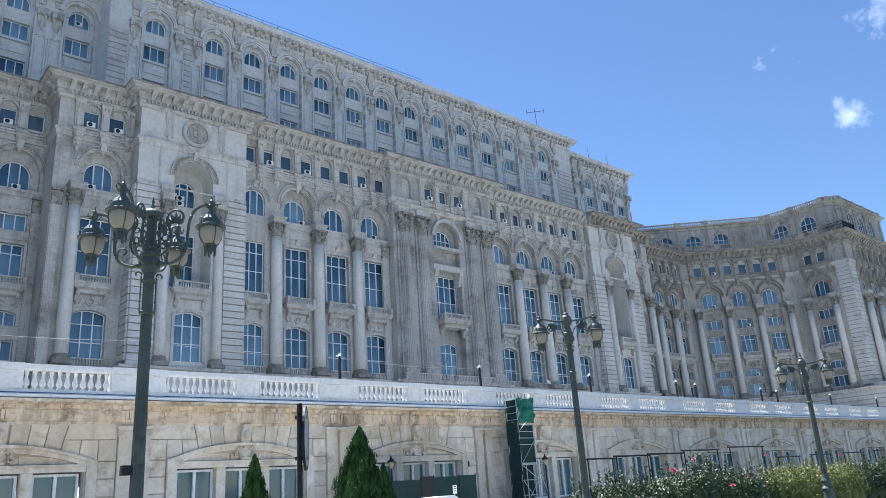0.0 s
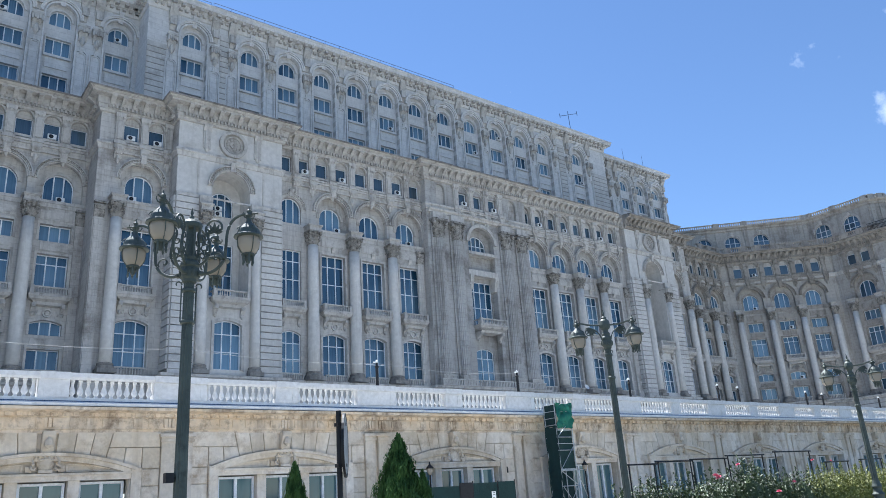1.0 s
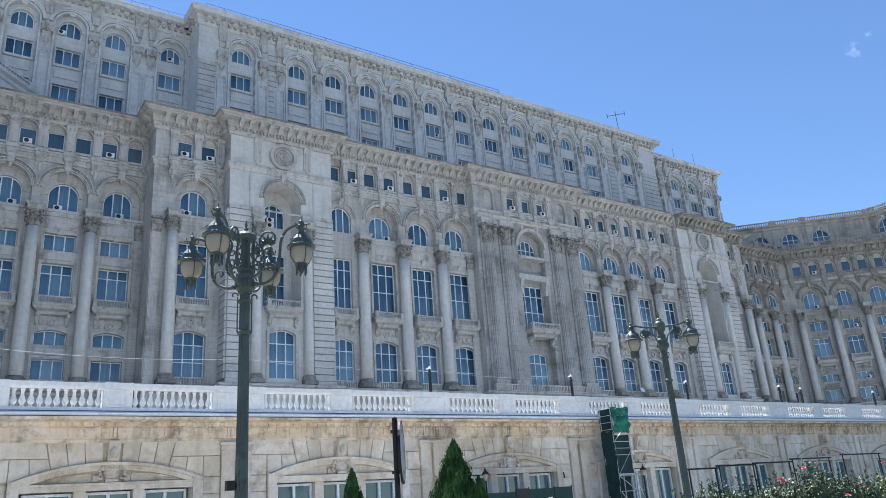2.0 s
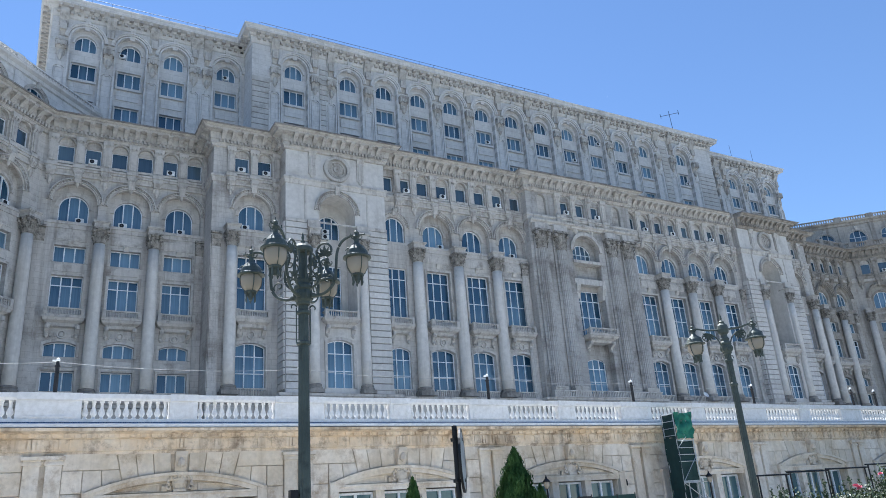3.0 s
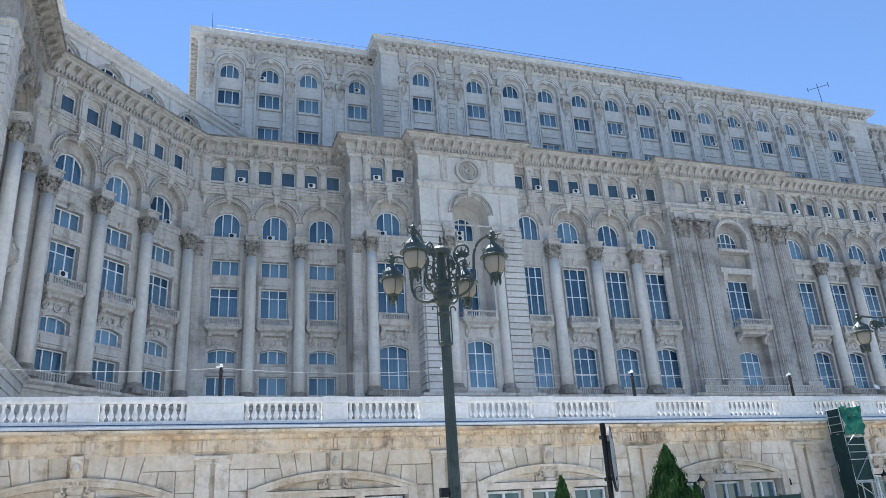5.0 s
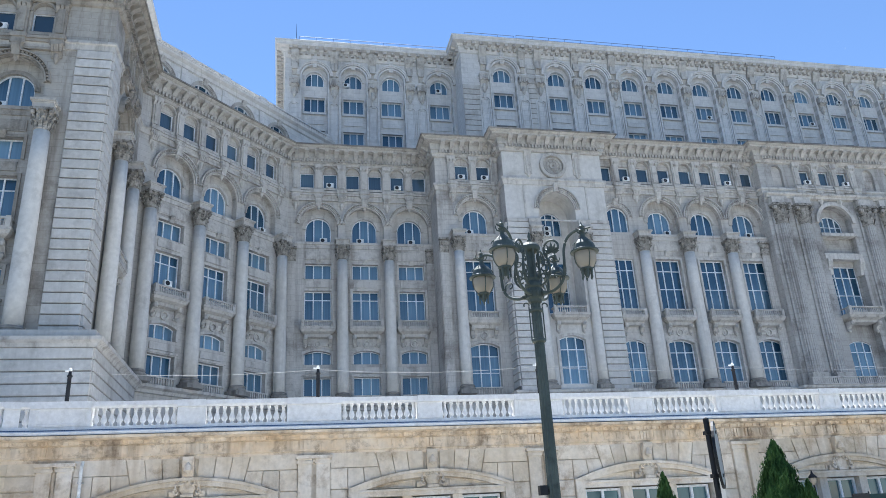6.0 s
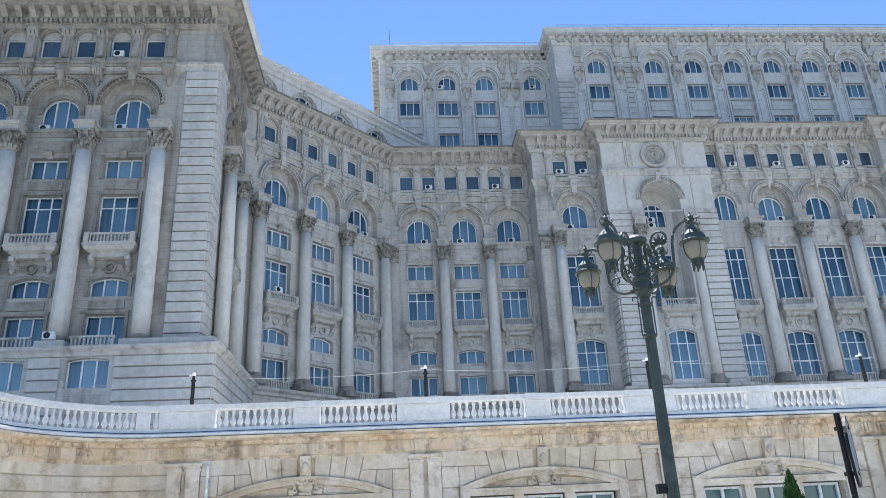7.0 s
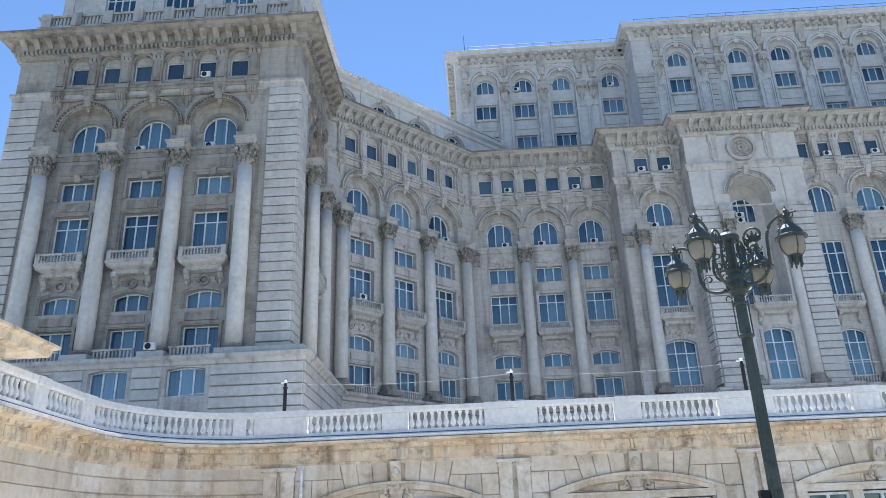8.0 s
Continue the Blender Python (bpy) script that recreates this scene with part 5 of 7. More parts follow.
def module_meshes():
    """One module of the wall between two pairs of pilasters, centred on its keystone."""
    h = MOD / 2
    bm = bmesh.new()
    wall_panel(bm, -h, h, 0, 4.9, [(0, 5.7, 0.9, 3.12, 0, 0.45)])
    wall = mesh_of(bm, "wall_face", ASHLAR)
    bm = bmesh.new()
    seg = lambda w, top, rise, n=16: arch_points(w, top, rise, n)
    ring(bm, seg(5.7, 3.8, 0.5), seg(6.1, 3.97, 0.57), -0.16, 0.02)
    ring(bm, seg(6.1, 3.97, 0.57), seg(6.4, 4.08, 0.62), -0.24, 0.02)
    for s in (-1, 1):
        box(bm, s * 3.05 - 0.18, s * 3.05 + 0.18, -0.2, 0.02, 0.9, 3.5)
    box(bm, -2.95, 2.95, -0.14, 0.1, 3.12, 3.3)
    box(bm, -2.9, 2.9, -0.2, 0.1, 3.3, 3.38)
    for s in (-1, 1):
        ring(bm, [(s * x, z) for x, z in ((0.75, 3.46), (2.3, 3.46), (1.6, 3.58), (0.75, 3.66))], [(s * x, z) for x, z in ((0.68, 3.42), (2.5, 3.42), (1.65, 3.63), (0.68, 3.71))], -0.05, 0.02, True)
    for s in (-1, 1):
        box(bm, s * 0.98 - 0.19, s * 0.98 + 0.19, -0.02, 0.4, 0.9, 3.12)
    arch = mesh_of(bm, "arch_moulding", ASHLAR)
    bm = bmesh.new()
    # a swelling cartouche between two pairs of scrolls
    lathe(bm, ((0.03, -0.3), (0.2, -0.25), (0.3, -0.05), (0.27, 0.14), (0.12, 0.24), (0.03, 0.25)), 14, (0, -0.06, 3.74), sy=0.5)
    for s in (-1, 1):
        for cx, cz, r, turn in ((0.2, 3.92, 0.17, 5.4), (0.36, 3.57, 0.13, -5.2)):
            pts = [(s * (cx + r * (1 - 0.8 * i / 14) * math.cos(1.6 + turn * i / 14)), -0.2 + 0.03 * i / 14, cz + r * (1 - 0.8 * i / 14) * math.sin(1.6 + turn * i / 14)) for i in range(15)]
            tube(bm, pts, 0.05, 6, 0.6)
        tube(bm, [(s * 0.32, -0.17, 3.98), (s * 0.42, -0.18, 3.8), (s * 0.38, -0.17, 3.62)], 0.045, 6)
        wedge(bm, s * 0.52 - 0.1, s * 0.52 + 0.1, -0.1, 0.02, 3.42, 3.62, 0.05)
    box(bm, -0.22, 0.22, -0.22, 0.02, 3.4, 3.5)
    wedge(bm, -0.2, 0.2, -0.16, 0.02, 4.05, 4.8, 0.2)
    lathe(bm, ((0.03, 0), (0.16, 0.12), (0.12, 0.3), (0.02, 0.42)), 7, (0, -0.32, 4.2))
    shield = mesh_of(bm, "keystone_shield", ASHLAR)
    bm = bmesh.new()
    for dx in (-0.34, 0.34):
        box(bm, dx - 0.25, dx + 0.25, -0.18, 0.02, 0.0, 4.42)
        box(bm, dx - 0.3, dx + 0.3, -0.24, 0.02, 4.42, 4.52)
        box(bm, dx - 0.34, dx + 0.34, -0.3, 0.02, 4.6, 4.72)
        box(bm, dx - 0.27, dx + 0.27, -0.2, 0.02, 4.52, 4.6)
    lathe(bm, ((0.02, 0), (0.1, 0.05), (0.08, 0.2), (0.01, 0.3)), 6, (0, -0.05, 4.45))
    pil = mesh_of(bm, "paired_pilaster", ASHLAR)
    return wall, arch, shield, pil


WALL_ME, ARCH_ME, SHIELD_ME, PIL_ME = module_meshes()


def long_stone(w, h, joint):
    """A flush block of the curved end, with a joint at its start or running on from its neighbour."""
    def make():
        bm = bmesh.new()
        x0, rows = 0.014 if joint else -0.004, []
        for y, ins, ex in ((0.0, 0.013, 0.0), (-0.05, 0.013, 0.0), (-0.066, 0.032, 0.018 if joint else 0.0)):
            rows.append([bm.verts.new(p) for p in ((x0 + ex, y, ins), (w + 0.004, y, ins), (w + 0.004, y, h - ins), (x0 + ex, y, h - ins))])
        for lo, hi in zip(rows, rows[1:]):
            for i in range(4):
                bm.faces.new((lo[i], lo[(i + 1) % 4], hi[(i + 1) % 4], hi[i]))
        bm.faces.new(rows[-1])
        return mesh_of(bm, "stone", ASHLAR)
    return cached(("long", round(w, 3), h, joint), make)


def quad_stone(quad, side):
    """A dressed block with four given corners in the wall's plane, mirrored by side, with eased edges and thin joints."""
    def make():
        bm = bmesh.new()
        cx, cz = sum(x for x, z in quad) / 4, sum(z for x, z in quad) / 4
        rows = []
        for y, ins in ((0.0, 0.017), (-0.055, 0.017), (-0.072, 0.038)):
            row = []
            for x, z in quad:
                d = Vector((cx - x, cz - z)).normalized() * ins
                row.append(bm.verts.new((side * (x + d.x), y, z + d.y)))
            rows.append(row)
        for lo, hi in zip(rows, rows[1:]):
            for i in range(4):
                bm.faces.new((lo[i], lo[(i + 1) % 4], hi[(i + 1) % 4], hi[i]))
        bm.faces.new(rows[-1])
        return mesh_of(bm, "stone", ASHLAR)
    return cached(("quad", side, quad), make)


def module_stones():
    zc, R, top = -4.49, 8.57, 4.8
    foot = lambda u: (u, zc + math.sqrt(R * R - u * u))
    head = lambda u: (u * (top - zc) / (foot(u)[1] - zc), top)
    us = (0.3, 0.88, 1.42, 1.96)
    out = [(foot(p), foot(q), head(q), head(p)) for p, q in zip(us, us[1:])]
    out.append(((2.06, 4.24), (3.92, 4.24), (3.92, top), head(1.96)))
    out.append((foot(1.96), foot(2.6), (2.66, 4.24), (2.06, 4.24)))
    out.append((foot(2.6), (3.25, 3.46), (3.25, 4.24), (2.66, 4.24)))
    out.append(((3.25, 3.46), (3.92, 3.46), (3.92, 4.24), (3.25, 4.24)))
    out += [((3.25, 0.36 + 0.62 * j), (3.92, 0.36 + 0.62 * j), (3.92, 0.98 + 0.62 * j), (3.25, 0.98 + 0.62 * j)) for j in range(5)]
    return out


MODULE_STONES = module_stones()
for k in range(17):
    m = face_at(KEY0 + MOD * k, 30.0, 0)
    place("wall_face", WALL_ME, wallthing, m)
    a = place("arch_moulding", ARCH_ME, wallthing, m)
    place("keystone_shield", SHIELD_ME, a, m)
    place("paired_pilaster", PIL_ME, wallthing, shift(m, MOD / 2))
    for u in (-1.97, 0.0, 1.97):
        add_window(wallthing, shift(m, u), 1.55 if u else 1.5, 0.95, 3.08, 0, 2, (), 0.42, TEALGLASS)
    if k < 9:
        # voussoirs over the arch, and blocks beside it
        for side in (-1, 1):
            for quad in MODULE_STONES:
                place("stone", quad_stone(quad, side), wallthing, m)
# curved end: courses of long blocks
for i, (p, q) in enumerate(zip([(-13.5, 12.0)] + ARC, ARC)):
    p, q = Vector(p), Vector(q)
    L, a = (q - p).length, math.degrees(math.atan2(q.y - p.y, q.x - p.x))
    m = face_at(p.x, p.y, a)
    plain(wallthing, m, 0, L, 0, 4.9, ASHLAR, "wall_face")
    nb = max(1, round(L / 2.0))
    for j in range(9):
        for n in range(nb):
            joint = (i + n + 2 * j) % 3 == 0
            place("stone", long_stone(L / nb, 0.535, joint), wallthing, shift(m, L / nb * n, 0.005, 0.02 + 0.54 * j))
bm = bmesh.new()
box(bm, -8.5, KEY0 - MOD / 2 + 0.02, 30.0, 30.3, 0, 4.9)
part("wall_face", bm, ASHLAR, wallthing)
place("paired_pilaster", PIL_ME, wallthing, face_at(KEY0 - MOD / 2, 30.0, 0))

bm = bmesh.new()
sweep(bm, ((-0.1, 4.72), (0.06, 4.74), (0.08, 4.86), (0.14, 4.9), (0.12, 5.3), (0.22, 5.36), (0.26, 5.45), (0.62, 5.52), (0.64, 5.62), (0.3, 5.66), (-0.1, 5.66)), WALL_PATH)
wc = part("wall_cornice", bm, STAINED, wallthing, "rain-stained stone cornice")
bm = bmesh.new()
add_boxes(bm, along(WALL_PATH, 0.36, 0.1), 0.17, 0.1, 0.3, 5.33, 5.47)
for k in range(12):
    for c in (0.0, MOD / 2 - 0.34, MOD / 2 + 0.34):
        for j in (-0.14, 0, 0.14):
            x = KEY0 + MOD * k + c + j
            box(bm, x - 0.05, x + 0.05, 29.8, 29.9, 4.95, 5.28)
add_boxes(bm, along(WALL_PATH, 0.55, 0.1), 0.3, 0.1, 0.17, 4.97, 5.27)
tagged(part("dentil_course", bm, STAINED, wc), kind="stuff")

# ---- balustrade on the wall ----
balu = thing("balustrade", "white painted stone balustrade with turned balusters on the terrace wall", "balustrade", (20, 29.9, 5.66))
bm = bmesh.new()
sweep(bm, ((-0.35, 5.66), (0.55, 5.66), (0.56, 5.76), (0.38, 5.82), (0.3, 5.84), (0.3, 5.98), (-0.2, 5.98)), WALL_PATH)
part("plinth", bm, WHITE, balu)
bm = bmesh.new()
sweep(bm, ((-0.16, 6.72), (0.27, 6.62), (0.31, 6.62), (0.36, 6.7), (0.36, 6.86), (-0.16, 6.87)), WALL_PATH)
part("rail", bm, WHITE, balu)
bm = bmesh.new()
sweep(bm, ((0.3, 5.83), (0.325, 5.83), (0.325, 5.865), (0.3, 5.865)), WALL_PATH)
part("blue_line", bm, BLUE, balu, "dark blue cable along the plinth")
bm = bmesh.new()
lathe(bm, ((0.075, 0), (0.075, 0.05), (0.05, 0.08), (0.055, 0.1), (0.112, 0.19), (0.112, 0.25), (0.055, 0.42), (0.045, 0.5), (0.06, 0.52), (0.05, 0.56), (0.075, 0.6), (0.075, 0.66)), 8)
BALUSTER = mesh_of(bm, "baluster", WHITE, True)


def pedestal_mesh(w):
    def make():
        bm = bmesh.new()
        box(bm, -w / 2, w / 2, -0.3, 0.2, 5.97, 6.65)
        ring(bm, outline(w - 0.5, 6.08, 6.55), outline(w - 0.34, 6.03, 6.6), -0.32, -0.29, True)
        box(bm, -w / 2, w / 2, -0.39, 0.2, 6.63, 6.875)
        return mesh_of(bm, "pedestal", WHITE)
    return cached(("ped", w), make)


for k in range(-1, 17):
    c = KEY0 + MOD * k + MOD / 2
    m = face_at(c, 30.0, 0)
    place("pedestal", pedestal_mesh(2.05), balu, m)
    if k < 0:
        continue
    m2 = face_at(KEY0 + MOD * k, 30.0, 0)
    place("pedestal", pedestal_mesh(1.0), balu, m2)
    for s in (-1, 1):
        lo, hi = 0.5, MOD / 2 - 1.03
        nb = 11
        for j in range(nb):
            u = s * (lo + (hi - lo) * (j + 0.5) / nb)
            if k < 13:
                place("baluster", BALUSTER, balu, shift(m2, u, -0.1, 5.98))
# the curved stretch
arc_pts = [Vector((-13.5, 19.5)), Vector((-13.5, 22.0))] + [Vector(p) for p in ARC] + [Vector((-8.8, 30.0))]
length = 0.0
marks = []
for p, q in zip(arc_pts, arc_pts[1:]):
    L = (q - p).length
    a = math.atan2(q.y - p.y, q.x - p.x)
    t = 0.0
    while t < L:
        marks.append((length + t, p + (q - p) * (t / L), a))
        t += 0.05
    length += L
nxt = 0.0
for s, p, a in marks:
    if s >= nxt:
        m = Matrix.Translation((p.x, p.y, 0)) @ Matrix.Rotation(a, 4, "Z")
        solid = 2.3 < s < 2.9 or 5.2 < s < 5.8 or s > 12.1 and s < 12.5
        if not solid:
            place("baluster", BALUSTER, balu, shift(m, 0, -0.1, 5.98))
        nxt += 0.265
for s0 in (2.6, 5.5, 12.3):
    s, p, a = min(marks, key=lambda q: abs(q[0] - s0))
    place("pedestal", pedestal_mesh(0.7 if s0 < 12 else 0.5), balu, Matrix.Translation((p.x, p.y, 0)) @ Matrix.Rotation(a, 4, "Z"))

# ---- gate pavilion at the wall's end ----
pav = thing("gate_pavilion", "beige stone pavilion corner with a deep overhanging cornice", "pavilion", (-15.5, 16, 0))
PP = [(-13.65, 8.0), (-13.65, 19.6), (-19.9, 19.6)]
for (x, y, a), L in (((-13.65, 8.0, 90), 11.6), ((-13.65, 19.6, 180), 6.3)):
    plain(pav, face_at(x, y, a), 0, L, 0, 7.6, ASHLAR)
bm = bmesh.new()
sweep(bm, ((-0.1, 5.9), (0.1, 6.0), (0.15, 6.5), (0.35, 6.7), (0.4, 6.95), (1.25, 7.15), (1.3, 7.35), (1.45, 7.42), (1.45, 7.5), (-0.1, 7.7)), PP)
part("cornice", bm, STAINED, pav)
bm = bmesh.new()
add_boxes(bm, along(PP, 0.55), 0.3, 0.3, 1.0, 6.8, 7.06)
tagged(part("dentil_course", bm, STAINED, pav), kind="stuff")
bm = bmesh.new()
box(bm, -19.9, -13.65, 8, 19.6, 7.55, 7.65)
part("roof", bm, ROOF, pav)
bm = bmesh.new()
lathe(bm, ((0.3, 7.65), (0.35, 7.8), (0.2, 7.95), (0.4, 8.2), (0.3, 8.5), (0.1, 8.7)), 10, (-13.85, 18.4, 0))
part("finial", bm, STAINED, pav)


# ---- street lamps ----
def lantern(m, parent):
    """A bell-capped lantern with a broad brim and a bulbous globe; its arm's end is the origin of m."""
    bm = bmesh.new()
    lathe(bm, ((0.15, -0.278), (0.194, -0.268), (0.192, -0.252), (0.158, -0.238), (0.15, -0.215), (0.136, -0.175), (0.1, -0.13), (0.06, -0.1), (0.034, -0.07), (0.03, -0.02), (0.05, 0.005), (0.022, 0.035), (0.034, 0.06), (0.012, 0.085), (0.004, 0.12)), 16)
    for k in range(4):
        a = math.pi / 4 + math.pi / 2 * k
        c, d = math.cos(a), math.sin(a)
        tube(bm, [(q * c, q * d, z) for q, z in ((0.152, -0.27), (0.157, -0.32), (0.147, -0.385), (0.114, -0.44), (0.08, -0.47))], 0.007, 5)
        tube(bm, [(q * c, q * d, z) for q, z in ((0.03, -0.03), (0.065, -0.02), (0.085, 0.01), (0.08, 0.035))], 0.011, 5, 0.6)
        tube(bm, [(q * c, q * d, z) for q, z in ((0.12, -0.15), (0.145, -0.16), (0.165, -0.19))], 0.009, 5, 0.6)
    lathe(bm, ((0.02, -0.575), (0.032, -0.55), (0.045, -0.53), (0.05, -0.5), (0.088, -0.485), (0.09, -0.47), (0.078, -0.46)), 12)
    for k in range(6):
        a = 2 * math.pi * k / 6
        x, y = 0.068 * math.cos(a), 0.068 * math.sin(a)
        lathe(bm, ((0.004, -0.6), (0.016, -0.575), (0.011, -0.545), (0.017, -0.5), (0.012, -0.48)), 6, (x, y, 0))
    cap = part("lantern", bm, BRONZE, parent, m=m)
    bm = bmesh.new()
    lathe(bm, ((0.078, -0.466), (0.112, -0.435), (0.142, -0.385), (0.151, -0.32), (0.146, -0.27)), 18)
    part("globe", bm, LANTERN, cap, "milky glass lantern globe", m, True)
    return cap


def eased(pts, n=5):
    """A smooth curve through points in the plane."""
    P = [Vector(p) for p in pts]
    out = []
    for i in range(len(P) - 1):
        a, b, c, d = P[max(0, i - 1)], P[i], P[i + 1], P[min(len(P) - 1, i + 2)]
        for j in range(n):
            t = j / n
            out.append(0.5 * ((2 * b) + (c - a) * t + (2 * a - 5 * b + 4 * c - d) * t * t + (3 * b - a - 3 * c + d) * t ** 3))
    return out + [P[-1]]


def scroll(cx, cz, r, a0, a1, n=14, shrink=0.75):
    return [(cx + r * (1 - shrink * i / n) * math.cos(a0 + (a1 - a0) * i / n), cz + r * (1 - shrink * i / n) * math.sin(a0 + (a1 - a0) * i / n)) for i in range(n + 1)]


def lamp_post(lamp, at, top, k=1.0):
    T0 = Matrix.Translation((*at, 0))
    bm = bmesh.new()
    n = 12
    rings = []
    for r, z in ((0.088, 1.35), (0.08, 2.5), (0.072, top - 0.75), (0.07, top - 0.05)):
        rings.append([bm.verts.new((k * (r - (0.011 if i % 2 else 0)) * math.cos(math.pi * i / n), k * (r - (0.011 if i % 2 else 0)) * math.sin(math.pi * i / n), z)) for i in range(2 * n)])
    for lo, hi in zip(rings, rings[1:]):
        for i in range(2 * n):
            bm.faces.new((lo[i], lo[(i + 1) % (2 * n)], hi[(i + 1) % (2 * n)], hi[i]))
    part("pole", bm, BRONZE, lamp, m=T0)
    bm = bmesh.new()
    lathe(bm, [(k * r, z) for r, z in ((0.3, 0), (0.3, 0.12), (0.25, 0.16), (0.23, 0.5), (0.2, 0.62), (0.17, 0.66), (0.15, 1.0), (0.18, 1.06), (0.13, 1.12), (0.12, 1.2), (0.15, 1.25), (0.12, 1.32), (0.1, 1.4))], 14)
    part("pedestal", bm, BRONZE, lamp, m=T0)
    bm = bmesh.new()
    for z in (top - 0.62, top - 0.18):
        lathe(bm, [(k * r, z + h) for r, h in ((0.076, -0.03), (0.098, -0.016), (0.098, 0.016), (0.076, 0.03))], 12)
    # the vase under the arms
    lathe(bm, [(k * r, top + k * h) for r, h in ((0.072, -0.08), (0.098, -0.06), (0.1, -0.03), (0.125, 0.0), (0.13, 0.08), (0.115, 0.14), (0.132, 0.16), (0.13, 0.2), (0.095, 0.25), (0.105, 0.29), (0.08, 0.34))], 14)
    for i in range(8):
        a = math.pi * i / 4
        wx, wy = k * 0.125 * math.cos(a), k * 0.125 * math.sin(a)
        lathe(bm, ((0.006, -0.05 * k), (0.022 * k, -0.02 * k), (0.026 * k, 0.03 * k), (0.006, 0.08 * k)), 6, (wx, wy, top + 0.05 * k))
    for q in (-1, 1):
        tube(bm, [(q * k * 0.1, 0, top - 0.62), (q * k * 0.1, 0, top - 0.12)], 0.01 * k, 5)
        pts = scroll(q * k * 0.14, top - 0.11, 0.045 * k, math.pi if q > 0 else 0, (-0.6 if q > 0 else math.pi + 0.6), 10, 0.3)
        tube(bm, [(px, 0, pz) for px, pz in pts], 0.011 * k, 5)
    part("collar", bm, BRONZE, lamp, m=T0)


def palmette(bm, cx, cz, r, lean, n=7):
    """A fan of thick cast leaves with rounded tips."""
    for j in range(n):
        b = lean + radians(-84 + 168 * j / (n - 1))
        q = r * (1.0 - 0.25 * abs(j - (n - 1) / 2) / (n / 2))
        mid = Vector((cx + 0.55 * q * math.cos(b), 0, cz + 0.55 * q * math.sin(b)))
        tip = Vector((cx + q * math.cos(b), 0, cz + q * math.sin(b)))
        side = Vector((-math.sin(b), 0, math.cos(b))) * r * 0.16
        dep = Vector((0, r * 0.14, 0))
        v = [bm.verts.new(p) for p in ((cx, 0, cz), mid + side, tip, mid - side, mid + dep, mid - dep)]
        for p, e in ((0, 1), (1, 2), (2, 3), (3, 0)):
            bm.faces.new((v[p], v[e], v[4]))
            bm.faces.new((v[e], v[p], v[5]))


lamp = thing("street_lamp", "dark green cast-iron street lamp with four scrolled lantern arms", "street lamp", (3.45, 9.87, 0), "street lamps")
L1, TOP1, HK = (3.45, 9.87), 4.70, 0.84
lamp_post(lamp, L1, TOP1)
C1 = Matrix.Translation((L1[0], L1[1], 0))
bm = bmesh.new()
lathe(bm, ((0.07, TOP1 + HK * 0.3), (0.062, TOP1 + HK * 0.36), (0.058, TOP1 + HK * 0.9)), 12)
for k in range(8):
    a = 2 * math.pi * k / 8
    ca, sa = math.cos(a), math.sin(a)
    tube(bm, [(q * ca, q * sa, TOP1 + HK * h) for q, h in ((0.09, 0.3), (0.105, 0.4), (0.118, 0.55), (0.122, 0.86))], 0.013, 5)
lathe(bm, ((0.115, TOP1 + HK * 0.84), (0.14, TOP1 + HK * 0.86), (0.15, TOP1 + HK * 0.9), (0.145, TOP1 + HK * 0.93), (0.11, TOP1 + HK * 0.985), (0.05, TOP1 + HK * 1.01), (0.03, TOP1 + HK * 1.03), (0.034, TOP1 + HK * 1.06), (0.014, TOP1 + HK * 1.09), (0.022, TOP1 + HK * 1.13), (0.004, TOP1 + HK * 1.22)), 16)
part("crown", bm, BRONZE, lamp, m=C1)
ARM = 0.83
for k in range(4):
    M = C1 @ Matrix.Rotation(radians(-45 + 90 * k), 4, "Z")
    bm = bmesh.new()
    # the long sweep out, up and over to the lantern
    main = [(u, TOP1 + HK * h) for u, h in ((0.1, 0.06), (0.26, 0.05), (0.4, 0.12), (0.49, 0.27), (0.51, 0.5), (0.53, 0.75), (0.6, 0.92), (0.72, 1.0), (ARM, 1.0))]
    tube(bm, [(p.x, 0, p.y) for p in eased(main)], 0.023, 8, 0.85)
    lathe(bm, ((0.03, -0.03), (0.042, -0.015), (0.042, 0.015), (0.03, 0.03)), 8, (0.16, 0, TOP1 + HK * 0.055))
    tube(bm, [(ARM - 0.02, 0, TOP1 + HK * 1.0), (ARM + 0.13, 0, TOP1 + HK * 1.0)], 0.014, 6)
    # inner lyre bar ending in a ring round a palmette
    lyre = [(u, TOP1 + HK * h) for u, h in ((0.12, 0.2), (0.22, 0.26), (0.285, 0.4), (0.27, 0.6), (0.22, 0.74), (0.22, 0.86), (0.29, 0.95), (0.38, 0.94), (0.44, 0.86), (0.43, 0.76), (0.37, 0.71))]
    tube(bm, [(p.x, 0, p.y) for p in eased(lyre)], 0.017, 6)
    for cx, ch, r, s0, s1 in ((0.2, 0.48, 0.09, -1.2, 5.4), (0.2, 0.68, 0.07, 1.2, -5.0), (0.38, 0.3, 0.085, -0.6, 4.8), (0.17, 0.34, 0.06, 3.4, -2.6)):
        tube(bm, [(u, 0, z) for u, z in scroll(cx, TOP1 + HK * ch, r, s0, s1)], 0.012, 5)
    palmette(bm, 0.33, TOP1 + HK * 0.73, 0.17, radians(88))
    palmette(bm, 0.2, TOP1 + HK * 0.38, 0.1, radians(70), 5)
    part("arm", bm, BRONZE, lamp, m=M)
    lantern(M @ Matrix.Translation((ARM, 0, TOP1 + HK * 0.97)) @ Matrix.Diagonal((1.03, 1.03, 1.2, 1)), lamp)


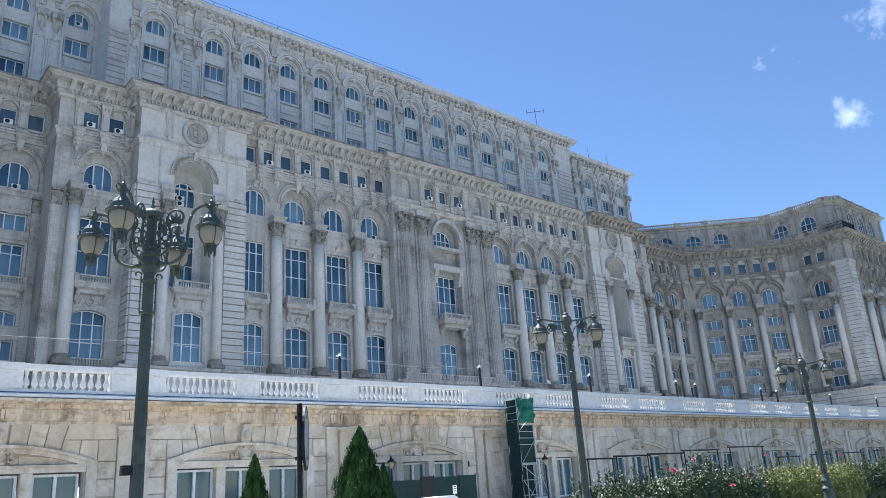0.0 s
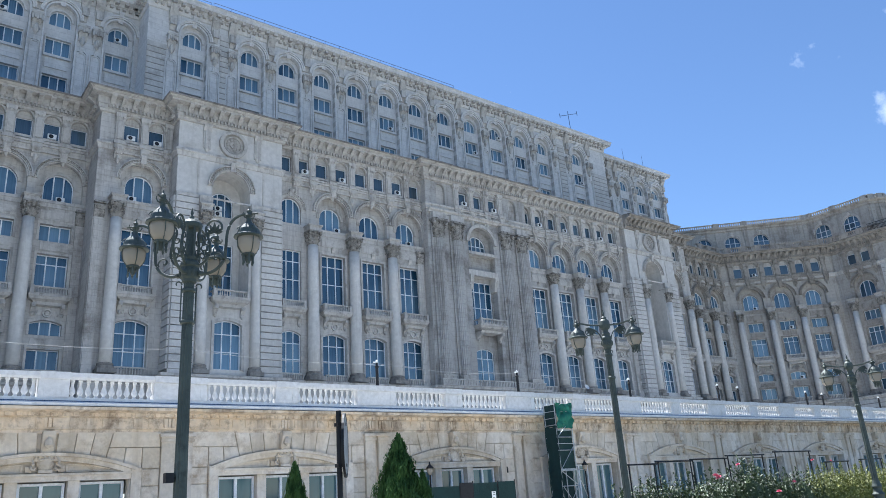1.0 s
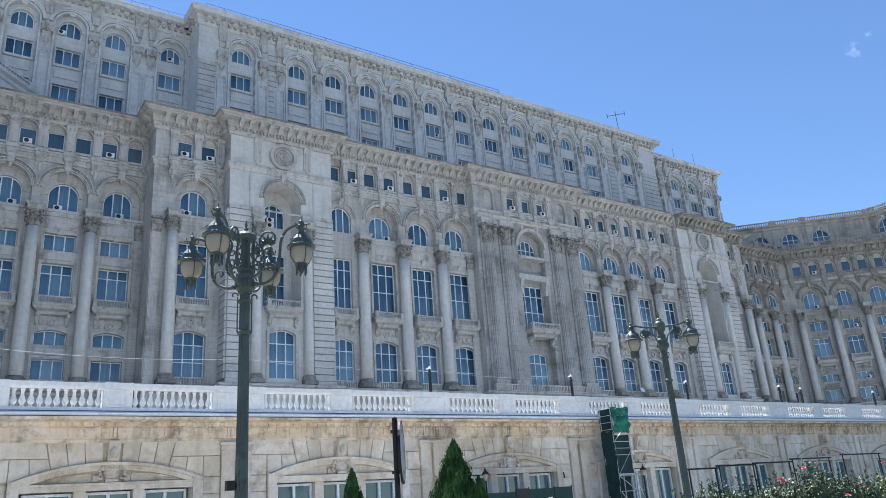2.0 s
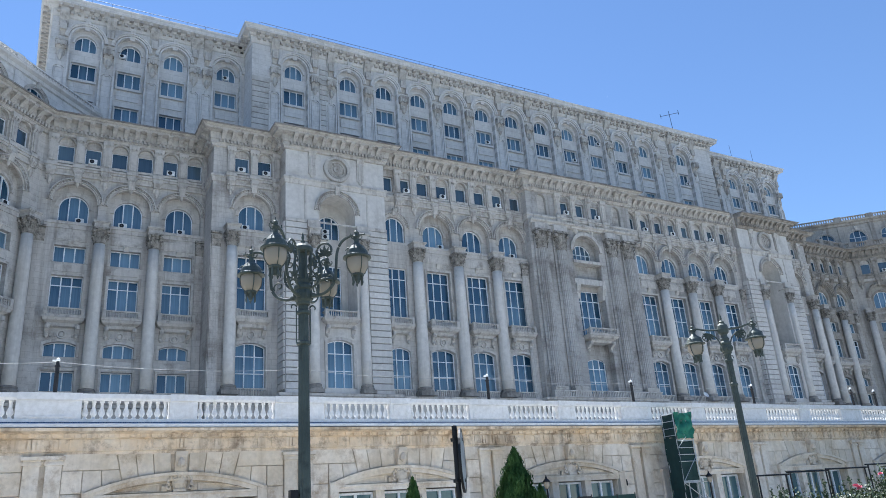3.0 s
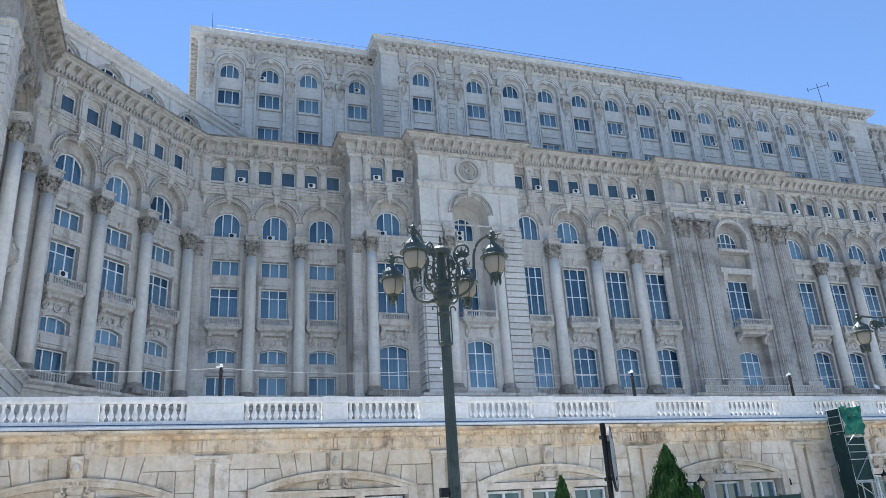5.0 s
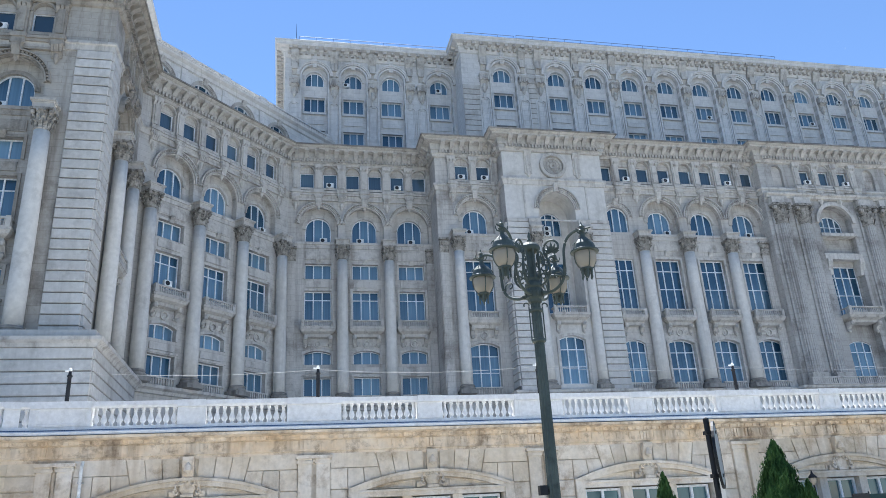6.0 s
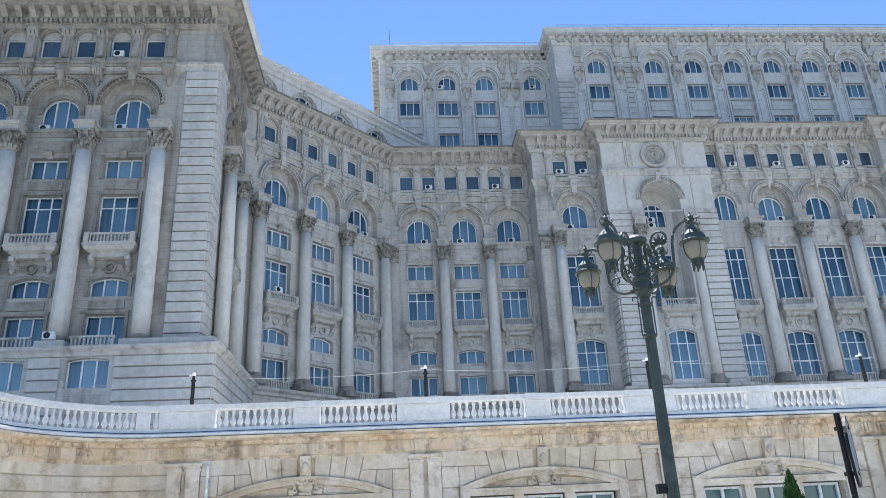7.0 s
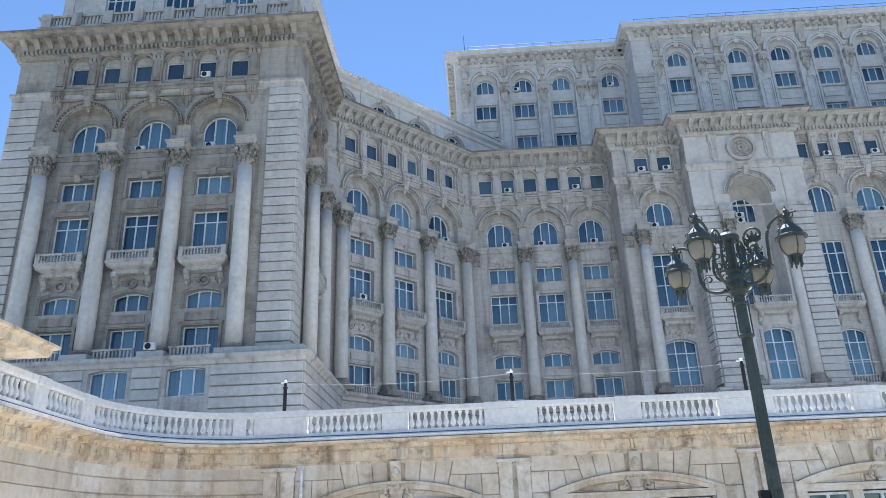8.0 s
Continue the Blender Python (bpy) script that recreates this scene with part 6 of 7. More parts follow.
bm = bmesh.new()
box(bm, L1[0] - 0.2, L1[0] - 0.1, L1[1] - 0.05, L1[1] + 0.05, 2.03, 2.15)
box(bm, L1[0] - 0.11, L1[0] - 0.07, L1[1] - 0.02, L1[1] + 0.02, 2.07, 2.1)
part("junction_box", bm, IRON, lamp)


def two_arm_lamp(x, y, top, turn, k):
    """A smaller lamp: a short crossbar on scrolled brackets, a lantern at each end; k is its size."""
    lamp = thing("street_lamp", "dark green cast-iron street lamp with two lanterns on a crossbar", "street lamp", (x, y, 0), "street lamps")
    C = Matrix.Translation((x, y, 0)) @ Matrix.Rotation(radians(turn), 4, "Z")
    H = Matrix.Translation((0, 0, top)) @ Matrix.Scale(k, 4)
    lamp_post(lamp, (x, y), top, k)
    bm = bmesh.new()
    lathe(bm, ((0.07, 0.3), (0.075, 0.4), (0.12, 0.44), (0.14, 0.52), (0.12, 0.62), (0.06, 0.68), (0.07, 0.71), (0.02, 0.75), (0.03, 0.8), (0.004, 0.92)), 12)
    part("crown", bm, BRONZE, lamp, m=C @ H)
    for q in (-1, 1):
        bm = bmesh.new()
        tube(bm, [(q * p.x, 0, p.y) for p in eased(((0.0, 0.52), (0.35, 0.54), (0.6, 0.6), (0.7, 0.59)))], 0.024, 7)
        tube(bm, [(q * p.x, 0, p.y) for p in eased(((0.1, 0.12), (0.16, 0.3), (0.27, 0.42), (0.42, 0.48)))], 0.016, 5)
        tube(bm, [(q * px, 0, pz) for px, pz in scroll(0.4, 0.36, 0.12, 1.2, -4.2)], 0.014, 5)
        palmette(bm, q * 0.34, 0.44, 0.2, radians(-90 + 20 * q))
        part("arm", bm, BRONZE, lamp, m=C @ H)
        lantern(C @ H @ Matrix.Translation((q * 0.7, 0, 0.58)) @ Matrix.Diagonal((1.25, 1.25, 1.32, 1)), lamp)
    return lamp


two_arm_lamp(11.5, 9.5, 4.25, -38, 0.78)
two_arm_lamp(21.6, 9.6, 3.95, -52, 0.86)

# ---- round traffic sign on its post, seen nearly from its edge ----
sign = thing("traffic_sign", "round traffic sign on a dark post, turned edge-on", "traffic sign", (3.5, 6.0, 0))
S = Matrix.Translation((3.5, 6.0, 0))
bm = bmesh.new()
lathe(bm, ((0.024, 0), (0.024, 2.42), (0.002, 2.43)), 10)
part("post", bm, IRON, sign, m=S)
bm = bmesh.new()
D = S @ Matrix.Translation((0.044, -0.026, 2.12)) @ Matrix.Rotation(radians(55.3), 4, "Z") @ Matrix.Rotation(radians(90), 4, "X")
lathe(bm, ((0.02, -0.008), (0.265, -0.008), (0.27, 0.0), (0.265, 0.008), (0.02, 0.008)), 28)
disc = part("disc", bm, STEEL, sign, "bare metal back of the sign disc", D)
bm = bmesh.new()
circ = lambda r: [(r * math.cos(2 * math.pi * k / 28), r * math.sin(2 * math.pi * k / 28)) for k in range(28)]
ring(bm, circ(0.25), circ(0.276), -0.010, 0.010, True)
part("rim", bm, IRON, disc, m=D @ Matrix.Rotation(radians(90), 4, "X"))
for z in (1.95, 2.3):
    bm = bmesh.new()
    box(bm, -0.03, 0.06, -0.03, 0.03, z - 0.015, z + 0.015)
    part("clamp", bm, IRON, sign, m=S)


# ---- planting ----
def leaf_cloud(bm, spots, size, up=0.3):
    """Small folded leaves at spots (place, outward direction)."""
    for p, o in spots:
        t = Vector((random.gauss(0, 1), random.gauss(0, 1), random.gauss(0, 1) + up)).normalized()
        s = t.cross(o if o.length > 0.01 else Vector((0, 0, 1))).normalized()
        k = size * random.uniform(0.6, 1.3)
        a, b, c, d = p - t * k, p + s * k * (0.5 if up < 2 else 0.3), p + t * k, p - s * k * (0.5 if up < 2 else 0.3)
        f = o * k * 0.25
        va, vc = bm.verts.new(a), bm.verts.new(c)
        bm.faces.new((va, bm.verts.new(b + f), vc))
        bm.faces.new((va, vc, bm.verts.new(d + f)))


def conifer(x, y, h, r, dense):
    tree = thing("thuja_tree", "young dark green conical thuja tree", "tree", (x, y, 0), "thuja trees")
    bm = bmesh.new()
    lathe(bm, ((0.09, 0), (0.06, h * 0.4), (0.01, h * 0.95)), 7, (x, y, 0))
    part("trunk", bm, BARK, tree)
    bm = bmesh.new()
    spots = []
    for i in range(dense):
        t = random.random() ** 0.75 * (0.55 if random.random() < 0.8 else 1.0) + 0.004
        a = random.uniform(0, 2 * math.pi)
        k = 0.82 + 0.55 * noise.noise((math.cos(a) * 2.6 + x, math.sin(a) * 2.6, t * 14)) + 0.2 * noise.noise((math.cos(a) * 7, math.sin(a) * 7 + y, t * 40))
        q = r * t ** 0.8 * k * random.uniform(0.62, 1.18)
        o = Vector((math.cos(a), math.sin(a), 0.6)).normalized()
        spots.append((Vector((x + q * math.cos(a), y + q * math.sin(a), h * (1 - t) + random.gauss(0, 0.02))), o))
    leaf_cloud(bm, spots, 0.036, 3.0)
    lathe(bm, [(max(0.01, r * 0.5 * t ** 0.92), h * (1 - t)) for t in (0.98, 0.8, 0.6, 0.45, 0.3, 0.18, 0.08, 0.02)], 12, (x, y, 0))
    part("crown", bm, CONIFER, tree)


conifer(6.85, 10.0, 2.62, 0.82, 26000)
conifer(6.1, 12.0, 2.38, 0.58, 11000)
conifer(7.5, 10.3, 2.08, 0.55, 7000)


def bush(name, label, cat, spans, mat, leaves, size, kind="stuff"):
    """A loose hedge: mounds of leaves and a few long shoots along spans (x, y, half width, top)."""
    bm = bmesh.new()
    spots = []
    for x, y, w, top in spans:
        for i in range(leaves):
            a, e = random.uniform(0, 2 * math.pi), random.random()
            rr = math.sqrt(random.uniform(0.35, 1.0))
            ph = math.acos(min(1, e))
            px = x + w * rr * math.sin(ph) * math.cos(a)
            py = y + 0.6 * rr * math.sin(ph) * math.sin(a)
            pz = (top * 0.45) + top * 0.55 * rr * math.cos(ph) + random.gauss(0, 0.05)
            if random.random() < 0.3:
                pz = random.uniform(0.3, top * 0.6)
            o = Vector((px - x, py - y, pz - top * 0.4)).normalized()
            spots.append((Vector((px, py, max(0.1, pz))), o))
        for i in range(3):
            sx_, sy_ = x + random.uniform(-w, w) * 0.8, y + random.uniform(-0.4, 0.4)
            hh = top + random.uniform(0.0, 0.3)
            lean = random.uniform(-0.15, 0.15)
            for j in range(26):
                t = j / 26
                spots.append((Vector((sx_ + lean * t + random.gauss(0, 0.03), sy_, top * 0.7 + (hh - top * 0.7) * t)), Vector((random.gauss(0, 1), random.gauss(0, 1), 0.2)).normalized()))
            tube(bm, [(sx_, sy_, 0.4), (sx_ + lean, sy_, hh)], 0.006, 4)
    for x, y, w, top in spans:
        lathe(bm, ((0.3, 0.02), (0.42, top * 0.45), (0.25, top * 0.72), (0.03, top * 0.8)), 7, (x, y, 0))
    leaf_cloud(bm, spots, size)
    ob = part(name, bm, mat, None)
    return tagged(ob, label, cat, kind=kind)


spans = []
x = 13.7
tops = ((12.6, 1.55), (14.0, 1.62), (15.6, 1.62), (17.0, 1.8), (18.2, 2.08), (19.3, 1.85), (20.5, 1.72), (21.2, 1.25), (26.2, 1.2), (27.2, 1.62), (28.5, 1.75), (34.0, 1.85))
while x < 34:
    t = next(((b[1] - a[1]) * (x - a[0]) / (b[0] - a[0]) + a[1] for a, b in zip(tops, tops[1:]) if a[0] <= x <= b[0]), 1.7)
    spans.append((x, 11.2 + random.uniform(-0.25, 0.25), 0.75, t + random.uniform(-0.1, 0.12)))
    x += 0.55
bush("rose_hedge", "tall loose rose bushes with small dark green leaves", "hedge", spans, LEAF, 1700, 0.042)
bush("clipped_hedge", "yellow-green clipped hedge in sunlight", "hedge", [(21.2 + 0.5 * k, 10.95, 0.6, 1.74 + random.uniform(-0.03, 0.03)) for k in range(11)], YELLOWLEAF, 1800, 0.035)
bm = bmesh.new()
for ring_i, (rr, hh) in enumerate(((0.02, 0.05), (0.045, 0.04), (0.065, 0.015))):
    for k in range(5 + ring_i):
        a = 2 * math.pi * (k + 0.4 * ring_i) / (5 + ring_i)
        c, s = math.cos(a), math.sin(a)
        q = [(0.2 * rr * c, 0.2 * rr * s, -0.01), (rr * c - 0.03 * s, rr * s + 0.03 * c, hh * 0.6), (rr * 1.1 * c, rr * 1.1 * s, hh), (rr * c + 0.03 * s, rr * s - 0.03 * c, hh * 0.6)]
        bm.faces.new([bm.verts.new(v) for v in q])
rose = tagged(part("rose", bm, PETAL, None, m=Matrix.Translation((16.0, 10.6, 1.76))), "pink-red open rose bloom above the leaves", "rose", "rose blooms")
for p in ((16.1, 10.62, 1.74), (16.05, 10.55, 1.71), (17.15, 10.7, 1.98), (20.9, 10.8, 2.02), (22.1, 10.9, 1.98), (25.6, 10.8, 1.92), (18.4, 10.5, 1.3), (19.2, 10.5, 1.5)):
    copy_thing(rose, pose(*p, random.uniform(-30, 30), random.uniform(-30, 30), random.uniform(0, 360)) @ Matrix.Scale(random.uniform(0.6, 1.0), 4))


# ---- rose arches of thin black iron ----
for x0, x1, z in ((13.85, 14.74, 2.1), (14.89, 16.12, 2.14), (16.22, 17.56, 2.17), (17.71, 19.3, 2.23), (19.96, 21.75, 2.29), (22.6, 23.9, 1.97), (24.77, 26.11, 2.0), (27.14, 28.66, 2.02), (29.68, 31.3, 2.06)):
    fr = thing("rose_trellis", "plain black iron trellis frame among the roses", "trellis", ((x0 + x1) / 2, 11.3, 0), "rose trellises")
    for x in (x0, x1):
        bm = bmesh.new()
        tube(bm, [(x, 11.3, 0), (x, 11.3, z)], 0.018, 6)
        part("post", bm, IRON, fr)
    bm = bmesh.new()
    tube(bm, [(x0 - 0.1, 11.3, z), (x1 + 0.1, 11.3, z)], 0.02, 6)
    part("bar", bm, IRON, fr)

# ---- scaffold with green netting against the wall ----
sc = thing("scaffold", "steel scaffold tower wrapped in green netting against the terrace wall", "scaffold", (30.2, 28.6, 0))
for x in (29.25, 30.4):
    for y in (28.25, 29.02):
        bm = bmesh.new()
        tube(bm, [(x, y, 0), (x, y, 6.25)], 0.03, 7)
        part("standard", bm, STEEL, sc)
for y in (28.25, 29.02):
    bm = bmesh.new()
    tube(bm, [(31.0, y, 0), (31.0, y, 2.7)], 0.03, 7)
    part("standard", bm, STEEL, sc)
for z in (0.5, 1.2, 1.95, 2.72, 3.72, 4.05, 4.38, 5.0, 5.35, 5.7, 6.05):
    for y in (28.25, 29.02):
        bm = bmesh.new()
        tube(bm, [(29.2, y, z), (31.05 if z < 2.8 else 30.45, y, z)], 0.02, 6)
        part("ledger", bm, STEEL, sc)
    if z > 4.9:
        bm = bmesh.new()
        tube(bm, [(29.19, 28.2, z), (29.19, 29.05, z)], 0.018, 6)
        part("transom", bm, STEEL, sc)
for xa, za, xb, zb in ((29.25, 2.75, 30.4, 4.0), (29.25, 4.4, 30.0, 5.0), (29.25, 0.6, 30.4, 1.95), (30.4, 0.6, 29.25, 1.95), (29.25, 2.7, 30.4, 1.95), (30.4, 2.6, 31.0, 1.3), (30.4, 1.3, 31.0, 0.2)):
    bm = bmesh.new()
    tube(bm, [(xa, 28.21, za), (xb, 28.21, zb)], 0.018, 6)
    part("brace", bm, STEEL, sc)
for z in (2.75, 4.72):
    bm = bmesh.new()
    box(bm, 29.27, 30.4, 28.3, 29.0, z, z + 0.05)
    part("deck", bm, STEEL, sc)


def cloth(u0, u1, z0, z1, nu, nz, at, sag=0.03):
    """A slack sheet with folds, doubled for thickness."""
    bm = bmesh.new()
    def grid(off):
        return [[bm.verts.new(at(u0 + (u1 - u0) * i / nu, sag * noise.noise((i * 0.55, j * 0.33, off * 0.0 + u0)) * 2 + off, z0 + (z1 - z0) * j / nz + (0.07 * math.sin(math.pi * i / nu) * -1 if j == nz else 0) + (0.05 * noise.noise((i * 0.9, 3.3, u0)) if j == 0 else 0))) for j in range(nz + 1)] for i in range(nu + 1)]
    a, b = grid(0.0), grid(0.012)
    for g in (a, b):
        for i in range(nu):
            for j in range(nz):
                bm.faces.new((g[i][j], g[i + 1][j], g[i + 1][j + 1], g[i][j + 1]))
    return bm


part("netting", cloth(29.22, 30.42, 4.82, 6.15, 14, 14, lambda u, d, z: (u, 28.16 + d, z), 0.13), NET, sc, "bright green slack netting", smooth=True)
part("netting", cloth(29.25, 30.42, 2.8, 4.75, 10, 12, lambda u, d, z: (u, 28.32 + d, z)), DARKNET, sc, "dark green netting", smooth=True)
part("netting", cloth(28.2, 29.08, 0.1, 4.95, 8, 24, lambda u, d, z: (29.21 + d, u, z)), DARKNET, sc, "dark green netting", smooth=True)
part("netting", cloth(28.2, 29.08, 4.9, 6.1, 8, 10, lambda u, d, z: (29.24 + d, u, z)), DARKNET, sc, "dark green netting", smooth=True)
part("netting", cloth(29.25, 31.0, 0.2, 4.7, 14, 18, lambda u, d, z: (u, 29.1 + d, z)), DARKNET, sc, "dark green netting", smooth=True)

# ---- dark site fence, notice and car at the door ----
fence = thing("site_fence", "dark sheeted site fence in front of the arched door", "fence", (22.4, 27, 0))
for k, (x0, x1, z) in enumerate(((20.0, 21.55, 2.2), (21.6, 22.3, 2.32), (22.35, 23.75, 2.28), (23.8, 24.8, 2.3))):
    bm = bmesh.new()
    box(bm, x0, x1, 27.0 - 0.02 * (k % 2), 27.05, 0.1, z)
    part("panel", bm, DARKNET if k != 1 else IRON, fence)
    bm = bmesh.new()
    tube(bm, [(x1 + 0.02, 27.0, 0), (x1 + 0.02, 27.0, z + 0.06)], 0.025, 6)
    part("post", bm, IRON, fence)
nt_ = thing("notice_post", "small white notice board on a thin post", "notice", (22.6, 26.0, 0))
bm = bmesh.new()
tube(bm, [(22.6, 26, 0), (22.6, 26, 1.75)], 0.02, 6)
part("post", bm, STEEL, nt_)
bm = bmesh.new()
box(bm, 22.5, 22.72, 25.96, 25.98, 1.52, 1.88)
brd = part("board", bm, PLASTIC, nt_)
for z in (1.62, 1.72, 1.8):
    bm = bmesh.new()
    box(bm, 22.55, 22.67, 25.952, 25.96, z, z + 0.03)
    part("text_bar", bm, IRON, brd)
plaque = thing("wall_plaque", "small black metal plaque on the ashlar wall", "plaque", (26.9, 29.9, 2.9))
bm = bmesh.new()
box(bm, 26.72, 27.1, 29.86, 29.94, 2.78, 3.0)
for j in range(4):
    box(bm, 26.74 + 0.09 * j, 26.8 + 0.09 * j, 29.86, 29.93, 3.0, 3.05 + 0.03 * (j % 2))
part("plate", bm, IRON, plaque)
for x, z in ((20.9, 3.15), (31.0, 3.05)):
    dl = thing("post_lantern", "small black post lantern before the wall", "lantern", (x, 28.2, 0), "post lanterns")
    bm = bmesh.new()
    lathe(bm, ((0.09, 0), (0.08, 0.4), (0.045, 0.5), (0.04, z - 0.4)), 8, (x, 28.2, 0))
    part("post", bm, IRON, dl)
    bm = bmesh.new()
    lathe(bm, ((0.16, z - 0.12), (0.17, z - 0.08), (0.05, z + 0.05), (0.015, z + 0.18)), 10, (x, 28.2, 0))
    part("cap", bm, IRON, dl)
    bm = bmesh.new()
    lathe(bm, ((0.06, z - 0.4), (0.12, z - 0.28), (0.13, z - 0.12)), 10, (x, 28.2, 0))
    part("globe", bm, LANTERN, dl, smooth=True)
car = thing("parked_car", "white parked car seen by its roof", "car", (19.9, 24.2, 0))
CM = Matrix.Translation((19.9, 24.2, 0))
bm = bmesh.new()
secs = ((-2.1, 0.35, 0.7, 0.7), (-1.9, 0.3, 0.86, 0.82), (-0.9, 0.3, 0.95, 0.86), (0.6, 0.3, 0.95, 0.86), (1.7, 0.3, 0.9, 0.82), (2.1, 0.35, 0.75, 0.7))
rg = [[bm.verts.new((x, y, z)) for y, z in ((-w, lo), (-w, hi - 0.12), (-w + 0.12, hi), (w - 0.12, hi), (w, hi - 0.12), (w, lo))] for x, lo, hi, w in secs]
for a, b in zip(rg, rg[1:]):
    for i in range(6):
        bm.faces.new((a[i], a[(i + 1) % 6], b[(i + 1) % 6], b[i]))
bm.faces.new(rg[0]), bm.faces.new(rg[-1][::-1])
part("body", bm, PLASTIC, car, m=CM, smooth=False)
bm = bmesh.new()
rg = [[bm.verts.new((x, y, z)) for y, z in ((-w, 0.92), (-w * 0.86, h), (w * 0.86, h), (w, 0.92))] for x, h, w in ((-1.3, 0.95, 0.76), (-0.7, 1.43, 0.74), (0.6, 1.47, 0.74), (1.5, 0.95, 0.76))]
for a, b in zip(rg, rg[1:]):
    for i in range(4):
        bm.faces.new((a[i], a[(i + 1) % 4], b[(i + 1) % 4], b[i]))
bm.faces.new(rg[0]), bm.faces.new(rg[-1][::-1])
part("cabin", bm, PLASTIC, car, m=CM)
for x in (-1.35, 1.35):
    for y in (-0.8, 0.8):
        bm = bmesh.new()
        lathe(bm, ((0.2, -0.1), (0.32, -0.1), (0.34, -0.05), (0.34, 0.05), (0.32, 0.1), (0.2, 0.1)), 18)
        part("wheel", bm, IRON, car, m=CM @ Matrix.Translation((x, y, 0.34)) @ Matrix.Rotation(radians(90), 4, "X"))

# ---- slim posts on the terrace with a wire strung between them ----
POSTS = [(-8.6, 8.8), (1.4, 8.8), (11.4, 8.85), (21.4, 8.75), (31.3, 8.7), (41.6, 8.7), (52.0, 8.7), (54.7, 8.6), (65.1, 8.6), (67.9, 8.5), (78.9, 8.5), (90.3, 8.5)]
for x, z in POSTS:
    p = thing("terrace_post", "slim dark post with a white camera head on the terrace", "post", (x, 33, Z_TERRACE), "terrace posts")
    bm = bmesh.new()
    lathe(bm, ((0.16, Z_TERRACE), (0.15, Z_TERRACE + 0.3), (0.085, Z_TERRACE + 0.4), (0.08, z - 0.35), (0.11, z - 0.33), (0.11, z - 0.27), (0.07, z - 0.25), (0.06, z - 0.1)), 9, (x, 33, 0))
    part("pole", bm, IRON, p)
    bm = bmesh.new()
    lathe(bm, ((0.05, z - 0.12), (0.08, z - 0.05), (0.07, z + 0.0), (0.02, z + 0.05)), 9, (x, 33, 0))
    box(bm, x - 0.2, x + 0.02, 32.96, 33.04, z - 0.1, z - 0.04)
    part("camera_head", bm, PLASTIC, p, "white camera head")
wire = thing("overhead_wire", "thin grey wire strung between the terrace posts", "wire", (1.4, 33, 8.6))
ends = [(-30.0, 8.0)] + POSTS[:8]
for (xa, za), (xb, zb) in zip(ends, ends[1:]):
    bm = bmesh.new()
    tube(bm, [(xa + (xb - xa) * k / 8, 33.0, za + (zb - za) * k / 8 - 0.13 - 0.2 * (1 - (k / 4 - 1) ** 2)) for k in range(9)], 0.007, 4)
    part("span", bm, WIRE, wire)

# ---- air conditioners ----
ac = thing("air_conditioner", "white outdoor air-conditioning unit on a window ledge", "air conditioner", (0, 0, 0), "air conditioners")
bm = bmesh.new()
box(bm, -0.42, 0.42, -0.17, 0.17, 0.06, 0.62)
bmesh.ops.bevel(bm, geom=bm.edges[:], offset=0.025, segments=1, affect="EDGES")
part("body", bm, PLASTIC, ac)
bm = bmesh.new()
circ = lambda r: [(-0.1 + r * math.cos(2 * math.pi * k / 16), 0.34 + r * math.sin(2 * math.pi * k / 16)) for k in range(16)]
ring(bm, circ(0.02), circ(0.23), -0.185, -0.17, True)
part("fan_grille", bm, IRON, ac, "dark round fan grille")
bm = bmesh.new()
for x in (-0.3, 0.3):
    box(bm, x - 0.02, x + 0.02, -0.2, 0.2, 0.0, 0.06)
part("bracket", bm, STEEL, ac)
SPOTS = []
LB, TL, RB, MB, RB2 = face_at(0, 81, 0), face_at(0, 77.3, 0), face_at(0, 76, 0), face_at(0, 74.8, 0), face_at(0, 76, 0)
SPOTS += [(LB, u, 0.5, 33.66) for u in (4.0, 8.2, 14.2)] + [(LB, u, -0.15, 40.38) for u in (4.7, 12.7)]
SPOTS += [(TL, 19.7, -0.1, 40.38), (TL, 22.5, -0.1, 40.38), (TL, 20.4, 0.5, 33.66)]
SPOTS += [(face_at(30.2, 75, 0), -0.5, 2.55, 33.6), (face_at(30.2, 75, 0), -0.5, 2.55, 34.25)]
SPOTS += [(RB, u, -0.1, 40.38) for u in (39.8, 45.0, 53.4)] + [(RB, u, 0.5, 33.66) for u in (44.4, 55.2)]
SPOTS += [(MB, u, -0.1, 40.38) for u in (63.8, 69.3)]
SPOTS += [(RB2, u, -0.1, 40.38) for u in (79.6, 85.2, 93.6)] + [(RB2, u, 0.5, 33.66) for u in (90.2, 95.4)]
BF = face_at(-39.2, 54.6, 0)
SPOTS += [(BF, 17.6, 0.5, 33.66), (BF, 16.9, -0.1, 40.38), (BF, 11.6, 0.5, 33.66), (BF, 15.4, -1.9, 15.75)]
O1, O2 = face_at(-14, 67, 45), face_at(136, 81, -45)
SPOTS += [(O1, 16.3, 0.5, 33.66), (O1, 3.9, -0.75, 24.2)]
SPOTS += [(O2, 5.4, 0.5, 33.66), (O2, 11.3, -0.2, 29.25), (O2, 11.3, -0.2, 19.5), (O2, 6.3, -0.1, 40.38)]
UA, UB = face_at(0, 87.5, 0), face_at(0, 91.6, 0)
SPOTS += [(UB, 7.6, 0.3, 61.5), (UB, 20.9, 0.3, 61.5), (UA, 84.2, 0.3, 61.5), (UA, 78.4, 0.3, 57.3), (UA, 61.0, 0.3, 57.3), (UA, 105.0, 0.3, 57.3)]
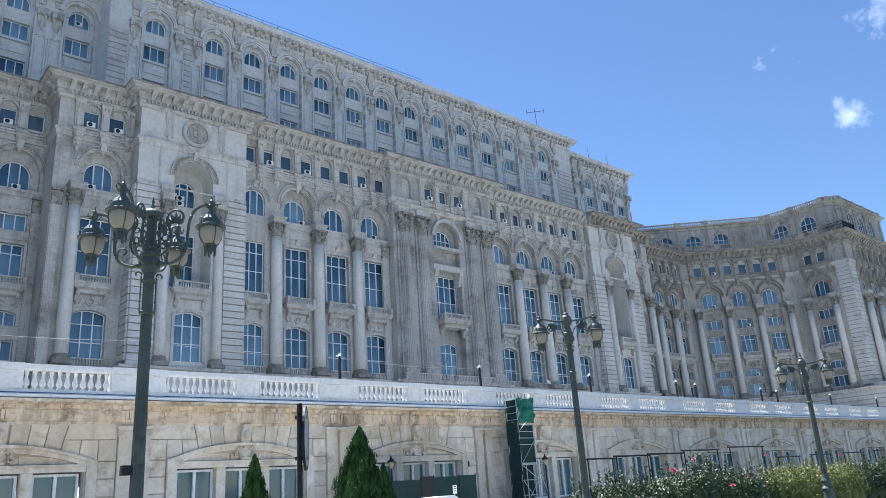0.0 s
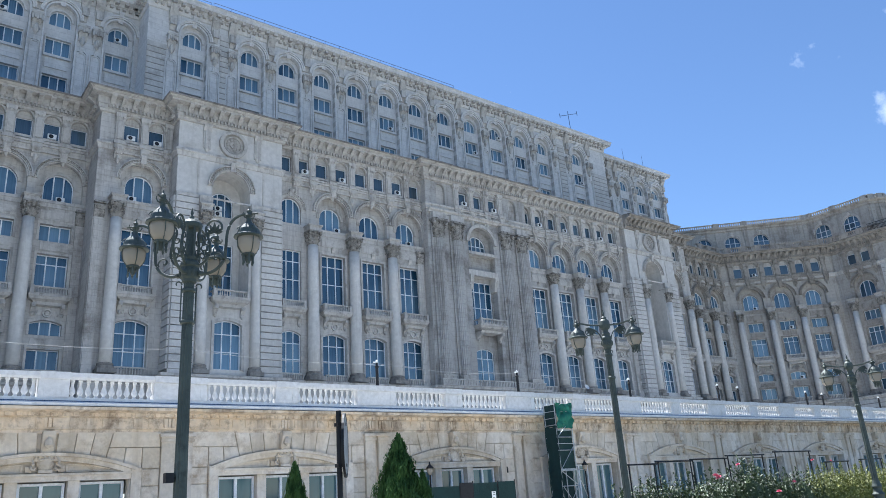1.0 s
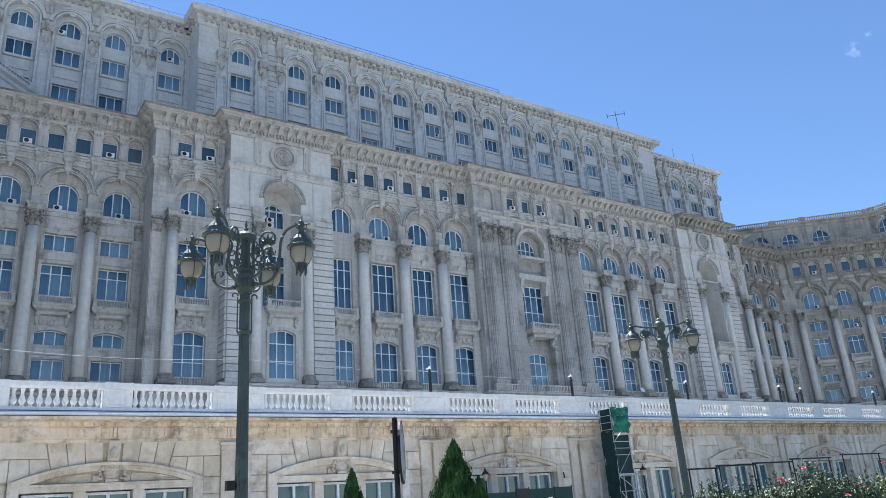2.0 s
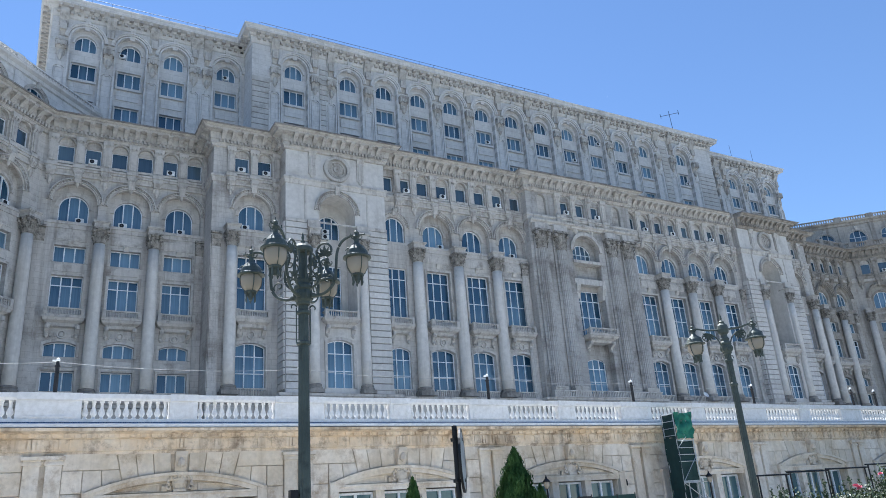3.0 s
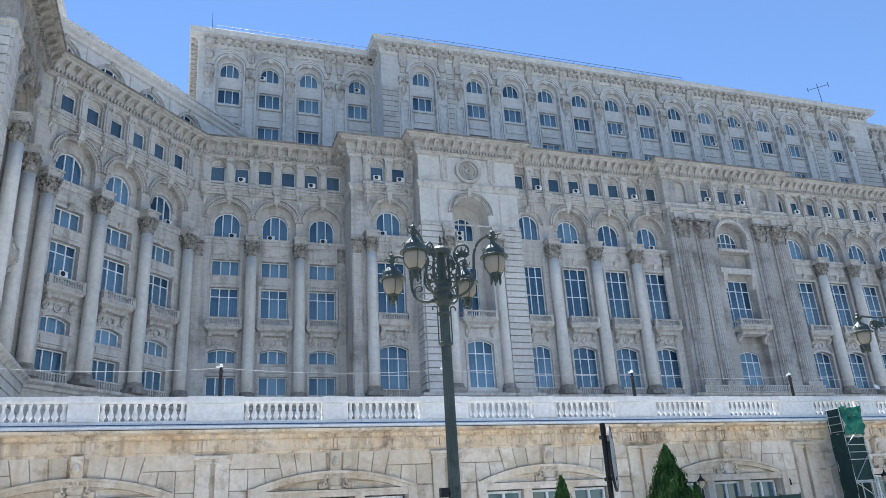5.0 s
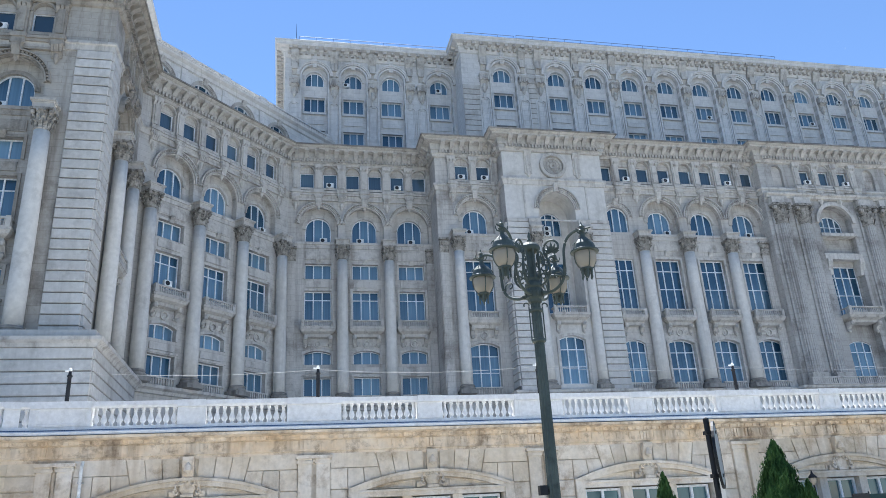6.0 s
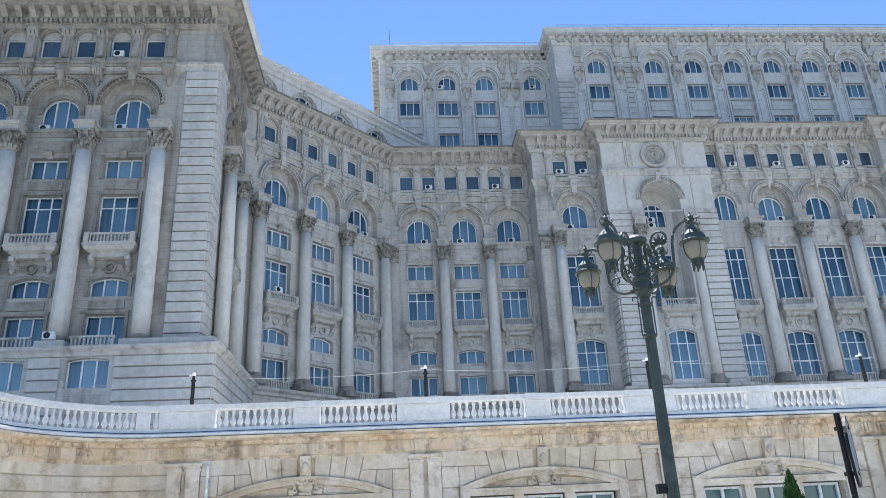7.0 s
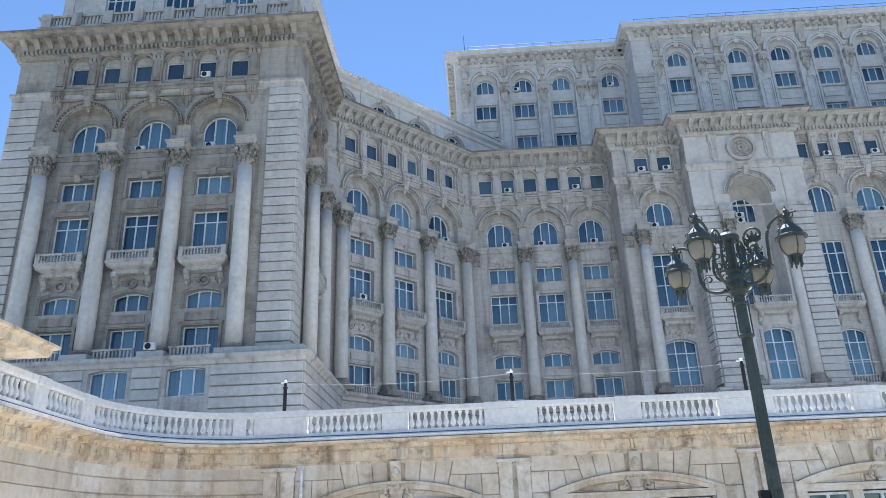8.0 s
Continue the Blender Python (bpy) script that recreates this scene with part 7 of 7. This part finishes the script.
for i, (m, u, d, z) in enumerate(SPOTS):
    at = shift(m, u, d, z)
    if i == 0:
        ac.matrix_basis = at
    else:
        copy_thing(ac, at)
dish = thing("satellite_dish", "small pale satellite dish on the palace ledge", "satellite dish", (84.5, 74.9, 15.3))
bm = bmesh.new()
lathe(bm, ((0.02, 0.0), (0.25, 0.05), (0.42, 0.16), (0.43, 0.17), (0.25, 0.07), (0.02, 0.02)), 14)
part("reflector", bm, PLASTIC, dish, m=Matrix.Translation((84.5, 74.8, 16.0)) @ Matrix.Rotation(radians(60), 4, "X"))
bm = bmesh.new()
tube(bm, [(84.5, 74.9, 15.2), (84.5, 74.9, 16.0)], 0.03, 6)
part("mast", bm, STEEL, dish)

# ---- roof railings and aerials ----
for name, pts, z in (("a", [(1.0, 91.2), (22.6, 91.2)], 68.0), ("b", [(24.2, 87.2), (31.5, 87.2)], 68.0), ("c", [(31.8, 87.0), (74.0, 87.0)], 68.0)):
    rl = thing("roof_railing", "thin grey-blue steel railing along the palace roof", "railing", (pts[0][0], pts[0][1], z), "roof railings")
    (xa, y), (xb, _) = pts
    for h in (0.55, 1.05):
        bm = bmesh.new()
        tube(bm, [(xa, y, z + h), (xb, y, z + h)], 0.042, 5)
        part("rail", bm, RAILPAINT, rl)
    k = int((xb - xa) / 2.4)
    for i in range(k + 1):
        xx = xa + (xb - xa) * i / k
        bm = bmesh.new()
        tube(bm, [(xx, y, z - 0.1), (xx, y, z + 1.05)], 0.028, 5)
        part("post", bm, RAILPAINT, rl)
an = thing("aerial", "bare metal television aerial on the palace roof", "aerial", (106.0, 89.5, 68.5))
for pts in ([(106.0, 89.5, 68.0), (105.6, 89.5, 74.2)], [(103.2, 89.5, 72.5), (108.4, 89.5, 74.5)], [(103.2, 89.5, 72.1), (103.1, 89.5, 73.0)], [(108.4, 89.5, 74.0), (108.3, 89.5, 75.0)]):
    bm = bmesh.new()
    tube(bm, pts, 0.06, 5)
    part("rod", bm, RAILPAINT, an)
for x in (123.5, 130.0, 0.6):
    a2 = thing("lightning_rod", "thin lightning rod on the palace roof", "rod", (x, 91, 68.5))
    bm = bmesh.new()
    tube(bm, [(x, 91, 68.0), (x - 0.1, 91, 71.0)], 0.05, 5, 0.5)
    part("rod", bm, RAILPAINT, a2)
pipe = thing("drainpipe", "pale blue-grey drainpipe on the terrace wall", "drainpipe", (-7.0, 29.9, 0))
bm = bmesh.new()
tube(bm, [(-7.0, 29.78, 0.0), (-7.0, 29.78, 4.6), (-7.0, 29.9, 4.75)], 0.06, 8)
part("pipe", bm, PLASTIC, pipe)
for z in (1.2, 2.6, 4.0):
    bm = bmesh.new()
    box(bm, -7.09, -6.91, 29.76, 29.96, z, z + 0.05)
    part("clip", bm, STEEL, pipe)
